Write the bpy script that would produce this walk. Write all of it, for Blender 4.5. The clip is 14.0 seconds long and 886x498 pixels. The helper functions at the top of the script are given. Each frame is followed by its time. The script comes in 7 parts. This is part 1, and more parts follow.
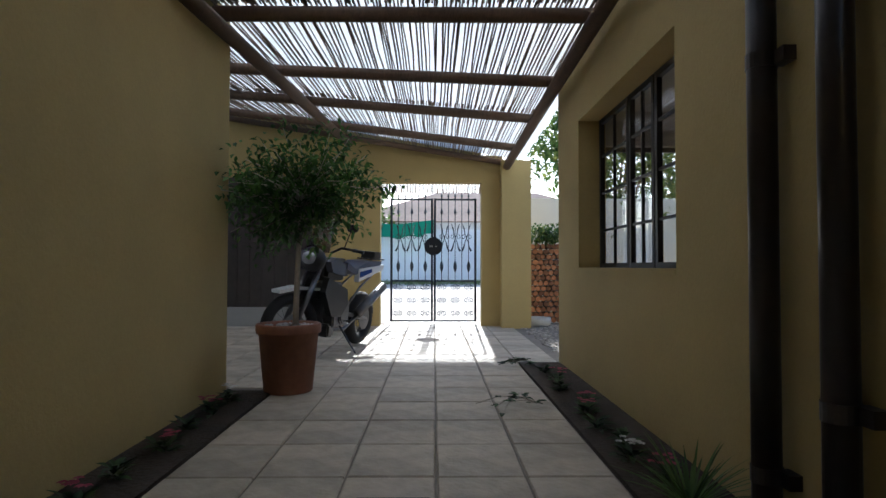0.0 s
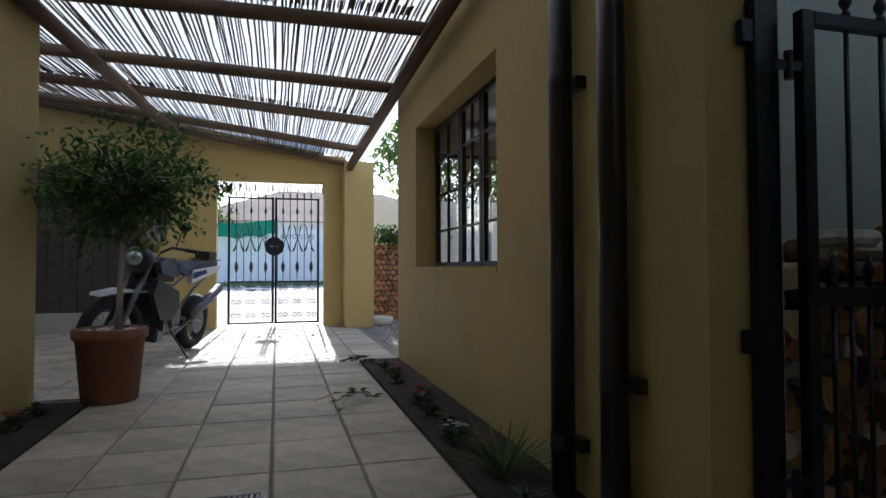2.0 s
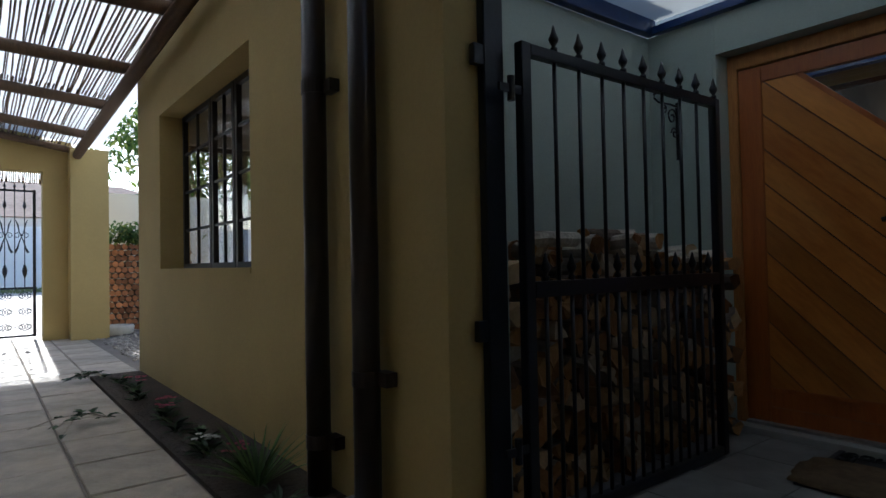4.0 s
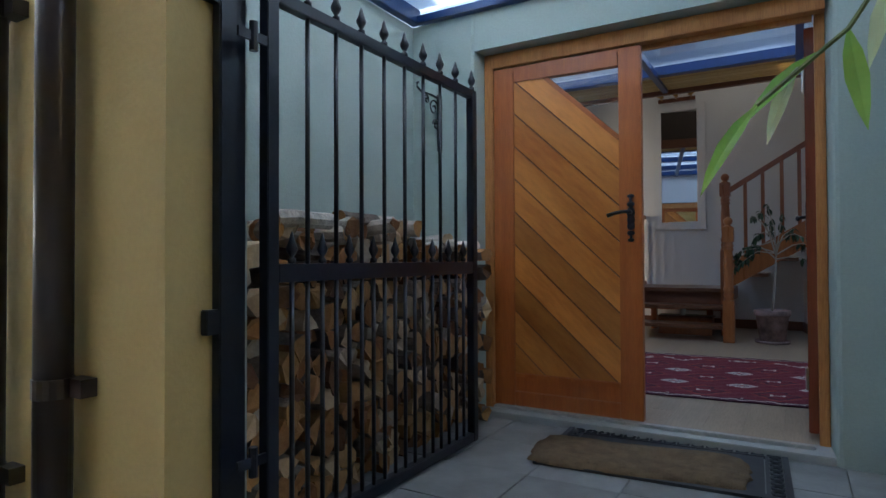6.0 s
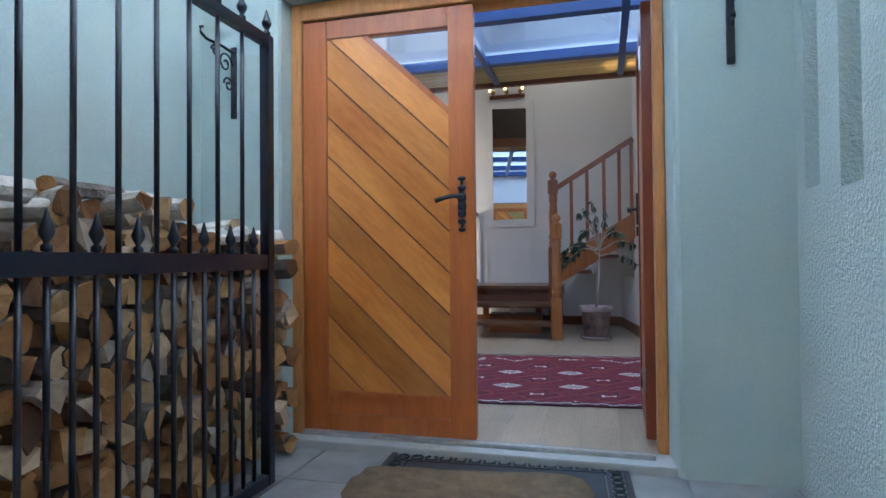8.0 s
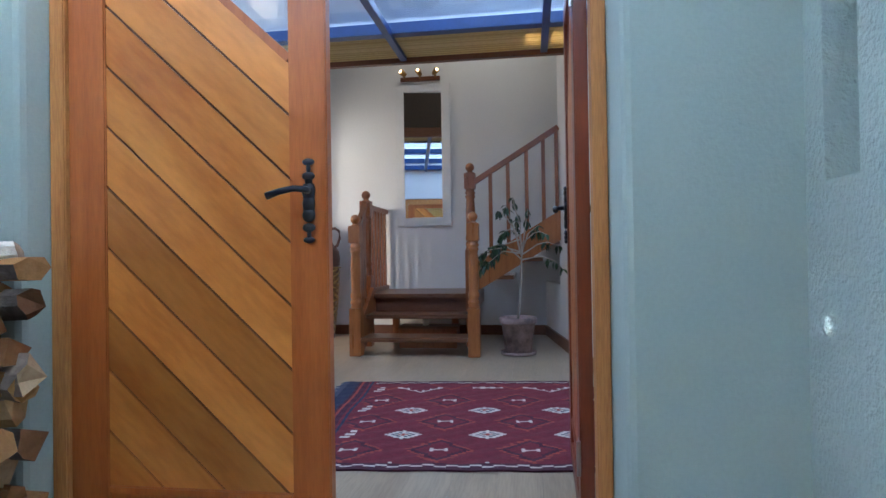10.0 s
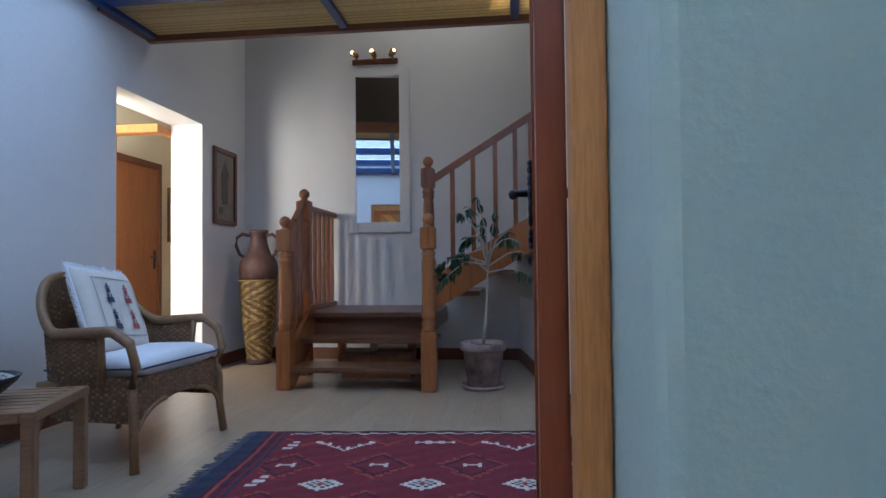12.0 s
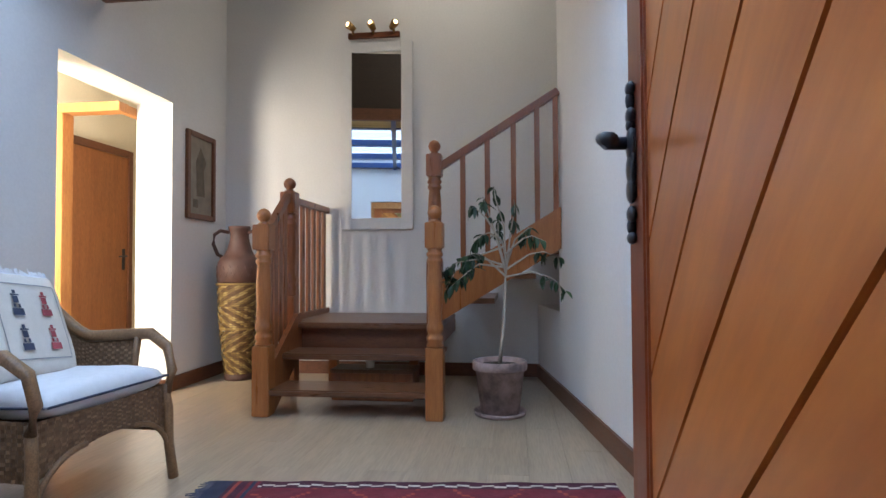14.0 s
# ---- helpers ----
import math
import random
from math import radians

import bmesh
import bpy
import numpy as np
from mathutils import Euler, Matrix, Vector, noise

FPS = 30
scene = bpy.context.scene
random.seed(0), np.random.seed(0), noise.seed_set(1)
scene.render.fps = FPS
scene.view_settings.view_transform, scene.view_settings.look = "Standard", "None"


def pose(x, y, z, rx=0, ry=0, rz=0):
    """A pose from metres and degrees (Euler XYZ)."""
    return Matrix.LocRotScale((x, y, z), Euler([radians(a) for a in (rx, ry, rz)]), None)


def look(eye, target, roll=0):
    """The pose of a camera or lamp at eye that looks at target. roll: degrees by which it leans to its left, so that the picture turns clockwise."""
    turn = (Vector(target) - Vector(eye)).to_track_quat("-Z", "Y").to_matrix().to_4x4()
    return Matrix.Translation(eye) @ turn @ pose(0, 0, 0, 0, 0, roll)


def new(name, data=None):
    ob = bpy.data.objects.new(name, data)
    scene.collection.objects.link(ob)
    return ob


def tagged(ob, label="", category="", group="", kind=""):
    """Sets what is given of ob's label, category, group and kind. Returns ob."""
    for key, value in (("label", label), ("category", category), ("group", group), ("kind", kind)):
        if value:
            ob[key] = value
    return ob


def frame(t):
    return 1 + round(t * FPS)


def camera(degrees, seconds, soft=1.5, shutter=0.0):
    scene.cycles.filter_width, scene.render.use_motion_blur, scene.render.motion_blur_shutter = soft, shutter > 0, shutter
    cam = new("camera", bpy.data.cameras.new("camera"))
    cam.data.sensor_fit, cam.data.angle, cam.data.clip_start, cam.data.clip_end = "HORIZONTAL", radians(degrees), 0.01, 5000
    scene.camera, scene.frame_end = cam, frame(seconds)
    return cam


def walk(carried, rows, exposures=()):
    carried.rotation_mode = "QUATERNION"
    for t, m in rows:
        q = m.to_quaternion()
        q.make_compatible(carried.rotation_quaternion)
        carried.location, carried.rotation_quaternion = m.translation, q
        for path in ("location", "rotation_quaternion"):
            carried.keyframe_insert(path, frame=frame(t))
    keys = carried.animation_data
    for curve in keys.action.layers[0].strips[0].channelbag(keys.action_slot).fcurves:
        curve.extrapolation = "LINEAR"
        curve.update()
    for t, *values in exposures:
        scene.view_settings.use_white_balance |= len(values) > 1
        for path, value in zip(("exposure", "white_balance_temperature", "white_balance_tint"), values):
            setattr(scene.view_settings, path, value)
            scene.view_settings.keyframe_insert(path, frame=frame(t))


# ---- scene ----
# ---- camera and its walk ----
PATH = [
    (0, (0.415, 0.139, 0.978), (0.446, 2.138, 1.034), 0.1),
    (0.5, (0.455, 0.064, 0.976), (0.496, 2.062, 1.032), -0.1),
    (1, (0.445, 0.012, 0.976), (0.592, 2.006, 1.033), 0.1),
    (1.5, (0.435, -0.029, 0.981), (0.777, 1.941, 1.037), -0.1),
    (2, (0.451, -0.029, 0.966), (0.986, 1.897, 1.024), -0.2),
    (2.5, (0.462, -0.034, 0.966), (1.186, 1.829, 1.022), -0.4),
    (3, (0.471, -0.033, 0.970), (1.377, 1.749, 1.019), -0.8),
    (3.5, (0.476, -0.039, 0.966), (1.551, 1.646, 1.015), -0.9),
    (4, (0.481, -0.057, 0.972), (1.709, 1.521, 1.017), -1.1),
    (4.2, (0.471, -0.059, 0.957), (1.762, 1.468, 1.007), -1.1),
    (6.3, (0.805, 0.068, 0.887), (2.565, 1.017, 0.921), -0.3),
    (6.5, (0.867, 0.074, 0.872), (2.646, 0.987, 0.907), -0.4),
    (7, (1.008, 0.089, 0.867), (2.833, 0.905, 0.904), -0.4),
    (7.5, (1.157, 0.143, 0.872), (3.046, 0.798, 0.908), -0.5),
    (8, (1.316, 0.181, 0.868), (3.247, 0.701, 0.904), -0.5),
    (8.5, (1.565, 0.173, 0.887), (3.518, 0.602, 0.924), -0.6),
    (9, (1.784, 0.152, 0.900), (3.748, 0.529, 0.933), -0.8),
    (9.2, (1.885, 0.158, 0.914), (3.855, 0.510, 0.943), -0.9),
    (11.3, (2.944, 0.107, 0.976), (4.929, 0.349, 1.010), -0.6),
    (11.5, (3.057, 0.093, 0.972), (5.043, 0.328, 1.015), -0.6),
    (12, (3.326, 0.043, 0.956), (5.312, 0.271, 1.010), -0.6),
    (12.5, (3.557, 0.068, 0.969), (5.543, 0.299, 1.022), -0.4),
    (13, (3.742, 0.130, 0.965), (5.728, 0.359, 1.019), -0.5),
    (13.5, (3.903, 0.162, 0.968), (5.889, 0.394, 1.023), -0.4),
    (14, (4.084, 0.175, 0.964), (6.069, 0.411, 1.023), -0.3),
]
# stops, kelvin and tint: the camera opens up as it turns from the bright gate to the porch
EXPOSURES = [(0.0, 0.85, 5700, 10), (2.5, 0.9, 5700, 10), (4.2, 0.8, 5650, 10), (6.3, 3.35, 5200, 10), (7.5, 4.05, 5100, 10), (9.0, 4.25, 5100, 10), (11.5, 3.85, 5050, 10), (12.5, 3.7, 4950, 10), (13.0, 3.85, 5300, 10), (14.0, 4.42, 5550, 10)]
cam = camera(73.0, 14.0)
walk(cam, [(t, look(e, a, r)) for t, e, a, r in PATH], EXPOSURES)

# ---- sky, sun and large lights ----
world = bpy.data.worlds.new("sky")
scene.world = world
world.use_nodes = True
wn = world.node_tree.nodes
sky = wn.new("ShaderNodeTexSky")
sky.sky_type = "NISHITA"
sky.sun_disc = False
sky.sun_elevation = radians(33)
sky.sun_rotation = radians(2)
world.node_tree.links.new(sky.outputs[0], wn["Background"].inputs[0])
wn["Background"].inputs[1].default_value = 0.15
sun = new("sun", bpy.data.lights.new("sun", "SUN"))
sun.data.energy, sun.data.angle, sun.data.color = 5.0, radians(0.8), (1.0, 0.95, 0.86)
sun.matrix_world = look((0.03 * 30, 0.84 * 30, 0.505 * 30), (0, 0, 0))


def area_light(name, eye, target, w, h, watts, color):
    lamp = new(name, bpy.data.lights.new(name, "AREA"))
    lamp.data.shape, lamp.data.size, lamp.data.size_y = "RECTANGLE", w, h
    lamp.data.energy, lamp.data.color = watts, color
    lamp.matrix_world = look(eye, target)
    return lamp


# daylight of the skylights and of the hall's window
area_light("skylight_daylight", (5.63, 0.95, 2.93), (5.63, 0.95, 0), 2.9, 3.7, 4.4, (0.70, 0.84, 1.0))
area_light("hall_window_daylight", (6.75, 3.5, 1.6), (9.0, 3.2, 1.5), 0.5, 1.3, 5.4, (1.0, 0.82, 0.58))
# added warm fill for the end wall; the stairwell has no window
area_light("stair_window_daylight", (8.6, 0.6, 4.3), (8.9, 1.2, 0.6), 0.9, 0.9, 0.8, (1.0, 0.85, 0.62))
# ---- materials ----
def nodes_of(name):
    m = bpy.data.materials.new(name)
    m.use_nodes = True
    nt = m.node_tree
    return m, nt, nt.nodes["Principled BSDF"]


def coords(nt, stretch=(1, 1, 1), turn=(0, 0, 0), world_space=False):
    tc = nt.nodes.new("ShaderNodeTexCoord")
    mp = nt.nodes.new("ShaderNodeMapping")
    mp.inputs["Scale"].default_value = stretch
    mp.inputs["Rotation"].default_value = [radians(a) for a in turn]
    if world_space:
        geo = nt.nodes.new("ShaderNodeNewGeometry")
        nt.links.new(geo.outputs["Position"], mp.inputs["Vector"])
    else:
        nt.links.new(tc.outputs["Object"], mp.inputs["Vector"])
    return mp.outputs[0]


def noise_of(nt, vec, scale, detail=4, rough=0.55):
    n = nt.nodes.new("ShaderNodeTexNoise")
    n.inputs["Scale"].default_value, n.inputs["Detail"].default_value, n.inputs["Roughness"].default_value = scale, detail, rough
    nt.links.new(vec, n.inputs["Vector"])
    return n.outputs["Fac"]


def ramp_of(nt, fac, stops):
    r = nt.nodes.new("ShaderNodeValToRGB")
    e = r.color_ramp.elements
    while len(e) < len(stops):
        e.new(0.5)
    for el, (p, c) in zip(e, stops):
        el.position, el.color = p, (*c, 1)
    nt.links.new(fac, r.inputs[0])
    return r.outputs[0]


def mix_of(nt, fac, a, b, mode="MIX"):
    m = nt.nodes.new("ShaderNodeMix")
    m.data_type, m.blend_type = "RGBA", mode
    for sock, v in ((m.inputs[0], fac), (m.inputs[6], a), (m.inputs[7], b)):
        if isinstance(v, (int, float)):
            sock.default_value = v
        elif isinstance(v, tuple):
            sock.default_value = (*v, 1)
        else:
            nt.links.new(v, sock)
    return m.outputs[2]


def bump_of(nt, fac, strength, distance=0.01, under=None):
    b = nt.nodes.new("ShaderNodeBump")
    b.inputs["Strength"].default_value, b.inputs["Distance"].default_value = strength, distance
    nt.links.new(fac, b.inputs["Height"])
    if under is not None:
        nt.links.new(under, b.inputs["Normal"])
    return b.outputs[0]


def plaster(name, color, grain=60, relief=0.35, spread=0.10, dist=0.004, rough=0.85):
    """Painted plaster: slow stains, fine grain and relief."""
    m, nt, p = nodes_of(name)
    v = coords(nt, world_space=True)
    big = noise_of(nt, v, 0.9, 5, 0.6)
    fine = noise_of(nt, v, grain, 3, 0.6)
    lo = tuple(c * (1 - spread) for c in color)
    hi = tuple(min(1, c * (1 + spread * 0.6)) for c in color)
    col = ramp_of(nt, big, [(0.3, lo), (0.7, hi)])
    col = mix_of(nt, 0.10, col, ramp_of(nt, fine, [(0.35, (0.55,) * 3), (0.65, (1.0,) * 3)]), "MULTIPLY")
    nt.links.new(col, p.inputs["Base Color"])
    p.inputs["Roughness"].default_value = rough
    b = bump_of(nt, noise_of(nt, v, 4.5, 3), 0.25, 0.01)
    nt.links.new(bump_of(nt, fine, relief, dist, b), p.inputs["Normal"])
    return m


def wood(name, dark, light, stretch=(1, 1, 14), scale=3.0, rough=0.38, vary=0.25, coat=0.15, fine=0.35):
    """Varnished timber; the grain runs along the axis with the smallest stretch."""
    m, nt, p = nodes_of(name)
    v = coords(nt, stretch)
    info = nt.nodes.new("ShaderNodeObjectInfo")
    add = nt.nodes.new("ShaderNodeVectorMath")
    add.operation = "MULTIPLY_ADD"
    add.inputs[1].default_value = (37, 23, 51)
    nt.links.new(info.outputs["Random"], add.inputs[0])
    nt.links.new(v, add.inputs[2])
    g1 = noise_of(nt, add.outputs[0], scale, 5, 0.65)
    g2 = noise_of(nt, add.outputs[0], scale * 9, 3, 0.5)
    col = ramp_of(nt, g1, [(0.28, dark), (0.5, tuple((a + b) / 2 for a, b in zip(dark, light))), (0.74, light)])
    col = mix_of(nt, fine, col, ramp_of(nt, g2, [(0.35, tuple(c * 0.55 for c in dark)), (0.6, light)]))
    tone = nt.nodes.new("ShaderNodeMapRange")
    tone.inputs[3].default_value, tone.inputs[4].default_value = 1 - vary, 1 + vary * 0.6
    nt.links.new(info.outputs["Random"], tone.inputs[0])
    hsv = nt.nodes.new("ShaderNodeHueSaturation")
    nt.links.new(tone.outputs[0], hsv.inputs["Value"])
    nt.links.new(col, hsv.inputs["Color"])
    nt.links.new(hsv.outputs[0], p.inputs["Base Color"])
    nt.links.new(ramp_of(nt, g1, [(0.2, (rough * 0.8,) * 3), (0.8, (min(1, rough * 1.25),) * 3)]), p.inputs["Roughness"])
    p.inputs["Coat Weight"].default_value = coat
    p.inputs["Coat Roughness"].default_value = 0.25
    nt.links.new(bump_of(nt, g2, 0.12, 0.002), p.inputs["Normal"])
    return m


def plain(name, color, rough=0.5, metal=0.0, scale=30, spread=0.15, relief=0.1, dist=0.003, world_space=False, per_piece=0.0):
    m, nt, p = nodes_of(name)
    v = coords(nt, world_space=world_space)
    n1 = noise_of(nt, v, scale, 4)
    n2 = noise_of(nt, v, scale * 0.12, 3)
    lo = tuple(c * (1 - spread) for c in color)
    hi = tuple(min(1.0, c * (1 + spread)) for c in color)
    col = mix_of(nt, 0.5, ramp_of(nt, n1, [(0.3, lo), (0.7, hi)]), ramp_of(nt, n2, [(0.35, lo), (0.65, hi)]))
    if per_piece:
        info = nt.nodes.new("ShaderNodeObjectInfo")
        tone = nt.nodes.new("ShaderNodeMapRange")
        tone.inputs[3].default_value, tone.inputs[4].default_value = 1 - per_piece, 1 + per_piece
        nt.links.new(info.outputs["Random"], tone.inputs[0])
        hsv = nt.nodes.new("ShaderNodeHueSaturation")
        nt.links.new(tone.outputs[0], hsv.inputs["Value"])
        nt.links.new(col, hsv.inputs["Color"])
        col = hsv.outputs[0]
    nt.links.new(col, p.inputs["Base Color"])
    p.inputs["Roughness"].default_value, p.inputs["Metallic"].default_value = rough, metal
    if relief:
        nt.links.new(bump_of(nt, n1, relief, dist), p.inputs["Normal"])
    return m


def islands(name, stops, rough=0.6, scale=25, relief=0.3, dist=0.004, trans=0.0):
    """Colour that differs from piece to piece of one mesh."""
    m, nt, p = nodes_of(name)
    geo = nt.nodes.new("ShaderNodeNewGeometry")
    col = ramp_of(nt, geo.outputs["Random Per Island"], stops)
    v = coords(nt)
    n = noise_of(nt, v, scale, 4)
    col = mix_of(nt, 0.35, col, ramp_of(nt, n, [(0.3, (0.45,) * 3), (0.7, (1.0,) * 3)]), "MULTIPLY")
    nt.links.new(col, p.inputs["Base Color"])
    p.inputs["Roughness"].default_value = rough
    nt.links.new(bump_of(nt, n, relief, dist), p.inputs["Normal"])
    if trans:
        t = nt.nodes.new("ShaderNodeBsdfTranslucent")
        nt.links.new(col, t.inputs[0])
        ms = nt.nodes.new("ShaderNodeMixShader")
        ms.inputs[0].default_value = trans
        nt.links.new(p.outputs[0], ms.inputs[1])
        nt.links.new(t.outputs[0], ms.inputs[2])
        nt.links.new(ms.outputs[0], nt.nodes["Material Output"].inputs[0])
    return m


def glass_material(name, tint=(1, 1, 1), rough=0.0):
    """Thin pane: mirror gloss by Fresnel over clear transmission."""
    m = bpy.data.materials.new(name)
    m.use_nodes = True
    nt = m.node_tree
    nt.nodes.remove(nt.nodes["Principled BSDF"])
    lw = nt.nodes.new("ShaderNodeLayerWeight")
    lw.inputs[0].default_value = 0.5
    pw = nt.nodes.new("ShaderNodeMath")
    pw.operation = "POWER"
    pw.inputs[1].default_value = 5.0
    nt.links.new(lw.outputs["Facing"], pw.inputs[0])
    fr = nt.nodes.new("ShaderNodeMath")
    fr.operation = "MULTIPLY_ADD"
    fr.inputs[1].default_value, fr.inputs[2].default_value = 0.75, 0.04
    nt.links.new(pw.outputs[0], fr.inputs[0])
    tr = nt.nodes.new("ShaderNodeBsdfTransparent")
    tr.inputs[0].default_value = (*tint, 1)
    gl = nt.nodes.new("ShaderNodeBsdfGlossy")
    gl.inputs["Roughness"].default_value = rough
    ms = nt.nodes.new("ShaderNodeMixShader")
    nt.links.new(fr.outputs[0], ms.inputs[0])
    nt.links.new(tr.outputs[0], ms.inputs[1])
    nt.links.new(gl.outputs[0], ms.inputs[2])
    nt.links.new(ms.outputs[0], nt.nodes["Material Output"].inputs[0])
    return m


M_YELLOW = plaster("yellow_plaster", (0.48, 0.365, 0.145), 45, 0.5, 0.10)
M_BLUE = plaster("blue_green_plaster", (0.385, 0.452, 0.425), 70, 0.35, 0.07)
M_ROUGHCAST = plaster("roughcast_plaster", (0.46, 0.53, 0.505), 62, 1.0, 0.08, 0.014)
M_WHITE = plaster("white_plaster", (0.74, 0.73, 0.72), 60, 0.15, 0.04)
M_CREAM = plaster("cream_plaster", (0.78, 0.72, 0.58), 60, 0.15, 0.04)
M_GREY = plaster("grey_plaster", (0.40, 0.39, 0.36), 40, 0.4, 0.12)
M_DOOR = wood("door_timber", (0.34, 0.085, 0.016), (0.50, 0.15, 0.030), (9, 9, 0.8), 2.0, 0.36, 0.06, 0.15, 0.15)
# redder copy of door_timber, darkened for the shade on the open leaf
M_DOOR_SHADE = wood("door_red_shaded_timber", (0.16, 0.032, 0.012), (0.27, 0.062, 0.021), (9, 9, 0.8), 2.0, 0.36, 0.06, 0.15, 0.15)
M_BOARD = wood("door_boards", (0.40, 0.112, 0.016), (0.72, 0.30, 0.060), (0.9, 4, 4), 1.3, 0.32, 0.34, 0.2, 0.12)
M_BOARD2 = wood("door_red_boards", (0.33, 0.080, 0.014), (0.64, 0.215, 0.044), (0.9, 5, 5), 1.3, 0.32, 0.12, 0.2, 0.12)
M_FRAME = wood("frame_timber", (0.42, 0.155, 0.036), (0.62, 0.29, 0.085), (9, 9, 0.8), 2.4, 0.62, 0.08, 0.03, 0.25)
M_PINE = wood("stair_timber", (0.17, 0.046, 0.014), (0.32, 0.110, 0.032), (10, 10, 0.8), 2.4, 0.30, 0.14, 0.2, 0.22)
M_PINE_L = wood("newel_timber", (0.25, 0.080, 0.020), (0.42, 0.160, 0.044), (10, 10, 0.8), 2.4, 0.30, 0.05, 0.2, 0.22)
M_TREAD = wood("tread_timber", (0.09, 0.035, 0.017), (0.21, 0.092, 0.042), (10, 0.8, 10), 3.0, 0.3, 0.1)
M_BASE = wood("baseboard_timber", (0.10, 0.035, 0.016), (0.19, 0.07, 0.03), (1, 1, 8), 3.0, 0.4, 0.05)
M_DARKCEIL = wood("dark_ceiling_timber", (0.022, 0.013, 0.008), (0.05, 0.028, 0.017), (1, 1, 8), 3.0, 0.55, 0.05, 0.0)
M_FLOORB = wood("pale_floor_boards", (0.31, 0.235, 0.155), (0.46, 0.365, 0.255), (0.5, 7, 7), 1.8, 0.34, 0.07, 0.15, 0.2)
M_POLE = wood("weathered_poles", (0.09, 0.055, 0.035), (0.20, 0.13, 0.085), (10, 10, 0.8), 3.0, 0.8, 0.2, 0.0)
M_IRON = plain("black_iron", (0.007, 0.009, 0.018), 0.32, 0.0, 60, 0.3, 0.15)
M_STEEL = plain("dark_blue_steel", (0.013, 0.040, 0.15), 0.3, 0.0, 30, 0.2, 0.08)
M_TILE = plain("stone_paving", (0.43, 0.37, 0.29), 0.66, 0, 7, 0.32, 1.0, 0.022, False, 0.10)
M_GROUT = plain("grout", (0.23, 0.20, 0.165), 0.95, 0, 40, 0.2, 0.4)
M_SLATE = plain("porch_paving", (0.22, 0.22, 0.215), 0.6, 0, 7, 0.3, 0.6, 0.010, False, 0.10)
M_SOIL = plain("garden_soil", (0.045, 0.032, 0.022), 0.95, 0, 35, 0.5, 1.0, 0.03)
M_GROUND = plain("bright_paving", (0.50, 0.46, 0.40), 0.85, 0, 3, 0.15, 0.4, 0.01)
M_GLASS = glass_material("clear_glass")


def milky(name, color, clear=0.15):
    """Diffusing plastic sheet: scatters daylight downwards, with a slight gloss."""
    m, nt, p = nodes_of(name)
    v = coords(nt, world_space=True)
    col = ramp_of(nt, noise_of(nt, v, 2.5, 4), [(0.3, tuple(c * 0.88 for c in color)), (0.7, color)])
    t = nt.nodes.new("ShaderNodeBsdfTranslucent")
    nt.links.new(col, t.inputs[0])
    p.inputs["Base Color"].default_value = (*color, 1)
    p.inputs["Roughness"].default_value = 0.25
    ms = nt.nodes.new("ShaderNodeMixShader")
    ms.inputs[0].default_value = 0.8
    nt.links.new(p.outputs[0], ms.inputs[1])
    nt.links.new(t.outputs[0], ms.inputs[2])
    nt.links.new(ms.outputs[0], nt.nodes["Material Output"].inputs[0])
    return m


M_MILKY = milky("milky_roof_sheet", (0.45, 0.475, 0.48))
# passes more daylight, only to brighten the porch's left wall
M_CLEARER = milky("brighter_roof_sheet", (0.60, 0.61, 0.60))
# only for the diffusing sheets added over the lath roof
M_DIFFUSER = milky("white_diffuser_sheet", (0.93, 0.93, 0.91))
M_SILL = plaster("worn_sill", (0.36, 0.36, 0.35), 40, 0.4, 0.12)
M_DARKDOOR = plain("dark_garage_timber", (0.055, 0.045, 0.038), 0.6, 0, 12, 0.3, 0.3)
M_TERRA = plain("terracotta", (0.27, 0.12, 0.072), 0.8, 0, 14, 0.25, 0.35)
# ---- building helpers ----
def box(bm, x0, x1, y0, y1, z0, z1, m=None):
    made = bmesh.ops.create_cube(bm, size=1.0)["verts"]
    mat = Matrix.Translation(((x0 + x1) / 2, (y0 + y1) / 2, (z0 + z1) / 2)) @ Matrix.Diagonal((x1 - x0, y1 - y0, z1 - z0, 1))
    bmesh.ops.transform(bm, matrix=(m @ mat) if m else mat, verts=made)
    return made


def bar(bm, a, b, r, seg=8, r2=None):
    """A round bar from a to b."""
    a, b = Vector(a), Vector(b)
    d = b - a
    made = bmesh.ops.create_cone(bm, cap_ends=True, segments=seg, radius1=r, radius2=r if r2 is None else r2, depth=d.length)["verts"]
    bmesh.ops.transform(bm, matrix=Matrix.Translation((a + b) / 2) @ d.to_track_quat("Z", "Y").to_matrix().to_4x4(), verts=made)
    return made


def beam(bm, a, b, w, h):
    """A square beam from a to b, w wide and h high."""
    a, b = Vector(a), Vector(b)
    d = b - a
    made = bmesh.ops.create_cube(bm, size=1.0)["verts"]
    bmesh.ops.transform(bm, matrix=Matrix.Translation((a + b) / 2) @ d.to_track_quat("Y", "Z").to_matrix().to_4x4() @ Matrix.Diagonal((w, d.length, h, 1)), verts=made)
    return made


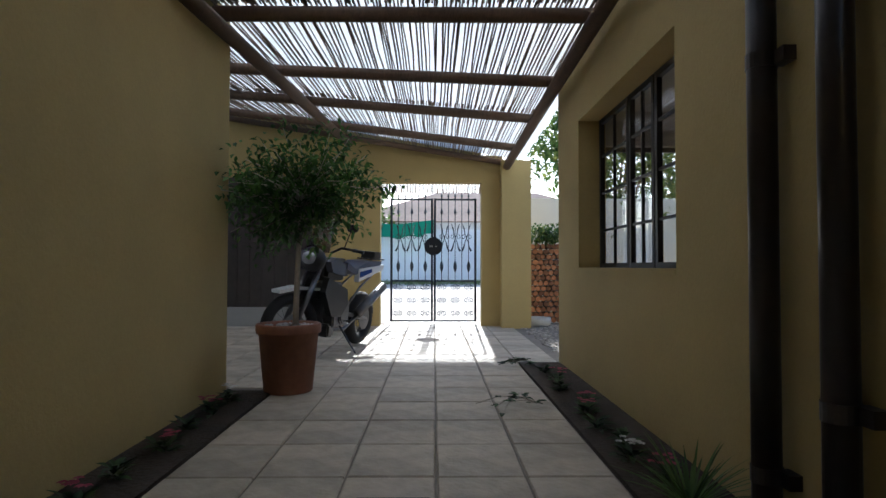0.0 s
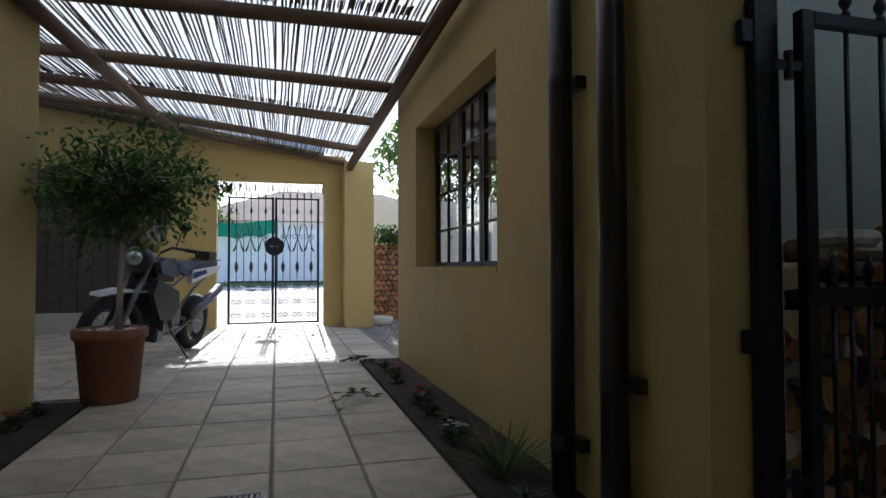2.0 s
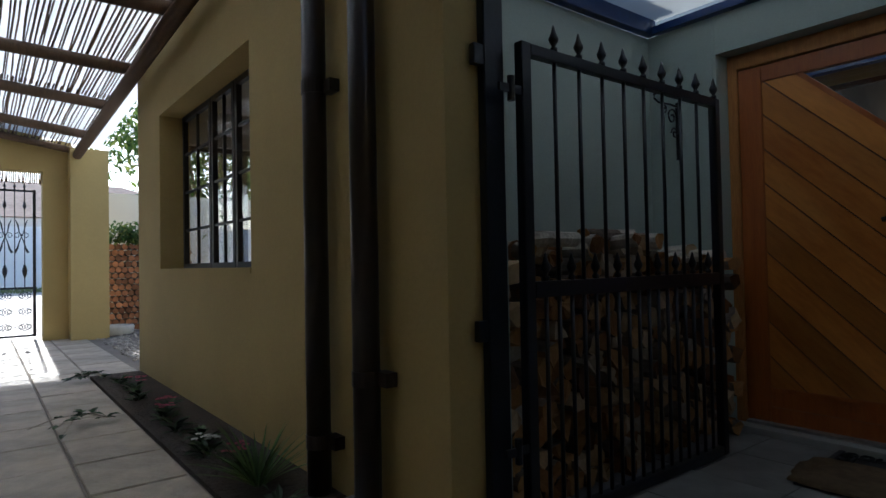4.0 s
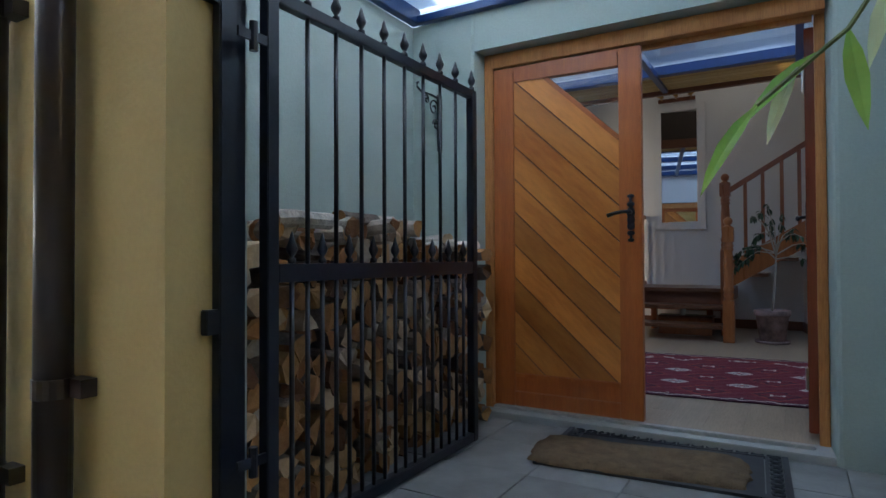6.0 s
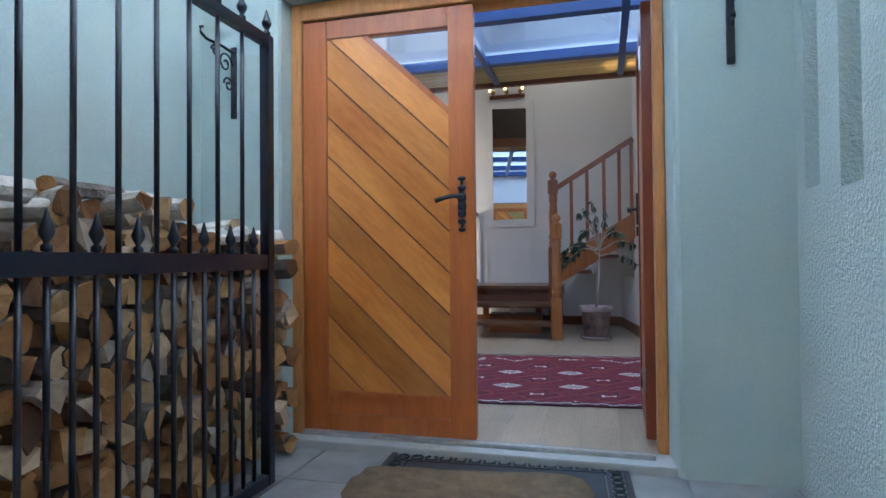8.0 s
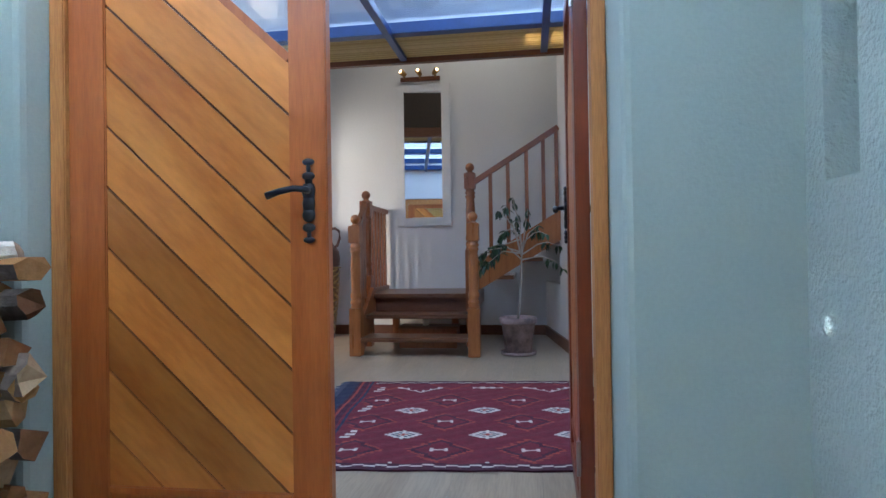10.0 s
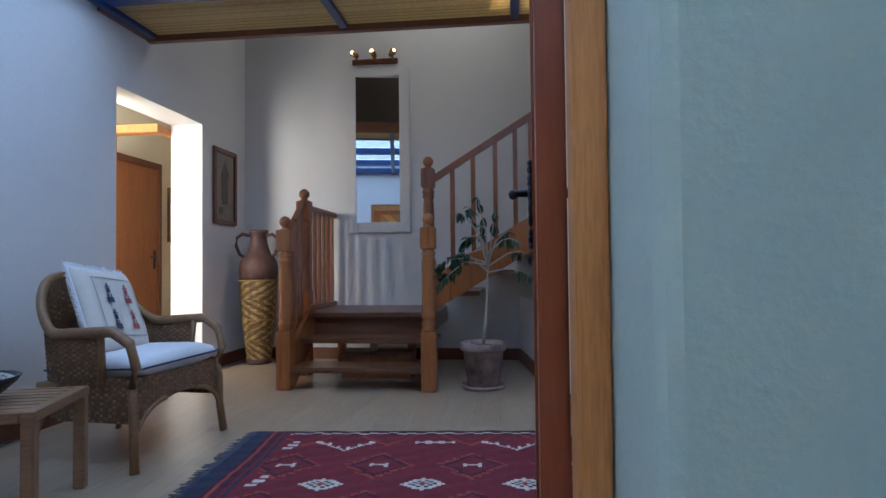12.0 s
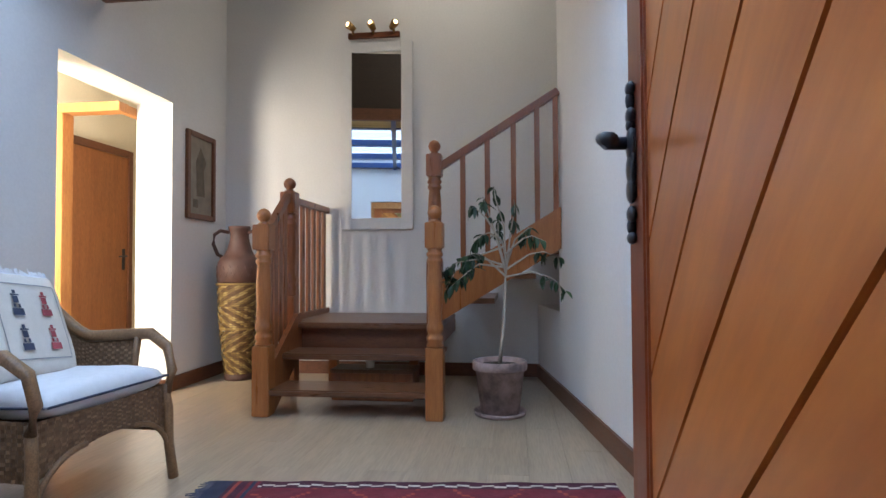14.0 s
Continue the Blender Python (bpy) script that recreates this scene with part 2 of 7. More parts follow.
def turned(bm, profile, seg=20, at=(0, 0, 0)):
    """A lathe form from (radius, height) pairs."""
    rings = []
    for r, z in profile:
        rings.append([bm.verts.new((at[0] + r * math.cos(2 * math.pi * i / seg), at[1] + r * math.sin(2 * math.pi * i / seg), at[2] + z)) for i in range(seg)])
    for lo, hi in zip(rings, rings[1:]):
        for i in range(seg):
            bm.faces.new((lo[i], lo[(i + 1) % seg], hi[(i + 1) % seg], hi[i]))
    bm.faces.new(list(reversed(rings[0])))
    bm.faces.new(rings[-1])


def tube(bm, pts, r, seg=6, closed=False):
    """A round tube through points; r may be a number or one for each point."""
    pts = [Vector(p) for p in pts]
    n = len(pts)
    rings = []
    for i, p in enumerate(pts):
        d = pts[(i + 1) % n if closed else min(i + 1, n - 1)] - pts[(i - 1) % n if closed else max(i - 1, 0)]
        q = d.to_track_quat("Z", "Y")
        rr = r[i] if isinstance(r, (list, tuple)) else r
        rings.append([bm.verts.new(p + q @ Vector((rr * math.cos(2 * math.pi * k / seg), rr * math.sin(2 * math.pi * k / seg), 0))) for k in range(seg)])
    for i in range(n if closed else n - 1):
        lo, hi = rings[i], rings[(i + 1) % n]
        off = 0
        if closed and i == n - 1:
            off = min(range(seg), key=lambda k: (lo[0].co - hi[k].co).length)
        for k in range(seg):
            bm.faces.new((lo[k], lo[(k + 1) % seg], hi[(k + 1 + off) % seg], hi[(k + off) % seg]))
    if not closed:
        bm.faces.new(list(reversed(rings[0])))
        bm.faces.new(rings[-1])


def mesh_of(name, bm, mat, smooth=False, bevel=0.0):
    if bevel:
        bmesh.ops.bevel(bm, geom=[e for e in bm.edges if len(e.link_faces) == 2 and e.calc_face_angle(0) > 0.6], offset=bevel, segments=2, affect="EDGES", clamp_overlap=True)
    bmesh.ops.recalc_face_normals(bm, faces=bm.faces)
    me = bpy.data.meshes.new(name)
    bm.to_mesh(me)
    bm.free()
    for mm in (mat if isinstance(mat, (list, tuple)) else [mat]):
        me.materials.append(mm)
    if smooth:
        me.polygons.foreach_set("use_smooth", [True] * len(me.polygons))
    return me


def part(name, bm, mat, parent, label="", smooth=False, bevel=0.0):
    ob = new(name, mesh_of(name, bm, mat, smooth, bevel))
    ob.parent = parent
    if label:
        ob["label"] = label
    return ob


def thing(name, label, category, at=(0, 0, 0), turn=0.0, group=""):
    ob = new(name)
    ob.matrix_basis = pose(*at, 0, 0, turn)
    ob.empty_display_size = 0.1
    return tagged(ob, label, category, group)


def solid(name, bm, mat, label="", category="", kind="", group="", smooth=False, bevel=0.0):
    return tagged(new(name, mesh_of(name, bm, mat, smooth, bevel)), label, category, group, kind)


def boxes(*bs):
    bm = bmesh.new()
    for b in bs:
        box(bm, *b)
    return bm


def blocks(xs, ys, zs, gaps):
    """One welded mesh of all cells of a grid but the gaps, given as (i, j, k)."""
    bm = bmesh.new()
    made = {}
    n = (len(xs) - 1, len(ys) - 1, len(zs) - 1)

    def vert(i, j, k):
        if (i, j, k) not in made:
            made[(i, j, k)] = bm.verts.new((xs[i], ys[j], zs[k]))
        return made[(i, j, k)]

    def full(c):
        return all(0 <= a < b for a, b in zip(c, n)) and c not in gaps
    for c in [(i, j, k) for i in range(n[0]) for j in range(n[1]) for k in range(n[2])]:
        if not full(c):
            continue
        for ax in range(3):
            for side in (0, 1):
                o = list(c)
                o[ax] += 1 if side else -1
                if full(tuple(o)):
                    continue
                u, w = [q for q in range(3) if q != ax]
                ring = []
                for du, dw in ((0, 0), (1, 0), (1, 1), (0, 1)):
                    p = list(c)
                    p[ax] += side
                    p[u] += du
                    p[w] += dw
                    ring.append(vert(*p))
                bm.faces.new(ring)
    return bm


# ---- structure ----
F = -0.07          # level of the paving outside; the hall's floor is at 0
# ground outside, one sheet that climbs a little beyond the gate
bm = bmesh.new()
ys = [-60, 11.3, 13, 17, 26, 60, 900]
zs = [-0.12, -0.12, -0.05, 0.08, 0.30, 0.9, 6]
rows_ = [[bm.verts.new((x, y, z)) for x in (-700, -60, -8, 0, 8, 60, 700)] for y, z in zip(ys, zs)]
for a, b in zip(rows_, rows_[1:]):
    for i in range(6):
        bm.faces.new((a[i], a[i + 1], b[i + 1], b[i]))
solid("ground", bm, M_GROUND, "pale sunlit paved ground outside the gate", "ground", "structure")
PZ = -0.03         # level of the porch paving
floor_passage = solid("floor_passage", boxes((-5.0, 4.0, -3.0, 11.35, -0.20, F - 0.014), (1.62, 3.94, -0.6, 2.2, -0.19, PZ - 0.014)), M_GROUT, "grey grout bed under the stone paving", "floor", "structure")
solid("floor_hall", boxes((4.0, 11.4, -3.2, 5.0, -0.2, -0.012)), M_GROUT, "base under the pale floor boards", "floor", "structure")

# yellow wall of the passage with the window opening
W0, W1 = 1.773, 2.03
WY0, WY1, WZ0, WZ1 = 3.47, 5.72, 0.96, 2.34
solid("wall_passage_right", blocks((W0, W1), (1.58, WY0, WY1, 6.62), (-0.2, WZ0, WZ1, 3.4), {(0, 1, 1)}),
      M_YELLOW, "rough yellow plaster wall of the passage", "wall", "structure")
solid("wall_passage_left", boxes((-1.55, -1.30, -3.0, 5.15, -0.2, 3.4)), M_YELLOW, "rough yellow plaster wall beside the paving", "wall", "structure")
solid("wall_passage_back", boxes((-1.55, 4.05, -3.2, -3.0, -0.2, 3.4)), M_YELLOW, "yellow plaster wall behind the entrance", "wall", "structure")
# added block, x 1.25 to 1.62 up to 2.92, stops a sun sliver
solid("wall_gate", blocks((-5.2, -0.52, 1.25, 1.62, 2.07), (10.6, 10.85), (-0.2, 2.44, 2.78, 2.92, 3.3, 3.9), {(1, 0, 0), (1, 0, 4), (2, 0, 3), (2, 0, 4), (3, 0, 2), (3, 0, 3), (3, 0, 4)}), M_YELLOW, "yellow plaster wall around the gate opening", "wall", "structure")
solid("pillar_gate", boxes((1.57, 2.07, 10.28, 10.6, -0.2, 2.78)), M_YELLOW, "yellow plaster pillar beside the gate", "pillar", "structure")
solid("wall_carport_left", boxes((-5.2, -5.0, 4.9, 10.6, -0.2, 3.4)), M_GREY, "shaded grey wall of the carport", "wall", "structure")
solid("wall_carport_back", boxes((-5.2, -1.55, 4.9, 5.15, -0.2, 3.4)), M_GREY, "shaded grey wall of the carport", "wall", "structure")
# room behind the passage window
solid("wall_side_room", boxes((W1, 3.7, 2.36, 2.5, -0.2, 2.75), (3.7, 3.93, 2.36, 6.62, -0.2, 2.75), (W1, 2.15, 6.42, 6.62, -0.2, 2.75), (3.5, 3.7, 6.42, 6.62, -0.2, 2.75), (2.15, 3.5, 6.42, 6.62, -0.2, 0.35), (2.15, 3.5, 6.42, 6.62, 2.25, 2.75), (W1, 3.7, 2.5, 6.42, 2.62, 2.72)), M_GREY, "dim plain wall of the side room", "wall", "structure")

# porch
solid("wall_porch_left", boxes((W1, 3.93, 2.16, 2.36, -0.2, 2.40)), M_BLUE, "blue-green plaster wall behind the firewood", "wall", "structure")
DX = 3.93


def prism(bm, ring, z0, z1):
    """An upright block over a plan outline."""
    lo = [bm.verts.new((x, y, z0)) for x, y in ring]
    hi = [bm.verts.new((x, y, z1)) for x, y in ring]
    bm.faces.new(lo)
    bm.faces.new(hi)
    for i in range(len(ring)):
        k = (i + 1) % len(ring)
        bm.faces.new((lo[i], lo[k], hi[k], hi[i]))


# the frame sits back in the wall behind plaster reveals with rounded arrises
bm = boxes((DX, 4.10, -0.10, 1.72, 2.17, 2.40))
prism(bm, [(DX, 2.36), (4.10, 2.36), (4.10, 1.702), (4.03, 1.702), (3.955, 1.712), (3.938, 1.72), (DX, 1.738)], -0.2, 2.40)
prism(bm, [(DX, -1.0), (DX, -0.122), (3.937, -0.107), (3.953, -0.098), (4.112, -0.084), (4.20, -0.084), (4.20, -1.0)], -0.2, 2.40)
solid("wall_porch_door", bm, M_BLUE, "blue-green plaster wall round the front door", "wall", "structure")
# roughcast side wall with two tall recessed slots
bm = blocks((2.3, 3.31, 3.485, 3.675, 3.83, DX), (-0.80, -0.64, -0.55), (-0.2, 1.09, 1.12, 2.40), {(1, 1, 1), (1, 1, 2), (3, 1, 2)})
solid("wall_porch_right", bm, M_ROUGHCAST, "pale blue-green roughcast wall with two tall slots", "wall", "structure")
solid("wall_porch_outer", boxes((2.1, 2.3, -3.0, -0.54, -0.2, 3.4)), M_YELLOW, "plain yellow wall that closes the passage", "wall", "structure")

# entrance hall
HX0, HX1, HY0, HY1, HZ = 4.10, 9.40, -0.037, 2.855, 4.4
AX0, AX1, AZ = 7.31, 8.513, 2.275
solid("wall_hall_left", blocks((HX0, AX0, AX1, 9.6), (HY1, 3.16), (-0.2, AZ, HZ), {(1, 0, 0)}), M_WHITE, "smooth white plaster wall with an opening", "wall", "structure")
solid("wall_hall_end", boxes((HX1, 9.6, -3.0, HY1, -0.2, HZ)), M_WHITE, "smooth white plaster wall behind the stairs", "wall", "structure")
def slant(x):
    """The plane of the hall's right wall, which stands a little askew."""
    return -0.03 - 0.139 * (9.4 - x)


def slant_wall(bm, x0, x1, z0, z1, t=0.2, off=0.0):
    ring = [(x0, slant(x0) + off), (x1, slant(x1) + off), (x1, slant(x1) - t + off), (x0, slant(x0) - t + off)]
    lo = [bm.verts.new((x, y, z0)) for x, y in ring]
    hi = [bm.verts.new((x, y, z1)) for x, y in ring]
    bm.faces.new(lo)
    bm.faces.new(hi)
    for i in range(4):
        bm.faces.new((lo[i], lo[(i + 1) % 4], hi[(i + 1) % 4], hi[i]))


bm = bmesh.new()
slant_wall(bm, 4.222, 8.53, -0.2, HZ)
slant_wall(bm, 8.53, HX1, -0.2, 0.63)
solid("wall_hall_right", bm, M_WHITE, "smooth white plaster wall beside the open door", "wall", "structure")
solid("wall_hall_front", boxes((4.202, 4.22, -1.0, -0.086, 0, 2.9), (4.12, 4.202, -1.0, -0.086, 2.41, 2.9), (4.1, 4.12, -0.086, 1.70, 2.17, 2.9), (4.1, 4.12, 1.70, 2.855, 0, 2.9), (4.06, 4.12, -1.0, 2.86, 2.9, HZ)), M_WHITE, "white plaster above the front door", "wall", "structure")
solid("wall_stairwell", boxes((8.18, 8.38, -3.0, -0.40, -0.2, HZ), (8.18, 9.6, -3.2, -3.0, -0.2, HZ)), M_WHITE, "white plaster wall of the stairwell", "wall", "structure")
solid("ceiling_stairs", boxes((7.72, 9.6, -3.2, 3.16, HZ, HZ + 0.1)), M_DARKCEIL, "dark timber ceiling high above the stairs", "ceiling", "structure")
solid("wall_ceiling_step", boxes((7.66, 7.72, -3.2, 3.16, 2.86, HZ + 0.1)), M_DARKCEIL, "dark timber upstand above the ceiling edge", "wall", "structure")
# side passage beyond the opening
solid("wall_corridor", boxes((6.3, 11.4, 3.92, 4.1, -0.2, 2.7), (11.2, 11.4, 3.16, 3.92, -0.2, 2.7), (6.3, 6.5, 3.16, 3.92, -0.2, 2.7), (9.6, 11.4, 3.0, 3.16, -0.2, 2.7)), M_CREAM, "warm cream plaster wall of the corridor", "wall", "structure")
solid("ceiling_corridor", boxes((6.3, 11.4, 3.16, 4.1, 2.6, 2.7)), M_CREAM, "cream corridor ceiling", "ceiling", "structure")
# ---- front door: frame, two leaves with diagonal boards ----
def clip_poly(poly, nx, ny, d):
    """Keeps the part of a 2D polygon where nx*u + ny*v <= d."""
    out = []
    for (a, b) in zip(poly, poly[1:] + poly[:1]):
        da, db = nx * a[0] + ny * a[1] - d, nx * b[0] + ny * b[1] - d
        if da <= 0:
            out.append(a)
        if da * db < 0:
            k = da / (da - db)
            out.append((a[0] + k * (b[0] - a[0]), a[1] + k * (b[1] - a[1])))
    return out


def slab(bm, poly, y0, y1):
    """Extrudes a polygon of (x, z) points from y0 to y1."""
    lo = [bm.verts.new((u, y0, v)) for u, v in poly]
    hi = [bm.verts.new((u, y1, v)) for u, v in poly]
    bm.faces.new(lo)
    bm.faces.new(list(reversed(hi)))
    for i in range(len(poly)):
        j = (i + 1) % len(poly)
        bm.faces.new((lo[j], lo[i], hi[i], hi[j]))


def iron_handle(parent, u, z, side, out):
    """Backplate with leaf-shaped swellings and a lever; side: way of the lever, out: way off the leaf."""
    bm = bmesh.new()
    for dz, w, h in ((0.118, 0.020, 0.011), (0.098, 0.007, 0.016), (0.074, 0.021, 0.014), (0.058, 0.012, 0.012), (0.028, 0.022, 0.03), (-0.012, 0.021, 0.026), (-0.046, 0.021, 0.022), (-0.084, 0.021, 0.014), (-0.104, 0.007, 0.014), (-0.122, 0.019, 0.010)):
        made = bmesh.ops.create_uvsphere(bm, u_segments=12, v_segments=8, radius=1.0)["verts"]
        bmesh.ops.transform(bm, matrix=Matrix.Translation((u, out * 0.006, z + dz)) @ Matrix.Diagonal((w, 0.008, h, 1)), verts=made)
    box(bm, u - 0.017, u + 0.017, min(0, out * 0.008), max(0, out * 0.008), z - 0.06, z + 0.05)
    plate = part("backplate", bm, M_IRON, parent, "black wrought iron backplate", smooth=True)
    bm = bmesh.new()
    pts = [(u, out * 0.0, z + 0.03), (u, out * 0.045, z + 0.03), (u + side * 0.03, out * 0.055, z + 0.032), (u + side * 0.075, out * 0.055, z + 0.024), (u + side * 0.115, out * 0.052, z + 0.012)]
    tube(bm, pts, [0.011, 0.010, 0.0095, 0.010, 0.012], 10)
    part("lever", bm, M_IRON, parent, "black wrought iron lever", smooth=True)
    return plate


def door_leaf(name, label, W, m, timber, planks):
    """A leaf that spans x 0 (hinge) to W, y 0 to 0.045, z 0 to 2.04; boards fall from the hinge to the lock."""
    door = tagged(new(name), label, "door", "front door leaves")
    door.matrix_basis = m
    H_, T, s1, s2, top, b1 = 2.04, 0.045, 0.132, 0.122, 0.095, 0.192
    for nm, b in (("hinge_stile", (0, s1, 0, T, 0, H_)), ("lock_stile", (W - s2, W, 0, T, 0, H_)), ("top_rail", (s1, W - s2, 0.001, T - 0.001, H_ - top, H_)), ("bottom_rail", (s1, W - s2, 0.001, T - 0.001, 0, b1 - 0.105)), ("middle_rail", (s1, W - s2, 0.001, T - 0.001, b1 - 0.02, b1 + 0.005))):
        part(nm, boxes(b), timber, door, bevel=0.004)
    part("kick_panel", boxes((s1, W - s2, 0.012, T - 0.012, b1 - 0.105, b1 - 0.02)), timber, door)
    u0, u1, v0, v1 = s1, W - s2, b1 + 0.005, H_ - top
    k = 0.94                       # fall of the boards
    step = 0.198                   # height of one board along the stile
    gx, gz = u0 + (u1 - u0) * 0.345, v1
    v_edge = gz + k * gx           # the line v + k u = const along the glass
    n = 0
    while True:
        c_hi = v_edge - n * step
        c_lo = c_hi - step + 0.011
        poly = [(u0, v0), (u1, v0), (u1, v1), (u0, v1)]
        poly = clip_poly(poly, k, 1, c_hi - (0.03 if n == 0 else 0))
        if poly:
            poly = clip_poly(poly, -k, -1, -c_lo)
        if c_hi < v0 + k * u0:
            break
        if len(poly) > 2:
            bm = bmesh.new()
            slab(bm, poly, 0.008, T - 0.008)
            ob = part("board", bm, planks, door, bevel=0.003)
            c = sum((Vector((p[0], 0, p[1])) for p in poly), Vector()) / len(poly)
            turn = Matrix.Translation(c) @ Matrix.Rotation(math.atan(k), 4, "Y")
            ob.data.transform(turn.inverted())
            ob.matrix_basis = turn
        n += 1
    bm = bmesh.new()
    slab(bm, clip_poly([(u0, v0), (u1, v0), (u1, v1), (u0, v1)], k, 1, v_edge - 0.035), T / 2 - 0.006, T / 2 + 0.006)
    part("groove_backing", bm, M_BASE, door)
    bm = bmesh.new()
    a, b = Vector((gx - 0.02, T / 2, gz + 0.02 * k - 0.015)), Vector((u1, T / 2, v_edge - k * u1 - 0.015))
    beam(bm, a, b, 0.035, 0.026)
    part("glazing_bead", bm, timber, door)
    bm = bmesh.new()
    slab(bm, [(gx - 0.01, gz), (u1, gz), (u1, v_edge - k * u1)], T / 2 - 0.003, T / 2 + 0.003)
    pane = part("pane", bm, M_GLASS, door, "clear triangular glass pane")
    pane.visible_shadow = False
    for o in (-1, 1):
        h = tagged(new("handle"), "black wrought iron lever handle")
        h.parent = door
        h.matrix_basis = pose(0, 0 if o < 0 else T, 0)
        iron_handle(h, W - 0.058, 1.10, -1, o)
    return door


# closed leaf: hinge at the far jamb; open leaf swung into the hall
door_leaf("front_door", "closed orange-brown timber door leaf with diagonal boards", 0.88, pose(4.045, 1.643, 0.03, 0, 0, -90), M_DOOR, M_BOARD)
open_leaf = door_leaf("front_door", "open orange-brown timber door leaf swung into the hall", 0.88, pose(4.242, -0.041, 0.03, 0, 0, -1.5), M_DOOR_SHADE, M_BOARD2)
for z in (0.22, 1.72):
    bm = boxes((-0.012, 0.055, 0.046, 0.049, z, z + 0.1))
    bar(bm, (-0.008, 0.05, z - 0.005), (-0.008, 0.05, z + 0.105), 0.007, 8)
    part("hinge", bm, plain("brushed_steel", (0.5, 0.5, 0.5), 0.35, 1.0), open_leaf, "brushed steel hinge")

door_frame = thing("door_1", "orange-brown timber frame of the front door", "door frame")
tagged(door_frame, kind="structure")
for nm, b in (("jamb", (4.030, 4.098, 1.645, 1.700, 0.0, 2.165)), ("jamb", (4.111, 4.20, -0.082, -0.038, 0.0, 2.165)), ("head", (4.030, 4.098, -0.082, 1.645, 2.078, 2.165))):
    part(nm, boxes(b), M_FRAME, door_frame, bevel=0.004)
for b in ((4.092, 4.11, -0.029, 1.633, 2.05, 2.0775),):
    part("stop", boxes(b), M_FRAME, door_frame)
part("sill", boxes((3.935, 4.13, -0.096, 1.70, -0.10, 0.008)), M_SILL, door_frame, "worn grey concrete sill", bevel=0.004)
part("threshold_strip", boxes((4.015, 4.055, -0.02, 1.64, 0.009, 0.026)), plain("dull_aluminium", (0.55, 0.55, 0.54), 0.4, 1.0, 40, 0.2), door_frame, "dull aluminium threshold strip", bevel=0.003)
# ---- stairs, newels, rails ----
def newel(name, x, y, top, label, mat):
    """Square foot, turned shaft with rings, square block, neck and ball."""
    post = thing(name, label, "newel post", (x, y, 0), 0, "newel posts")
    w = 0.057
    t = top
    z_blk1, z_blk0, z_ft = t - 0.11, t - 0.275, t - 0.90
    bm = boxes((-w, w, -w, w, 0, z_ft))
    part("foot", bm, mat, post, bevel=0.006)
    bm = bmesh.new()
    turned(bm, [(0.05, z_ft), (0.056, z_ft + 0.012), (0.044, z_ft + 0.03), (0.055, z_ft + 0.045), (0.055, z_ft + 0.065), (0.042, z_ft + 0.085), (0.053, z_ft + 0.10), (0.055, z_ft + 0.13), (0.045, z_ft + 0.155),
                (0.044, z_ft + 0.18), (0.047, z_ft + 0.26), (0.051, z_ft + 0.36), (0.046, z_blk0 - 0.15), (0.041, z_blk0 - 0.10), (0.052, z_blk0 - 0.085), (0.052, z_blk0 - 0.07), (0.042, z_blk0 - 0.058), (0.053, z_blk0 - 0.045), (0.053, z_blk0 - 0.03), (0.043, z_blk0 - 0.018), (0.05, z_blk0)], 24)
    part("turned_shaft", bm, mat, post, smooth=True)
    part("block", boxes((-w, w, -w, w, z_blk0, z_blk1)), mat, post, bevel=0.006)
    bm = bmesh.new()
    turned(bm, [(0.038, z_blk1), (0.04, z_blk1 + 0.008), (0.024, z_blk1 + 0.018), (0.026, z_blk1 + 0.024), (0.04, z_blk1 + 0.038), (0.047, z_blk1 + 0.06), (0.043, z_blk1 + 0.08), (0.03, z_blk1 + 0.098), (0.012, z_blk1 + 0.108), (0.001, z_blk1 + 0.11)], 24)
    part("ball", bm, mat, post, smooth=True)
    return post


newel("newel_post", 7.858, 0.677, 1.355, "light oiled pine newel post with a ball top", M_PINE_L)
newel("newel_post", 7.858, 1.812, 1.355, "light oiled pine newel post with a ball top", M_PINE_L)
newel("newel_post", 8.47, 0.757, 1.905, "tall dark pine newel post at the landing", M_PINE)
newel("newel_post", 8.47, 1.872, 1.648, "dark pine newel post at the landing corner", M_PINE)

stairs = thing("staircase", "dark varnished pine stairs with open risers and a landing", "stairs")
for i, (x0, x1, z, y0, y1) in enumerate(((7.80, 8.13, 0.178, 0.735, 1.755), (8.11, 8.44, 0.366, 0.735, 1.80))):
    part("tread", boxes((x0, x1, y0, y1, z - 0.042, z)), M_TREAD, stairs, bevel=0.008)
part("landing", boxes((8.42, 9.398, 0.70, 1.93, 0.508, 0.552)), M_TREAD, stairs, bevel=0.008)
for y in (1.785, 0.70):
    bm = bmesh.new()
    slab(bm, [(7.83, 0.0), (8.0, 0.0), (8.50, 0.34), (8.50, 0.62), (8.42, 0.62), (7.83, 0.245)], y, y + 0.035)
    part("stringer", bm, M_PINE, stairs, bevel=0.003)
part("back_board", boxes((8.50, 8.53, 0.72, 1.80, 0.34, 0.508)), M_BASE, stairs)
part("shelf_board", boxes((8.9, 9.2, 0.75, 1.80, 0.25, 0.28)), M_PINE, stairs)
for y in (0.95, 1.62):
    part("landing_post", boxes((8.86, 8.93, y, y + 0.07, 0, 0.508)), M_PINE, stairs)
part("front_edge", boxes((8.50, 9.398, 0.70, 0.735, 0.40, 0.508)), M_PINE, stairs)
# flight that climbs along the end wall
def zt(y):
    return 0.863 + (0.713 - y) * 0.604


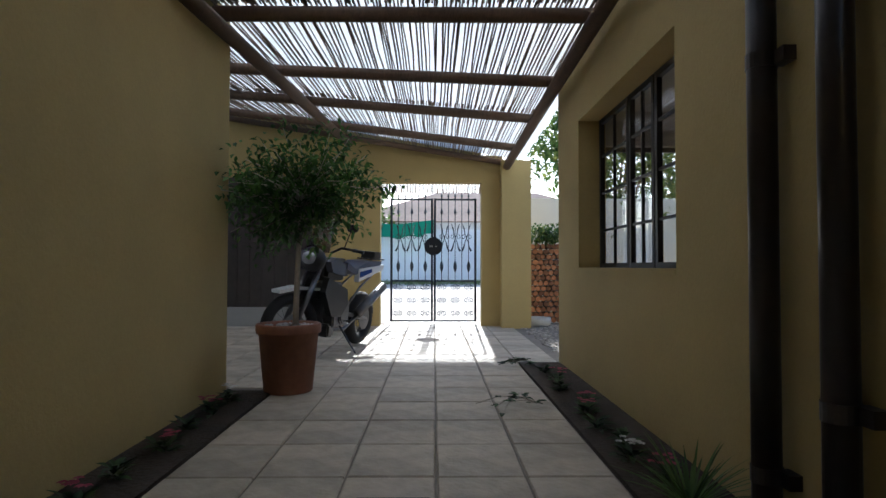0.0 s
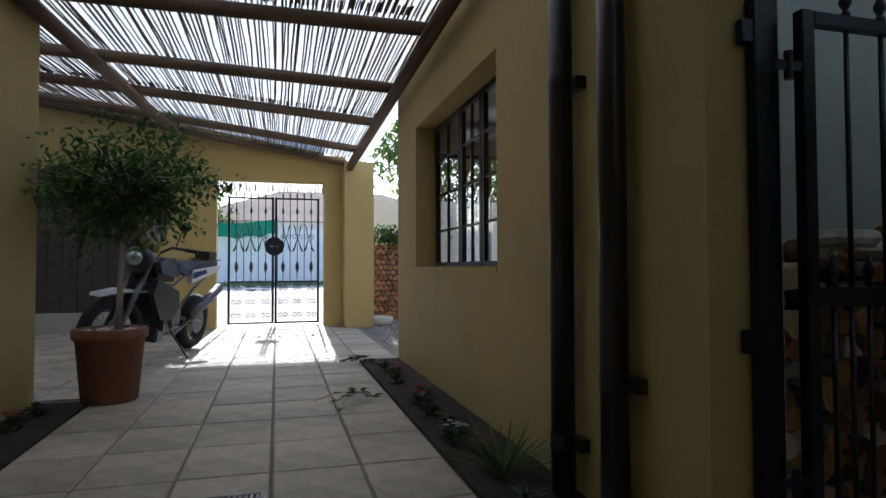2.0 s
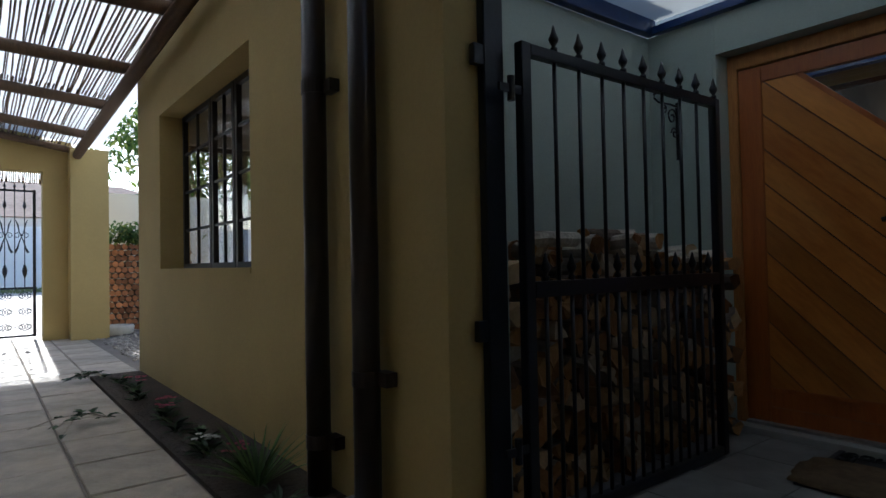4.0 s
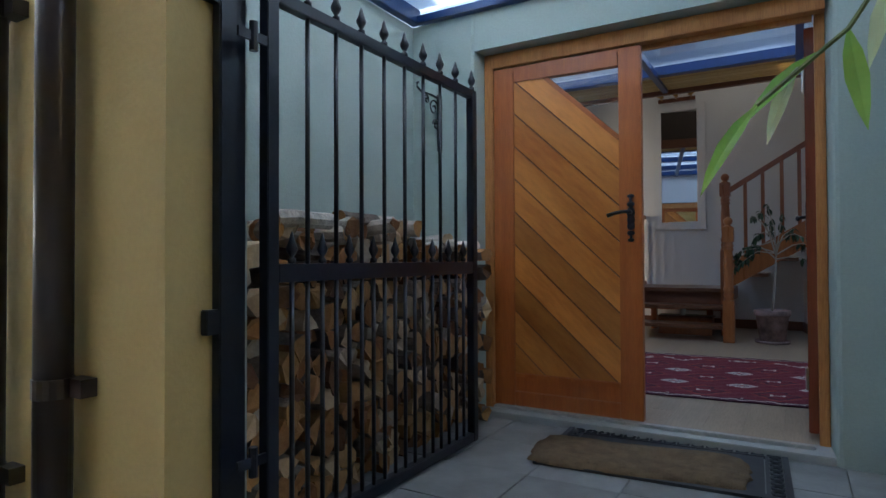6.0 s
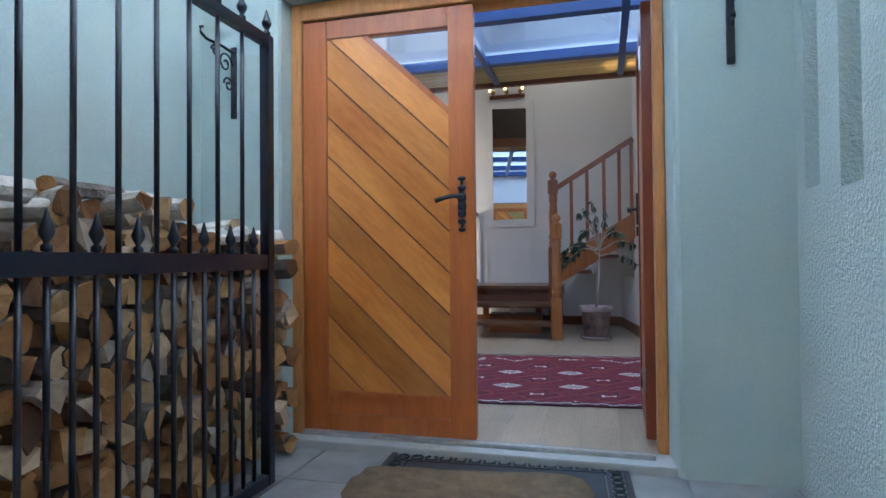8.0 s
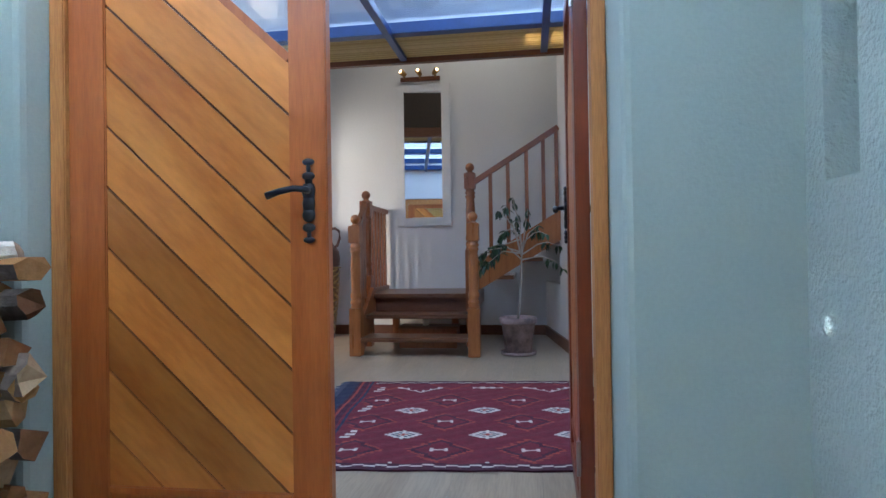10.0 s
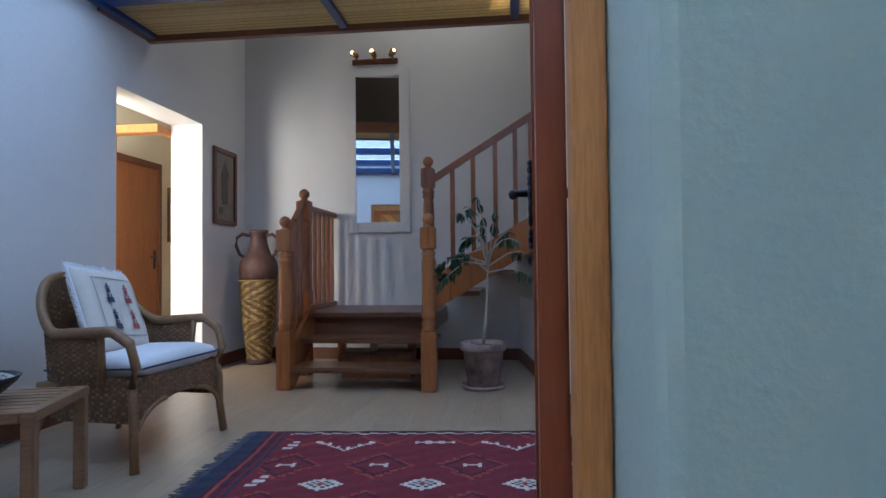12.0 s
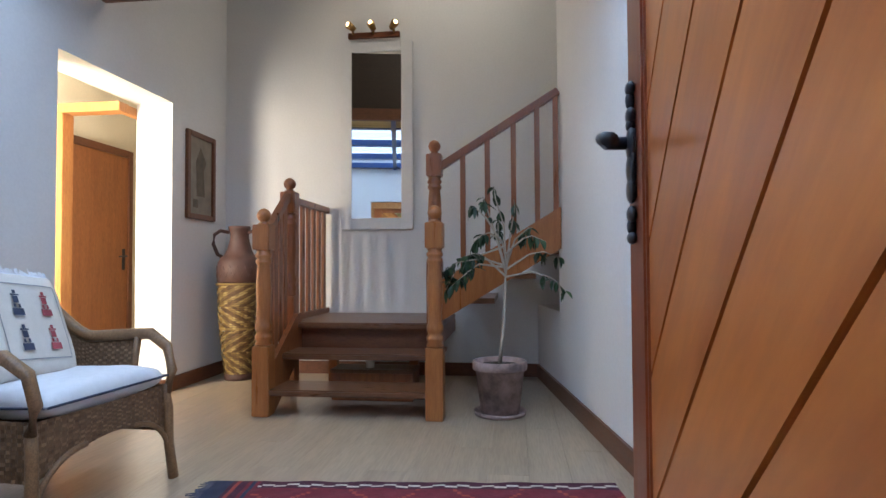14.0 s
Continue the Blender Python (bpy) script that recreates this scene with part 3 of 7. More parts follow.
bm = bmesh.new()
for x0 in (8.425,):
    lo = [bm.verts.new((x0, y, zt(y) + d)) for y, d in ((0.72, 0), (0.72, -0.30), (-0.16, -0.30), (-0.16, 0))]
    hi = [bm.verts.new((x0 + 0.042, y, zt(y) + d)) for y, d in ((0.72, 0), (0.72, -0.30), (-0.16, -0.30), (-0.16, 0))]
    bm.faces.new(lo)
    bm.faces.new(list(reversed(hi)))
    for i in range(4):
        bm.faces.new((lo[(i + 1) % 4], lo[i], hi[i], hi[(i + 1) % 4]))
part("flight_stringer", bm, M_PINE_L, stairs, "lighter pine side board of the upper flight")
for i in range(9):
    y = 0.62 - i * 0.30
    part("tread", boxes((8.467 if y > 0.1 else 8.54, 9.398, y - 0.30, y, 0.552 + 0.18 * (i + 1) - 0.04, 0.552 + 0.18 * (i + 1))), M_TREAD, stairs)

rail = thing("stair_railing", "dark pine handrail with square balusters", "railing", (0, 0, 0), 0, "stair railings")
bm = bmesh.new()
HR = lambda y: 1.70 + (0.713 - y) * 0.615
beam(bm, (8.455, 0.72, HR(0.72)), (8.455, -0.15, HR(-0.15)), 0.06, 0.055)
part("handrail", bm, M_PINE, rail, bevel=0.006)
for y in (0.545, 0.365, 0.175, 0.005, -0.128):
    part("baluster", boxes((8.437, 8.473, y - 0.019, y + 0.019, zt(y) - 0.02, HR(y) - 0.02)), M_PINE, rail, bevel=0.003)
rail = thing("stair_railing", "pine railing with flat slats beside the landing", "railing", (0, 0, 0), 0, "stair railings")
bm = bmesh.new()
beam(bm, (7.90, 1.815, 1.19), (8.43, 1.87, 1.505), 0.05, 0.06)
part("handrail", bm, M_PINE, rail, bevel=0.006)
part("handrail", boxes((8.52, 9.398, 1.85, 1.90, 1.455, 1.51)), M_PINE, rail, bevel=0.006)
for i in range(4):
    x = 7.985 + i * 0.115
    k = (x - 7.9) / 0.53
    y = 1.815 + 0.055 * k
    part("slat", boxes((x - 0.035, x + 0.035, y - 0.011, y + 0.011, 0.22 + 0.36 * k, 1.17 + 0.31 * k)), M_PINE, rail, bevel=0.003)
for i in range(6):
    x = 8.62 + i * 0.135
    part("slat", boxes((x - 0.035, x + 0.035, 1.864, 1.886, 0.60, 1.46)), M_PINE, rail, bevel=0.003)
part("bottom_rail", boxes((8.52, 9.398, 1.852, 1.898, 0.553, 0.60)), M_PINE, rail, bevel=0.004)

crate = thing("storage_box", "low wooden box stored under the stairs", "box", (8.45, 1.2, 0.0))
part("body", boxes((-0.12, 0.12, -0.3, 0.3, 0.0, 0.2)), M_PINE, crate, bevel=0.004)
part("lid", boxes((-0.13, 0.13, -0.31, 0.31, 0.2, 0.225)), M_TREAD, crate, bevel=0.004)
bm = bmesh.new()
turned(bm, [(0.026, 0.226), (0.031, 0.23), (0.034, 0.305), (0.030, 0.305), (0.028, 0.236)], 16)
for v in bm.verts:
    v.co.x += 8.42
    v.co.y += 1.235
solid("cup", bm, plain("white_china", (0.75, 0.74, 0.70), 0.3), "small white china cup on the stored box", "cup", smooth=True)
# ---- hall: mirror, lights, pictures, corridor door, baseboards, ceiling ----
def mirror_material():
    m, nt, p = nodes_of("mirror_silver")
    p.inputs["Base Color"].default_value = (0.86, 0.88, 0.87, 1)
    p.inputs["Metallic"].default_value, p.inputs["Roughness"].default_value = 1.0, 0.015
    return m


M_WPAINT = plain("white_painted_wood", (0.70, 0.69, 0.68), 0.45, 0, 25, 0.05, 0.1)
mir = thing("mirror", "tall narrow wall mirror in a white frame", "mirror", (9.40, 1.418, 1.30))
y0, y1, z1, fw = -0.348, 0.315, 1.71, 0.105
for nm, b in (("frame", (-0.050, 0, y0, y0 + fw, 0, z1)), ("frame", (-0.050, 0, y1 - fw, y1, 0, z1)), ("frame", (-0.049, 0, y0 + fw, y1 - fw, 0, fw)), ("frame", (-0.049, 0, y0 + fw, y1 - fw, z1 - fw + 0.01, z1))):
    part(nm, boxes(b), M_WPAINT, mir, bevel=0.006)
part("glass", boxes((-0.016, -0.008, y0 + fw - 0.004, y1 - fw + 0.004, fw - 0.004, z1 - fw + 0.014)), mirror_material(), mir, "clear silvered glass").matrix_basis = pose(-0.012, 0, 0) @ pose(-0.012, 0, 0.85, 0, 0.25, 5.5) @ pose(0.012, 0, -0.85)


def glow(name, color, strength):
    m, nt, p = nodes_of(name)
    p.inputs["Base Color"].default_value = (*color, 1)
    p.inputs["Emission Color"].default_value = (*color, 1)
    p.inputs["Emission Strength"].default_value = strength
    return m


M_BRASS = plain("aged_brass", (0.45, 0.28, 0.10), 0.3, 1.0, 40, 0.3)
spots = thing("spotlight_bar", "brass bar with three lit spotlights above the mirror", "spotlight", (9.40, 1.43, 3.10))
bm = boxes((-0.035, 0, -0.24, 0.24, -0.045, 0.005))
part("bar", bm, M_BASE, spots, bevel=0.004)
for i, y in enumerate((-0.19, 0.0, 0.19)):
    bm = bmesh.new()
    bar(bm, (-0.03, y, -0.01), (-0.075, y, 0.025), 0.011, 8)
    arm = part("arm", bm, M_BRASS, spots, smooth=True)
    d = Vector((-0.55, (-0.5, 0.15, 0.5)[i], 0.35)).normalized()
    c = Vector((-0.08, y, 0.035))
    bm = bmesh.new()
    bar(bm, c - d * 0.03, c + d * 0.045, 0.026, 14, 0.036)
    head = part("lamp_head", bm, M_BRASS, spots, smooth=True)
    bm = bmesh.new()
    bmesh.ops.create_uvsphere(bm, u_segments=12, v_segments=8, radius=0.019, matrix=Matrix.Translation(c + d * 0.046))
    part("bulb", bm, glow("warm_bulb", (1.0, 0.58, 0.20), 0.5), head, "glowing warm bulb", smooth=True)


def framed_picture(m, w, h, label, motif):
    pic = tagged(new("framed_picture"), label, "picture")
    pic.matrix_basis = m
    f = 0.045
    for b in ((-w / 2, -w / 2 + f, -0.03, 0, 0, h), (w / 2 - f, w / 2, -0.03, 0, 0, h), (-w / 2 + f, w / 2 - f, -0.029, 0, 0, f), (-w / 2 + f, w / 2 - f, -0.029, 0, h - f, h)):
        part("frame", boxes(b), M_BASE, pic, bevel=0.004)
    part("print", boxes((-w / 2 + f, w / 2 - f, -0.010, -0.002, f, h - f)), plain("sepia_print", (0.22, 0.185, 0.14), 0.5, 0, 9, 0.4, 0), pic, "faded sepia print")
    if motif:
        bm = bmesh.new()
        slab(bm, [(-0.06, 0.2), (0.07, 0.2), (0.05, 0.42), (0.09, 0.5), (0.0, 0.62), (-0.07, 0.5)], -0.0125, -0.0105)
        slab(bm, [(-0.12, 0.10), (-0.04, 0.10), (-0.04, 0.17), (-0.12, 0.17)], -0.0125, -0.0105)
        part("print_motif", bm, plain("sepia_ink", (0.12, 0.09, 0.06), 0.6, 0, 14, 0.5, 0), pic, "darker brown shapes of the print")
    return pic


framed_picture(pose(8.925, 2.855, 1.375), 0.46, 0.74, "sepia print in a dark wooden frame on the white wall", True)
framed_picture(pose(9.86, 3.92, 1.25), 0.32, 0.62, "small framed print on the cream corridor wall", False)

# corridor door and the timber lining of the opening
M_CDOOR = wood("corridor_door_timber", (0.22, 0.075, 0.022), (0.36, 0.14, 0.045), (9, 9, 0.8), 3.0, 0.4, 0.05)
cd = thing("door_2", "closed reddish-brown timber door in the corridor", "door", (9.06, 3.92, 0.0))
tagged(cd, kind="structure")
part("leaf", boxes((-0.41, 0.41, -0.03, -0.003, 0.02, 2.03)), M_CDOOR, cd, bevel=0.003)
for b in ((-0.47, -0.412, -0.045, -0.003, 0, 2.10), (0.412, 0.47, -0.045, -0.003, 0, 2.10), (-0.412, 0.412, -0.044, -0.003, 2.032, 2.10)):
    part("frame", boxes(b), M_BASE, cd, bevel=0.003)
bm = boxes((0.33, 0.37, -0.036, -0.03, 0.95, 1.15))
bar(bm, (0.35, -0.03, 1.08), (0.35, -0.07, 1.08), 0.008)
bar(bm, (0.35, -0.07, 1.08), (0.24, -0.07, 1.075), 0.008)
part("handle", bm, M_IRON, cd, "dark metal lever handle")
lin = thing("door_3", "honey-coloured timber door frame at the corridor opening", "door frame")
tagged(lin, kind="structure")
for b in ((8.30, 8.42, 3.63, 3.72, 0, 2.17), (8.30, 8.42, 3.163, 3.72, 2.172, 2.245), (8.42, 8.62, 3.163, 3.22, 2.172, 2.24)):
    part("lining", boxes(b), M_FRAME, lin, bevel=0.004)

# dark timber baseboards
def baseboard(b):
    solid("baseboard", boxes(b), M_BASE, "dark brown timber baseboard", "baseboard", "structure", bevel=0.004)


baseboard((4.14, AX0, 2.837, 2.853, 0, 0.115))
baseboard((AX1, 9.398, 2.837, 2.853, 0, 0.115))
baseboard((9.382, 9.398, -0.02, 2.836, 0, 0.115))
bm = bmesh.new()
slant_wall(bm, 4.5, 9.38, 0.0, 0.115, 0.018, 0.0195)
solid("baseboard", bm, M_BASE, "dark brown timber baseboard", "baseboard", "structure")
baseboard((8.495, 8.511, 2.855, 3.16, 0, 0.09))

# glass roof with dark steel bars, reed ceiling strip at its end
roof = thing("glass_roof", "glass roof on dark blue steel bars over the hall", "skylight")
tagged(roof, kind="structure")
for x in (4.18, 5.02, 6.03, 7.08):
    part("purlin", boxes((x - 0.05, x + 0.05, -0.95, 2.85, 2.76, 2.852)), M_STEEL, roof, bevel=0.004)
for y in (0.0, 1.27, 2.79):
    part("rafter", boxes((4.14, 7.655, y - 0.03, y + 0.03, 2.735, 2.80)), M_STEEL, roof, bevel=0.004)
for i in range(3):
    xs = (4.18, 5.02, 6.03, 7.08)
    g = part("pane", boxes((xs[i] + 0.05, xs[i + 1] - 0.05, -0.95, 2.85, 2.858, 2.864)), M_GLASS, roof)
    g.visible_shadow = False
solid("roof_kerb", boxes((4.1, 4.14, -1.0, 2.86, 2.86, 3.2), (7.13, 7.17, -1.0, 2.86, 2.866, 3.2), (4.1, 7.17, 2.855, 2.9, 2.866, 3.2), (4.1, 7.17, -1.04, -1.0, 2.866, 3.2)), M_WPAINT, "white painted kerb of the roof light", "roof", "structure")
solid("roof_sheet", boxes((4.0, 7.3, -1.1, 2.95, 3.204, 3.212)), milky("skylight_sheet", (0.22, 0.26, 0.30)), "milky sheet over the roof light", "roof", "structure")
M_REED = islands("split_reed", [(0.0, (0.46, 0.33, 0.13)), (0.5, (0.62, 0.47, 0.21)), (1.0, (0.70, 0.56, 0.29))], 0.6, 30, 0.2, 0.004, 0.4)
bm = bmesh.new()
x = 7.13
random.seed(4)
while x < 7.66:
    w = 0.011
    bar(bm, (x + w / 2, -0.95, 2.775), (x + w / 2, 2.85, 2.775), w / 2 + 0.0005, 5)
    x += w
solid("ceiling_reed", bm, M_REED, "yellow split-reed ceiling strip", "ceiling", "structure")
solid("ceiling_trim", boxes((7.66, 7.715, -0.95, 2.85, 2.722, 2.86)), M_BASE, "dark timber trim at the ceiling edge", "trim", "structure")
solid("ceiling_trim", boxes((7.1, 7.66, 2.815, 2.853, 2.73, 2.768)), M_BASE, "dark timber trim along the wall", "trim", "structure")
# ---- kilim rug: woven colour cells ----
def rug_color(i, j, nu, nv):
    """0 burgundy, 1 dark plum, 2 navy, 3 ivory, 4 brick red; i runs along the length, j across."""
    if j >= nv - 5:
        return 2
    if j >= nv - 9:
        return 4 if j % 4 == 1 else 1
    if j >= nv - 12:
        return 2 if j == nv - 11 else 0
    for e in (i, nu - 1 - i):
        if e < 2:
            return 1
        if e == 2:
            return 3 if j % 6 < 3 else 1
        if e == 3:
            return 1 if j % 6 < 3 else 3
        if e == 4:
            return 1
    v, w = nv - 1 - j, nu - 1 - i       # from the fringed edge, from the far edge
    PV, PW = 25, 30                     # repeat of the lozenges
    a, b = (v - 31 + 12) % PV - 12, (w - 50 + 15) % PW - 15
    c, d = (v - 31) % PV - 12, (w - 50) % PW - 15
    if v > 14 and 12 <= w <= 24:        # white saw-toothed chevrons along the end
        q = (v - 22) % 50
        if q < 18:
            e = w - (12 + (9 - abs(q - 9)) * 0.9)
            if 0 <= e < 1.2 or (q % 3 == 1 and -2 <= e < 0):
                return 3
        elif 30 <= q < 42 and abs(q % 4 - 1.5) + abs(w - 13) * 1.1 < 2:
            return 3
    if v < 17 and w % 32 in (12, 13, 15, 16, 18, 19) and abs(v - 15 + (w % 32 - 15) // 3) < 2:
        return 3
    if w > 24:
        r = abs(a) * 0.95 + abs(b)
        if r <= 1.6:
            return 4
        if r <= 4.9:
            if abs(a) <= 1 and abs(b) > 2 or abs(a) > 3:
                return 3
            return 2 if (abs(a) + abs(b)) % 3 == 0 else 3
        r2 = abs(c) + abs(d) * 0.85
        if abs(c) <= 2 and abs(d) <= max(0.6, abs(c) * 0.6):
            return 3
        if 8.2 <= r2 < 10.2:
            return 4 if (c - d) % 4 < 2 or r2 < 8.9 else 0
        if 6.4 <= r2 < 8.2:
            return 1
        if r2 > 11.6:
            return 0
    elif 8 <= abs(c) + abs(d) * 0.8 < 9.6 and (c + d) % 3:
        return 4
    return 0


def rug_material(name, color):
    return plain(name, color, 0.95, 0, 220, 0.25, 0.7, 0.003)


X0, X1, Y0, Y1 = 5.01, 6.85, -0.38, 1.40
NU, NV = 112, 100
bm = bmesh.new()
grid = [[bm.verts.new((X0 + (X1 - X0) * i / NU + 0.004 * math.sin(j * 0.35), Y0 + (Y1 - Y0) * j / NV + 0.006 * math.sin(i * 0.13), 0.009 + 0.0015 * math.sin(i * 0.8 + j * 0.5))) for j in range(NV + 1)] for i in range(NU + 1)]
for i in range(NU):
    for j in range(NV):
        f = bm.faces.new((grid[i][j], grid[i + 1][j], grid[i + 1][j + 1], grid[i][j + 1]))
        f.material_index = rug_color(i, j, NU, NV)
edge = [(i, 0) for i in range(NU)] + [(NU, j) for j in range(NV)] + [(i, NV) for i in range(NU, 0, -1)] + [(0, j) for j in range(NV, 0, -1)]
low = {}
for i, j in edge:
    c = grid[i][j].co
    low[(i, j)] = bm.verts.new((c.x, c.y, 0.0005))
for a, b in zip(edge, edge[1:] + edge[:1]):
    bm.faces.new((grid[a[0]][a[1]], low[a], low[b], grid[b[0]][b[1]])).material_index = 1
rug = thing("rug", "burgundy kilim rug with ivory and navy lozenges", "rug")
rug.matrix_basis = pose(6.66, 1.51, 0, 0, 0, 5) @ pose(-X1, -Y1, 0)
part("weave", bm, [rug_material("rug_burgundy", (0.15, 0.016, 0.028)), rug_material("rug_plum", (0.06, 0.012, 0.028)), rug_material("rug_navy", (0.025, 0.03, 0.06)), rug_material("rug_ivory", (0.62, 0.56, 0.48)), rug_material("rug_brick", (0.30, 0.05, 0.035))], rug)
random.seed(7)
bm = bmesh.new()
x = X0 + 0.01
while x < X1 - 0.005:
    dx, dy = random.uniform(-0.02, 0.02), random.uniform(0.035, 0.075)
    tube(bm, [(x, Y1 - 0.004, 0.008), (x + dx * 0.5, Y1 + dy * 0.5, 0.006), (x + dx, Y1 + dy, 0.003)], [0.0035, 0.003, 0.002], 4)
    x += random.uniform(0.009, 0.016)
tagged(part("fringe", bm, rug_material("rug_fringe", (0.10, 0.10, 0.13)), rug, "grey-blue knotted fringe"), kind="stuff")
# ---- wicker armchair with cushions, side table, bowl ----
M_CANE = wood("rattan_cane", (0.16, 0.082, 0.033), (0.34, 0.195, 0.09), (6, 6, 6), 3.0, 0.4, 0.1)
M_WICKER = islands("woven_wicker", [(0.0, (0.13, 0.070, 0.033)), (0.5, (0.25, 0.145, 0.072)), (1.0, (0.36, 0.225, 0.12))], 0.6, 60, 0.3)


def weave(bm, surf, nu, nv, lift):
    """Over-and-under strands on a surface surf(u, v) -> (point, normal)."""
    a, b = max(2, nu // 2), max(2, nv // 3)
    grid = [[bm.verts.new(surf(i / a, j / b)[0]) for j in range(b + 1)] for i in range(a + 1)]
    for i in range(a):
        for j in range(b):
            bm.faces.new((grid[i][j], grid[i + 1][j], grid[i + 1][j + 1], grid[i][j + 1]))
    for j in range(nv):
        for i in range(nu):
            up = 1 if (i + j) % 2 else -1
            pts = []
            for du, dv in ((0.0, 0.03), (0.5, 0.03), (1.0, 0.03), (1.0, 0.97), (0.5, 0.97), (0.0, 0.97)):
                p, n = surf((i + du) / nu, (j + dv) / nv)
                pts.append(bm.verts.new(p + n * (lift * up if du == 0.5 else -lift * 0.35 * up)))
            bm.faces.new((pts[0], pts[1], pts[4], pts[5]))
            bm.faces.new((pts[1], pts[2], pts[3], pts[4]))


def bowl_plan(a):
    """The chair's rounded outline from one arm end round the back to the other; a from 0 to 1, front at -y."""
    t = math.pi * (a * 1.0)
    x = 0.385 * math.cos(t)
    y = 0.05 + 0.36 * math.sin(t)
    return Vector((math.copysign(abs(x / 0.385) ** 0.55, x) * 0.385, y, 0))


def rim_height(a):
    s = math.sin(math.pi * a)
    return 0.60 + 0.26 * max(0.0, (s - 0.25) / 0.75) ** 1.6


chair = thing("wicker_armchair", "brown wicker armchair with a round back", "armchair", (6.351, 2.073, 0), -4)
chair.matrix_basis = chair.matrix_basis @ Matrix.Diagonal((0.95, 0.82, 1.07, 1))


def back_surface(u, v):
    a = 0.07 + 0.86 * u
    p = bowl_plan(a)
    n = Vector((p.x, (p.y - 0.05) * 1.2, 0)).normalized()
    z = 0.205 + (rim_height(a) - 0.02 - 0.205) * v
    return p * (0.95 + 0.06 * v) + Vector((0, 0.02 * v, z)), n


bm = bmesh.new()
weave(bm, back_surface, 44, 46, 0.005)
part("backrest", bm, M_WICKER, chair, "woven wicker back and sides")


def front_surface(u, v):
    x = -0.37 + 0.74 * u
    z0 = 0.205 + 0.085 * math.sin(math.pi * u)
    return Vector((x, -0.335 - 0.025 * math.sin(math.pi * u), z0 + (0.405 - z0) * v)), Vector((0, -1, 0))


bm = bmesh.new()
weave(bm, front_surface, 26, 15, 0.005)
part("apron", bm, M_WICKER, chair, "woven wicker front apron")
for s in (-1, 1):
    def side_surface(u, v, s=s):
        y = -0.335 + 0.52 * u
        return Vector((s * (0.37 - 0.01 * u), y, 0.205 + (0.405 - 0.205) * v)), Vector((s, 0, 0))
    bm = bmesh.new()
    weave(bm, side_surface, 18, 15, 0.005)
    part("side_apron", bm, M_WICKER, chair, "woven wicker side")
    bm = bmesh.new()
    tube(bm, [(s * 0.375, -0.325, 0.40), (s * 0.385, -0.345, 0.30), (s * 0.385, -0.35, 0.15), (s * 0.40, -0.37, 0.0)], [0.023, 0.025, 0.025, 0.026], 10)
    part("front_leg", bm, M_CANE, chair, smooth=True)
    bm = bmesh.new()
    tube(bm, [(s * 0.30, 0.30, 0.36), (s * 0.31, 0.35, 0.2), (s * 0.34, 0.43, 0.0)], 0.019, 10)
    part("back_leg", bm, M_CANE, chair, smooth=True)
    bm = bmesh.new()
    pts = [(s * (0.385 - 0.25 * (1 - math.cos(k * math.pi / 16))), -0.352, 0.09 + 0.19 * math.sin(k * math.pi / 16)) for k in range(9)]
    tube(bm, pts, 0.012, 8)
    part("arch_brace", bm, M_CANE, chair, smooth=True)
    bm = bmesh.new()
    tube(bm, [(s * 0.375, -0.13, 0.36), (s * 0.38, -0.135, 0.50), (s * 0.395, -0.14, 0.60)], 0.019, 8)
    part("arm_post", bm, M_CANE, chair, smooth=True)

    def arm_surface(u, v, s=s):
        y = -0.13 + 0.30 * u
        return Vector((s * (0.372 + 0.028 * v), y, 0.375 + (0.605 - 0.375) * v)), Vector((s, 0, 0))
    bm = bmesh.new()
    weave(bm, arm_surface, 11, 20, 0.005)
    part("side_panel", bm, M_WICKER, chair, "woven wicker side under the arm")
pts = [(0.385, -0.335, 0.37), (0.388, -0.365, 0.46), (0.392, -0.33, 0.56), (0.40, -0.22, 0.615), (0.405, -0.08, 0.61)]
ring = [Vector(p) for p in pts]
for k in range(1, 30):
    a = 0.03 + 0.94 * k / 30
    ring.append(bowl_plan(a) * 1.03 + Vector((0, 0.02, rim_height(a))))
ring += [Vector((-x, y, z)) for x, y, z in reversed(pts)]
bm = bmesh.new()
tube(bm, ring, 0.026, 10)
part("arm_rail", bm, M_CANE, chair, "bent cane arm and back rail", smooth=True)
part("seat", boxes((-0.36, 0.36, -0.33, 0.33, 0.345, 0.375)), M_WICKER, chair)


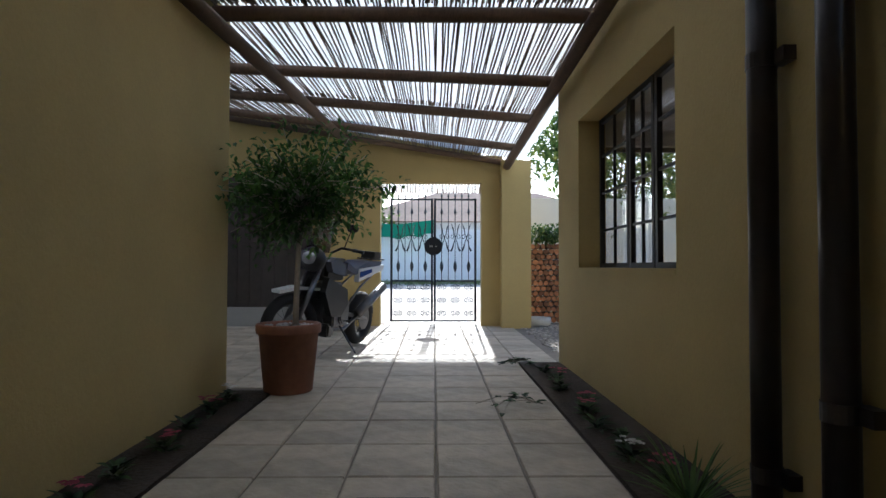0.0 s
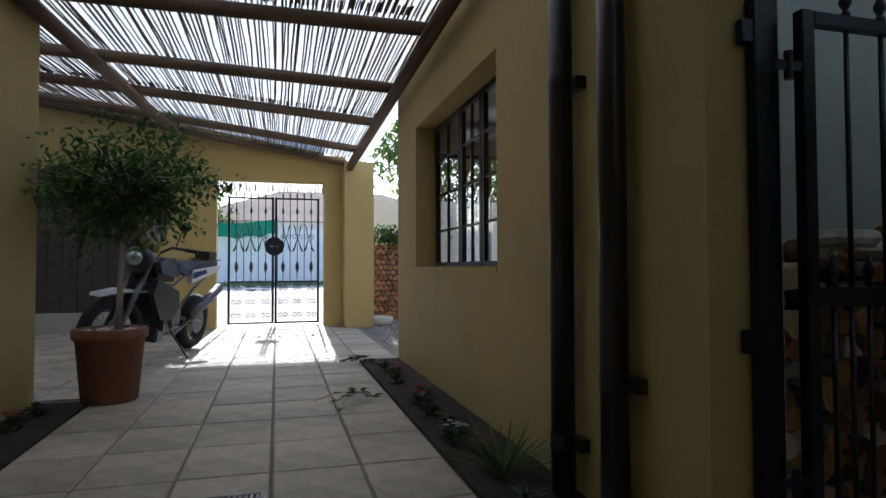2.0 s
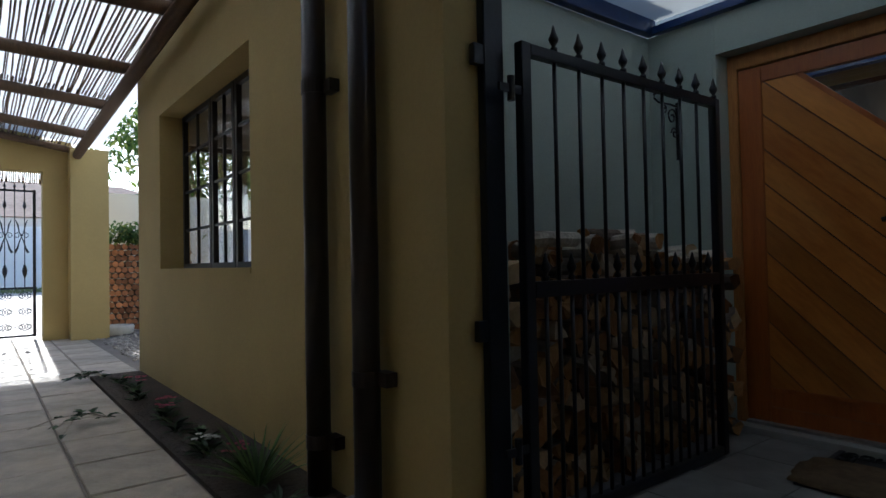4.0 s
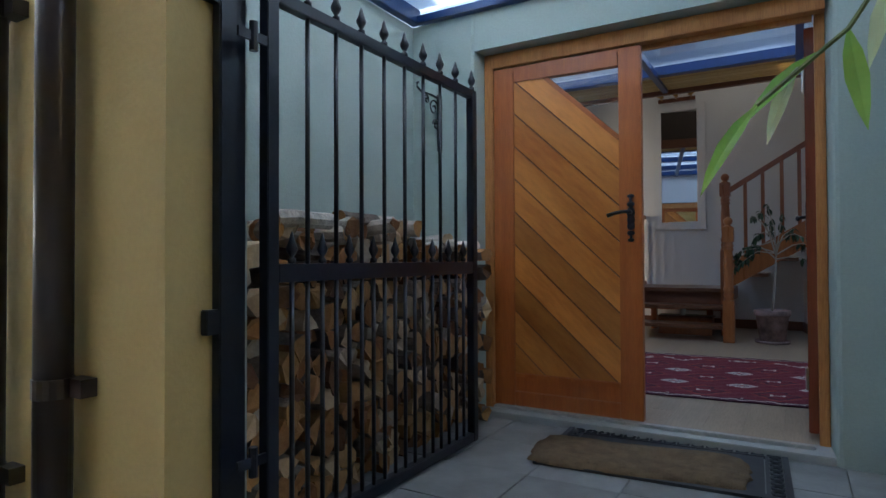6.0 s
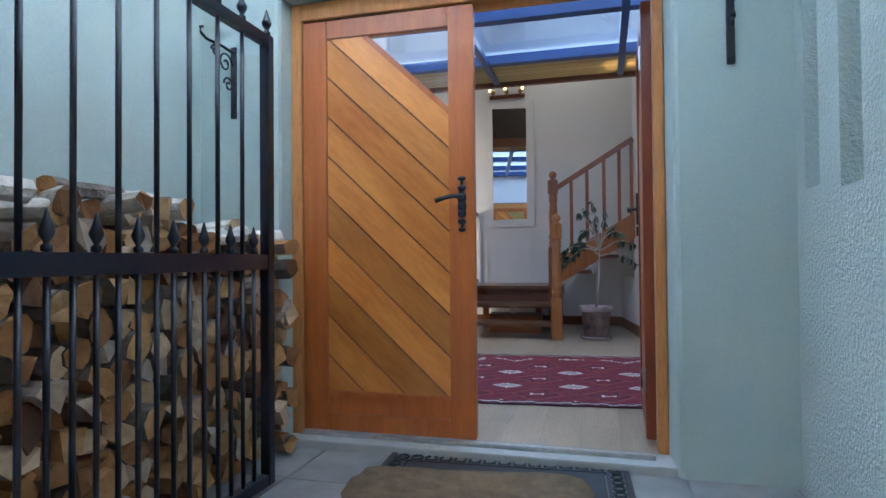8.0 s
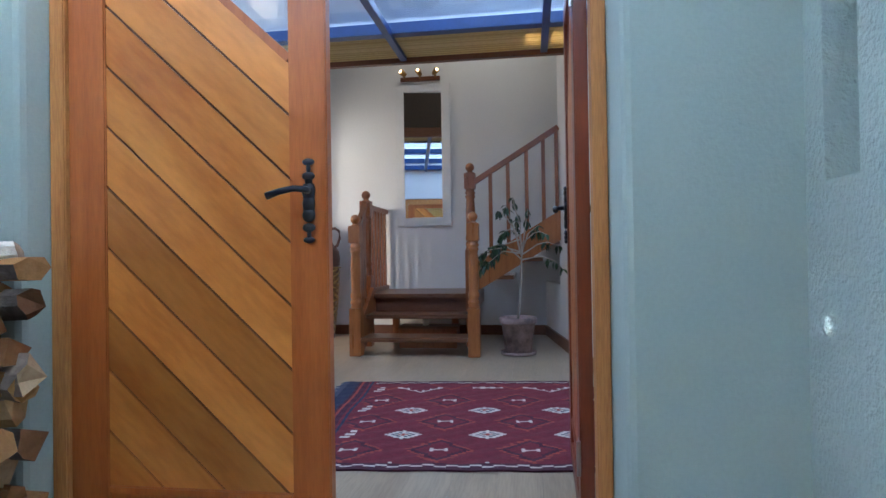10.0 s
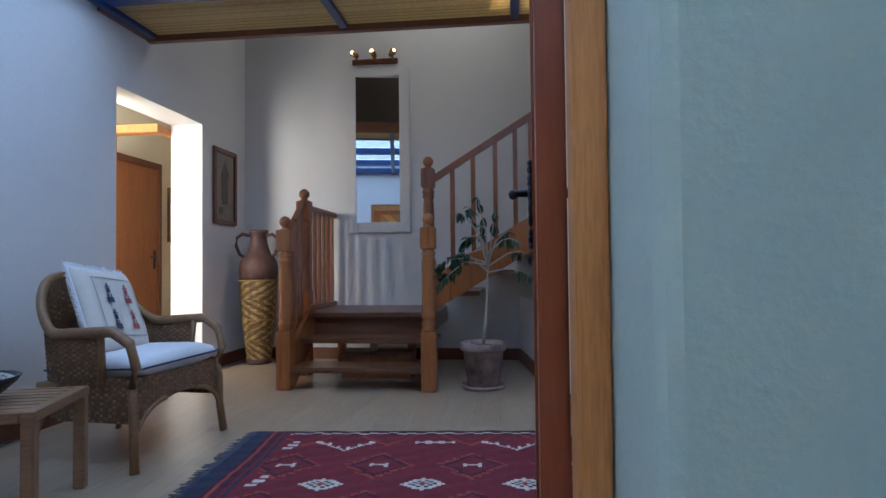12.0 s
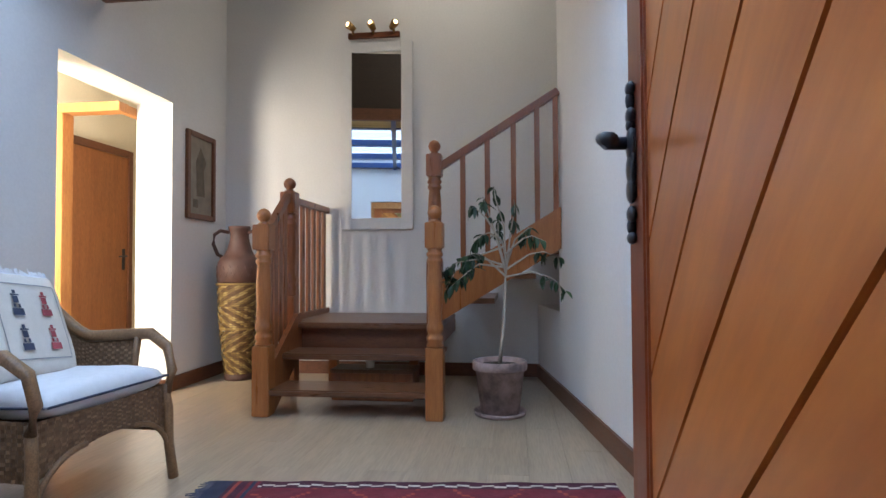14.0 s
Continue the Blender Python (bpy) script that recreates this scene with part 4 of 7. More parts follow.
def pillow(name, w, d, h, mat, label, m, seam_mat, category="cushion"):
    """A stuffed cushion with rounded corners and a piped seam."""
    n = 18
    bm = bmesh.new()
    for s in (-1, 1):
        g = []
        for i in range(n + 1):
            row = []
            for j in range(n + 1):
                u, v = 2 * i / n - 1, 2 * j / n - 1
                puff = ((1 - abs(u) ** 4.5) * (1 - abs(v) ** 4.5)) ** 0.45
                pinch = 1 - 0.05 * (1 - abs(u)) * (abs(v) > 0.9) - 0.05 * (1 - abs(v)) * (abs(u) > 0.9)
                row.append(bm.verts.new((u * w / 2 * pinch, v * d / 2 * pinch, s * h / 2 * puff + 0.004 * noise.noise((u * 3, v * 3, s)))))
            g.append(row)
        for i in range(n):
            for j in range(n):
                bm.faces.new((g[i][j], g[i + 1][j], g[i + 1][j + 1], g[i][j + 1]))
    bmesh.ops.remove_doubles(bm, verts=bm.verts, dist=0.003)
    c = tagged(new(name), label, category)
    c.matrix_basis = m
    part("cover", bm, mat, c, smooth=True)
    bm = bmesh.new()
    e = []
    for u0, v0, u1, v1 in ((-1, -1, 1, -1), (1, -1, 1, 1), (1, 1, -1, 1), (-1, 1, -1, -1)):
        for k in range(10):
            u, v = u0 + (u1 - u0) * k / 10, v0 + (v1 - v0) * k / 10
            e.append((u * w / 2 * 0.985, v * d / 2 * 0.985, 0.0))
    tube(bm, e, 0.005, 6, True)
    part("piping", bm, seam_mat, c, smooth=True)
    return c


M_LINEN = plain("white_linen", (0.72, 0.72, 0.74), 0.9, 0, 260, 0.06, 0.4, 0.002)
M_CREAMC = plain("cream_cotton", (0.68, 0.63, 0.56), 0.9, 0, 200, 0.06, 0.4, 0.002)
M_NAVYC = plain("navy_thread", (0.05, 0.06, 0.10), 0.9)
M_REDC = plain("dusty_red_thread", (0.33, 0.07, 0.08), 0.9)
base = pose(6.351, 2.073, 0, 0, 0, -4)
pillow("seat_cushion", 0.67, 0.55, 0.135, M_LINEN, "thick white seat cushion with dark piping on the wicker chair", base @ pose(0, -0.035, 0.468, -2, 0, 0), M_NAVYC)
CU = base @ pose(-0.02, 0.13, 0.725, 68, 6, 8) @ Matrix.Diagonal((1.07, 1.07, 1.0, 1))
cush = pillow("scatter_cushion", 0.47, 0.45, 0.13, M_CREAMC, "cream scatter cushion with small embroidered lighthouses", CU, M_LINEN)
bm = bmesh.new()
for u0, u1, v0, v1 in ((-0.165, 0.165, -0.155, -0.150), (-0.165, 0.165, 0.150, 0.155), (-0.165, -0.160, -0.15, 0.15), (0.160, 0.165, -0.15, 0.15)):
    for k in range(12):
        if u1 - u0 > v1 - v0:
            a, b, c, d = u0 + (u1 - u0) * k / 12, u0 + (u1 - u0) * (k + 1) / 12, v0, v1
        else:
            a, b, c, d = u0, u1, v0 + (v1 - v0) * k / 12, v0 + (v1 - v0) * (k + 1) / 12
        zz = lambda u, v: 0.065 * ((1 - abs(u / 0.235) ** 4.5) * (1 - abs(v / 0.225) ** 4.5)) ** 0.45 + 0.004
        bm.faces.new([bm.verts.new((p, q, zz(p, q))) for p, q in ((a, c), (b, c), (b, d), (a, d))])
part("border", bm, plain("grey_thread", (0.28, 0.28, 0.28), 0.9), cush, "stitched grey border line")
for cx, cy, mats in ((-0.075, 0.07, M_NAVYC), (0.075, 0.07, M_REDC), (-0.075, -0.07, M_NAVYC), (0.075, -0.07, M_REDC)):
    bm = bmesh.new()
    for u0, u1, v0, v1 in ((-0.014, 0.014, 0.0, 0.028), (-0.022, 0.022, 0.03, 0.036), (-0.008, 0.008, 0.037, 0.052), (-0.028, 0.028, -0.05, -0.022), (-0.018, -0.006, -0.02, -0.004), (0.006, 0.018, -0.02, -0.004)):
        bm.faces.new([bm.verts.new((cx + p, cy + q, 0.072)) for p, q in ((u0, v0), (u1, v0), (u1, v1), (u0, v1))])
    part("lighthouse_motif", bm, mats, cush, "small embroidered tower")
bm = bmesh.new()
random.seed(3)
for side in range(4):
    for k in range(70):
        s_ = -0.5 + k / 69
        L = random.uniform(0.018, 0.034)
        p = {0: (s_ * 0.47, -0.222, 0), 1: (s_ * 0.47, 0.222, 0), 2: (-0.232, s_ * 0.45, 0), 3: (0.232, s_ * 0.45, 0)}[side]
        o = {0: (0, -L, 0), 1: (0, L, 0), 2: (-L, 0, 0), 3: (L, 0, 0)}[side]
        tube(bm, [p, (p[0] + o[0], p[1] + o[1], random.uniform(-0.012, 0.004))], [0.003, 0.002], 4)
tagged(part("fringe", bm, M_LINEN, cush, "short white fringe"), kind="stuff")

# slatted side table and bowl of pebbles
M_TEAK = wood("teak_table", (0.20, 0.105, 0.05), (0.36, 0.21, 0.11), (9, 0.9, 9), 3.0, 0.5, 0.12)
tab = thing("side_table", "low slatted teak side table beside the armchair", "table", (5.49, 2.08, 0), 17)
tab.matrix_basis = tab.matrix_basis @ Matrix.Diagonal((1, 1, 0.94, 1))
for i in range(7):
    x = -0.19 + i * 0.0633
    part("slat", boxes((x - 0.027, x + 0.027, -0.20, 0.20, 0.445, 0.465)), M_TEAK, tab, bevel=0.003)
for b in ((-0.25, 0.25, -0.25, -0.20, 0.425, 0.467), (-0.25, 0.25, 0.20, 0.25, 0.425, 0.467), (-0.25, -0.222, -0.20, 0.20, 0.425, 0.466), (0.222, 0.25, -0.20, 0.20, 0.425, 0.466)):
    part("frame", boxes(b), M_TEAK, tab, bevel=0.003)
for sx in (-1, 1):
    for sy in (-1, 1):
        part("leg", boxes((sx * 0.225 - 0.023, sx * 0.225 + 0.023, sy * 0.225 - 0.023, sy * 0.225 + 0.023, 0, 0.424)), M_TEAK, tab, bevel=0.004)
bowl = thing("bowl", "dark bowl filled with pale pebbles on the side table", "bowl", (5.43, 2.13, 0.440))
bm = bmesh.new()
turned(bm, [(0.05, 0), (0.06, 0.004), (0.10, 0.03), (0.15, 0.075), (0.165, 0.10), (0.158, 0.10), (0.14, 0.075), (0.05, 0.02)], 28)
part("dish", bm, plain("dark_glaze", (0.02, 0.022, 0.024), 0.25), bowl, smooth=True)
bm = bmesh.new()
random.seed(11)
for k in range(90):
    a, r = random.uniform(0, 6.28), 0.135 * math.sqrt(random.random())
    s_ = random.uniform(0.008, 0.016)
    bmesh.ops.create_icosphere(bm, subdivisions=1, radius=s_, matrix=Matrix.Translation((r * math.cos(a), r * math.sin(a), 0.085 + 0.02 * (1 - r / 0.135) + random.uniform(0, 0.006))) @ Matrix.Diagonal((1, random.uniform(0.7, 1), 0.7, 1)))
tagged(part("pebbles", bm, islands("pebbles", [(0, (0.3, 0.28, 0.25)), (1, (0.72, 0.7, 0.66))], 0.5), bowl, "small pale pebbles"), kind="stuff")
# ---- tall basket with a clay jug, potted fig ----
M_CLAY = plain("brown_clay", (0.095, 0.047, 0.036), 0.55, 0, 18, 0.3, 0.3)
jug = thing("basket_jug", "brown clay jug set in a tall woven basket", "jug", (9.07, 2.56, 0))
bm = bmesh.new()
turned(bm, [(0.115, 0), (0.122, 0.01), (0.122, 0.05), (0.117, 0.055)], 28)
part("foot", bm, M_CLAY, jug, smooth=True)


def basket_surface(u, v):
    a = 2 * math.pi * u
    z = 0.055 + 0.775 * v
    r = 0.118 + 0.066 * v + 0.012 * math.sin(math.pi * v)
    return Vector((r * math.cos(a), r * math.sin(a), z)), Vector((math.cos(a), math.sin(a), 0))


M_STRAW = islands("woven_straw", [(0.0, (0.20, 0.12, 0.035)), (0.45, (0.40, 0.26, 0.075)), (1.0, (0.58, 0.42, 0.15))], 0.55, 40, 0.2)
bm = bmesh.new()
nv, nu = 44, 34
for j in range(nv):
    for i in range(nu):
        up = 1 if (i + (j if (j // 11) % 2 == 0 else -j)) % 4 < 2 else -1
        pts = []
        for du, dv in ((0.04, 0.0), (0.96, 0.12), (0.96, 0.98), (0.04, 0.86)):
            k = 0.8 if (j // 11) % 2 else -0.8
            p, n = basket_surface((i + du + k * (dv)) / nu, (j + dv) / nv)
            pts.append(bm.verts.new(p + n * 0.004 * up))
        bm.faces.new(pts).material_index = 0 if up > 0 else 1
basket = part("basket", bm, M_STRAW, jug, "yellow and brown woven straw basket")
basket.data.materials.append(islands("brown_straw", [(0.0, (0.12, 0.06, 0.022)), (1.0, (0.26, 0.15, 0.05))], 0.55, 40, 0.2))
bm = bmesh.new()
turned(bm, [(0.11, 0.05), (0.122, 0.45), (0.172, 0.82)], 28)
part("basket_lining", bm, M_CLAY, jug)
for z in (0.445, 0.825):
    bm = bmesh.new()
    r = 0.118 + 0.066 * (z - 0.055) / 0.775 + 0.008
    tube(bm, [(r * math.cos(k * math.pi / 12), r * math.sin(k * math.pi / 12), z) for k in range(24)], 0.009, 6, True)
    part("band", bm, M_STRAW, jug, smooth=True)
bm = bmesh.new()
turned(bm, [(0.17, 0.83), (0.185, 0.85), (0.188, 0.95), (0.178, 1.01), (0.15, 1.055), (0.125, 1.075), (0.105, 1.12), (0.085, 1.19), (0.078, 1.24), (0.082, 1.275), (0.094, 1.30), (0.096, 1.325), (0.075, 1.325), (0.066, 1.25)], 30)
body = part("jug_body", bm, M_CLAY, jug, smooth=True)
bm = bmesh.new()
tube(bm, [(-0.05, 0.07, 1.27), (-0.07, 0.14, 1.285), (-0.08, 0.19, 1.25), (-0.08, 0.20, 1.17), (-0.07, 0.165, 1.08), (-0.06, 0.13, 1.06)], 0.016, 8)
part("handle", bm, M_CLAY, jug, smooth=True)
bm = bmesh.new()
tube(bm, [(0.0, -0.07, 1.27), (0.0, -0.14, 1.285), (0.0, -0.19, 1.25), (0.0, -0.20, 1.17), (0.0, -0.165, 1.08), (0.0, -0.13, 1.06)], 0.016, 8)
part("handle", bm, M_CLAY, jug, smooth=True)
bm = bmesh.new()
for k in range(7):
    a0, a1 = math.pi + (k - 3.5) * 0.34, math.pi + (k - 2.5) * 0.34
    for p, q in (((a0, 0.88), ((a0 + a1) / 2, 0.98)), (((a0 + a1) / 2, 0.98), (a1, 0.88))):
        tube(bm, [(0.187 * math.cos(p[0]), 0.187 * math.sin(p[0]), p[1]), (0.184 * math.cos(q[0]), 0.184 * math.sin(q[0]), q[1])], 0.003, 4)
part("zigzag_relief", bm, M_CLAY, jug)


def leaf_mesh(bm, at, way, up, L, w, fold=0.2):
    """A pointed leaf with a folded midrib and a drooping tip."""
    way, up = Vector(way).normalized(), Vector(up)
    side = way.cross(up).normalized()
    up = side.cross(way).normalized()
    at = Vector(at)
    mid, lft, rgt = [], [], []
    for t, k in ((0, 0.12), (0.25, 0.8), (0.5, 1.0), (0.78, 0.6), (1.0, 0.02)):
        c = at + way * (L * t) - up * (L * 0.25 * t * t)
        mid.append(bm.verts.new(c))
        lft.append(bm.verts.new(c + side * (w * 0.5 * k) + up * (w * fold * k)))
        rgt.append(bm.verts.new(c - side * (w * 0.5 * k) + up * (w * fold * k)))
    for i in range(4):
        bm.faces.new((mid[i], mid[i + 1], lft[i + 1], lft[i]))
        bm.faces.new((rgt[i], rgt[i + 1], mid[i + 1], mid[i]))


M_FIG = islands("fig_leaves", [(0.0, (0.012, 0.03, 0.014)), (0.6, (0.025, 0.065, 0.028)), (1.0, (0.06, 0.12, 0.05))], 0.4, 30, 0.1, 0.003, 0.2)
M_BARKP = plain("pale_bark", (0.42, 0.37, 0.30), 0.8, 0, 40, 0.2, 0.5)
fig = thing("potted_fig", "small weeping fig in a weathered clay pot", "plant", (8.03, 0.275, 0))
M_OLDCLAY = plain("weathered_clay", (0.32, 0.23, 0.21), 0.85, 0, 14, 0.8, 0.4)
bm = bmesh.new()
turned(bm, [(0.14, 0), (0.165, 0.004), (0.172, 0.03), (0.162, 0.03), (0.15, 0.012), (0.02, 0.010)], 28)
part("saucer", bm, M_OLDCLAY, fig, smooth=True)
bm = bmesh.new()
turned(bm, [(0.118, 0.012), (0.125, 0.015), (0.158, 0.29), (0.172, 0.292), (0.178, 0.30), (0.178, 0.345), (0.172, 0.352), (0.158, 0.352), (0.15, 0.31), (0.02, 0.31)], 28)
part("pot", bm, M_OLDCLAY, fig, smooth=True)
bm = bmesh.new()
turned(bm, [(0.148, 0.31), (0.14, 0.322), (0.05, 0.332), (0.001, 0.333)], 16)
part("soil", bm, M_SOIL, fig)
random.seed(21)
trunk_pts = [(0, 0, 0.32), (-0.015, -0.02, 0.5), (0.0, -0.035, 0.7), (-0.01, -0.04, 0.86), (0.01, -0.05, 0.98), (-0.01, -0.02, 1.14)]
bm = bmesh.new()
tube(bm, trunk_pts, [0.013, 0.011, 0.0095, 0.009, 0.0075, 0.005], 8)
lv = bmesh.new()
tips = [(-0.05, 0.25, 1.02), (0.05, 0.36, 0.80), (-0.1, 0.38, 0.92), (0.0, 0.10, 1.42), (-0.04, -0.10, 1.40), (0.1, 0.0, 1.28), (-0.1, -0.30, 1.12), (0.1, -0.40, 1.02), (0.06, 0.17, 1.10), (-0.12, 0.30, 0.84), (0.08, -0.22, 1.22), (0.03, 0.03, 1.5), (-0.06, 0.18, 1.36), (0.02, -0.43, 0.80)]
for tp in tips:
    f = random.random()
    a = Vector((-0.01, -0.04, 0.86)).lerp(Vector((0.01, -0.05, 0.98)), f * 2) if f < 0.5 else Vector((0.01, -0.05, 0.98)).lerp(Vector((-0.01, -0.02, 1.14)), f * 2 - 1)
    b = Vector(tp)
    m1 = a.lerp(b, 0.4) + Vector((random.uniform(-0.04, 0.04), random.uniform(-0.04, 0.04), 0.07))
    m2 = a.lerp(b, 0.75) + Vector((random.uniform(-0.03, 0.03), random.uniform(-0.03, 0.03), 0.06))
    tube(bm, [a, m1, m2, b], [0.008, 0.006, 0.004, 0.002], 5)
    for k in range(22 if tp[1] > 0.15 and tp[2] < 1.3 else 10):
        t = random.uniform(0.55, 1.02)
        c = (m1.lerp(m2, t * 2 - 0.7) if t < 0.7 else m2.lerp(b, (t - 0.7) / 0.3))
        way = Vector((random.uniform(-1, 1), random.uniform(-1, 1), random.uniform(-1.9, 0.0)))
        leaf_mesh(lv, c, way, (0, 0, 1), random.uniform(0.06, 0.10), random.uniform(0.028, 0.042))
tagged(part("trunk", bm, M_BARKP, fig, "pale slender trunk and twigs", smooth=True), kind="stuff")
tagged(part("foliage", lv, M_FIG, fig, "dark green drooping leaves"), kind="stuff")
# ---- porch: iron gate, firewood, brackets, mats, roof ----
def spear(bm, x, y, z, s=1.0):
    turned(bm, [(0.006 * s, 0), (0.013 * s, 0.004), (0.013 * s, 0.016), (0.006 * s, 0.022), (0.016 * s, 0.042), (0.018 * s, 0.052), (0.010 * s, 0.075), (0.004 * s, 0.10), (0.001, 0.108)], 10, (x, y, z))


gate = thing("security_gate", "open black steel security gate with spear tops", "gate", (2.05, 1.49, 0.0), 0)
GL = 1.43
for nm, b in (("stile", (0, 0.05, -0.02, 0.02, -0.02, 1.78)), ("stile", (GL - 0.045, GL, -0.02, 0.02, -0.02, 1.78)), ("top_rail", (0.05, GL - 0.045, -0.019, 0.019, 1.735, 1.778)), ("middle_rail", (0.05, GL - 0.045, -0.019, 0.019, 0.835, 0.895)), ("bottom_rail", (0.05, GL - 0.045, -0.019, 0.019, -0.02, 0.025))):
    part(nm, boxes(b), M_IRON, gate, bevel=0.003)
n = 18
for i in range(1, n):
    x = 0.05 + (GL - 0.095) * i / n
    if i % 2 == 0:
        bm = bmesh.new()
        bar(bm, (x, 0, 0.895), (x, 0, 1.735), 0.0085, 8)
        part("bar", bm, M_IRON, gate, smooth=True)
    bm = bmesh.new()
    bar(bm, (x, 0, 0.025), (x, 0, 0.835), 0.0085, 8)
    part("bar", bm, M_IRON, gate, smooth=True)
    bm = bmesh.new()
    if i % 2:
        spear(bm, x, 0, 0.895, 1.1)
    else:
        spear(bm, x, 0, 1.778, 1.15)
    part("spear", bm, M_IRON, gate, smooth=True)
bm = bmesh.new()
spear(bm, GL - 0.022, 0, 1.78, 1.15)
part("spear", bm, M_IRON, gate, smooth=True)
for z in (0.25, 1.55):
    bm = bmesh.new()
    bar(bm, (-0.05, -0.012, z), (-0.05, -0.012, z + 0.09), 0.014, 10)
    box(bm, -0.11, 0.0, -0.016, -0.006, z + 0.03, z + 0.06)
    part("hinge", bm, M_IRON, gate)
gp = thing("gate_post", "black square steel post bolted to the yellow wall", "post", (1.975, 1.56, F))
part("post", boxes((-0.049, 0.049, -0.022, 0.017, 0, 2.55)), M_IRON, gp, bevel=0.004)
for z in (0.755, 1.755):
    part("lug", boxes((-0.092, -0.047, -0.018, 0.012, z, z + 0.075)), M_IRON, gp, bevel=0.003)
solid("wall_strip", boxes((2.026, 2.052, 1.565, 2.16, -0.2, 2.4)), M_BLUE, "narrow blue-green wall return beside the post", "wall", "structure")

# firewood: split logs stacked against the wall


def log_materials():
    m, nt, p = nodes_of("cut_wood")
    v = coords(nt)
    info = nt.nodes.new("ShaderNodeObjectInfo")
    base = ramp_of(nt, info.outputs["Random"], [(0.0, (0.12, 0.055, 0.024)), (0.3, (0.36, 0.17, 0.055)), (0.6, (0.50, 0.29, 0.11)), (0.85, (0.60, 0.45, 0.28)), (1.0, (0.44, 0.39, 0.33))])
    n = noise_of(nt, v, 22, 5, 0.65)
    col = mix_of(nt, 0.55, base, ramp_of(nt, n, [(0.3, (0.40, 0.32, 0.25)), (0.7, (1.0, 1.0, 1.0))]), "MULTIPLY")
    nt.links.new(col, p.inputs["Base Color"])
    p.inputs["Roughness"].default_value = 0.9
    nt.links.new(bump_of(nt, n, 0.7, 0.008), p.inputs["Normal"])
    b = plain("log_bark", (0.17, 0.135, 0.11), 0.95, 0, 26, 0.6, 1.0, 0.012, False, 0.45)
    return [m, b]


LOGM = log_materials()


def log_mesh(seed, L):
    """A split or round log along y with uneven sides; ends are cut wood."""
    random.seed(seed)
    kind = seed % 3
    bm = bmesh.new()
    if kind == 0:
        k = 9
        ang = [2 * math.pi * i / k for i in range(k)]
        prof = [(0.052 * random.uniform(0.85, 1.1) * math.cos(a), 0.048 * random.uniform(0.85, 1.1) * math.sin(a)) for a in ang]
    elif kind == 1:
        a0 = random.uniform(0, 6.28)
        prof = [(0.0, 0.0)] + [(0.092 * random.uniform(0.9, 1.1) * math.cos(a0 + t), 0.092 * random.uniform(0.9, 1.1) * math.sin(a0 + t)) for t in (-0.7, -0.35, 0, 0.35, 0.7)]
    else:
        a0 = random.uniform(-0.4, 0.4)
        prof = [(0.068 * random.uniform(0.85, 1.15) * math.cos(a0 + t), 0.045 * random.uniform(0.8, 1.2) * math.sin(a0 + t)) for t in (0.1, 0.9, 1.8, 2.9, 3.9, 5.2)]
    cx, cz = sum(p[0] for p in prof) / len(prof), sum(p[1] for p in prof) / len(prof)
    prof = [(a - cx, b - cz) for a, b in prof]
    rings = []
    for t in (0, 0.35, 0.7, 1):
        s, ox, oz = random.uniform(0.92, 1.06), random.uniform(-0.006, 0.006), random.uniform(-0.006, 0.006)
        rings.append([bm.verts.new((a * s + ox, -L / 2 + L * t + (0.012 * random.uniform(-1, 1) if t in (0, 1) else 0), b * s + oz)) for a, b in prof])
    N = len(prof)
    for lo, hi in zip(rings, rings[1:]):
        for i in range(N):
            f = bm.faces.new((lo[i], lo[(i + 1) % N], hi[(i + 1) % N], hi[i]))
            flat_side = kind == 1 and (i == 0 or i == N - 1) or kind == 2 and i % 3 != 0
            f.material_index = 0 if flat_side else 1
    bm.faces.new(list(reversed(rings[0])))
    bm.faces.new(rings[-1])
    return mesh_of("log", bm, LOGM)


log_meshes = [log_mesh(s, 0.42) for s in range(18)]
PALEM = [LOGM[0], plain("pale_birch_bark", (0.46, 0.42, 0.37), 0.9, 0, 22, 0.5, 1.0, 0.012, False, 0.25)]
pale_meshes = []
for q in range(6):
    me = log_meshes[q * 3 % 18].copy()
    me.materials[1] = PALEM[1]
    pale_meshes.append(me)
stack = thing("firewood_stack", "tall stack of split firewood logs against the porch wall", "firewood")
random.seed(5)
nx_, z, row = 19, PZ + 0.05, 0
while z < 1.24:
    for i in range(nx_):
        x = 2.12 + (i + 0.5 * (row % 2)) * 0.0935 + random.uniform(-0.015, 0.015)
        top = 0.93 + 0.05 * (x - 2.2) if x < 3.2 else 0.93
        top += random.uniform(-0.07, 0.07)
        if z > top or x > 3.86:
            continue
        ob = new("log", random.choice(log_meshes))
        ob.parent = stack
        ob.matrix_basis = pose(x, 1.86 + random.uniform(-0.05, 0.03), z + random.uniform(-0.012, 0.012), random.uniform(-3, 3), random.uniform(0, 360), random.uniform(-5, 5)) @ Matrix.Diagonal((random.uniform(0.85, 1.12), 1, random.uniform(0.85, 1.12), 1))
    z += 0.083
    row += 1
def pile_top(x):
    return 1.005 + 0.05 * (x - 2.2) if x < 3.2 else 0.975


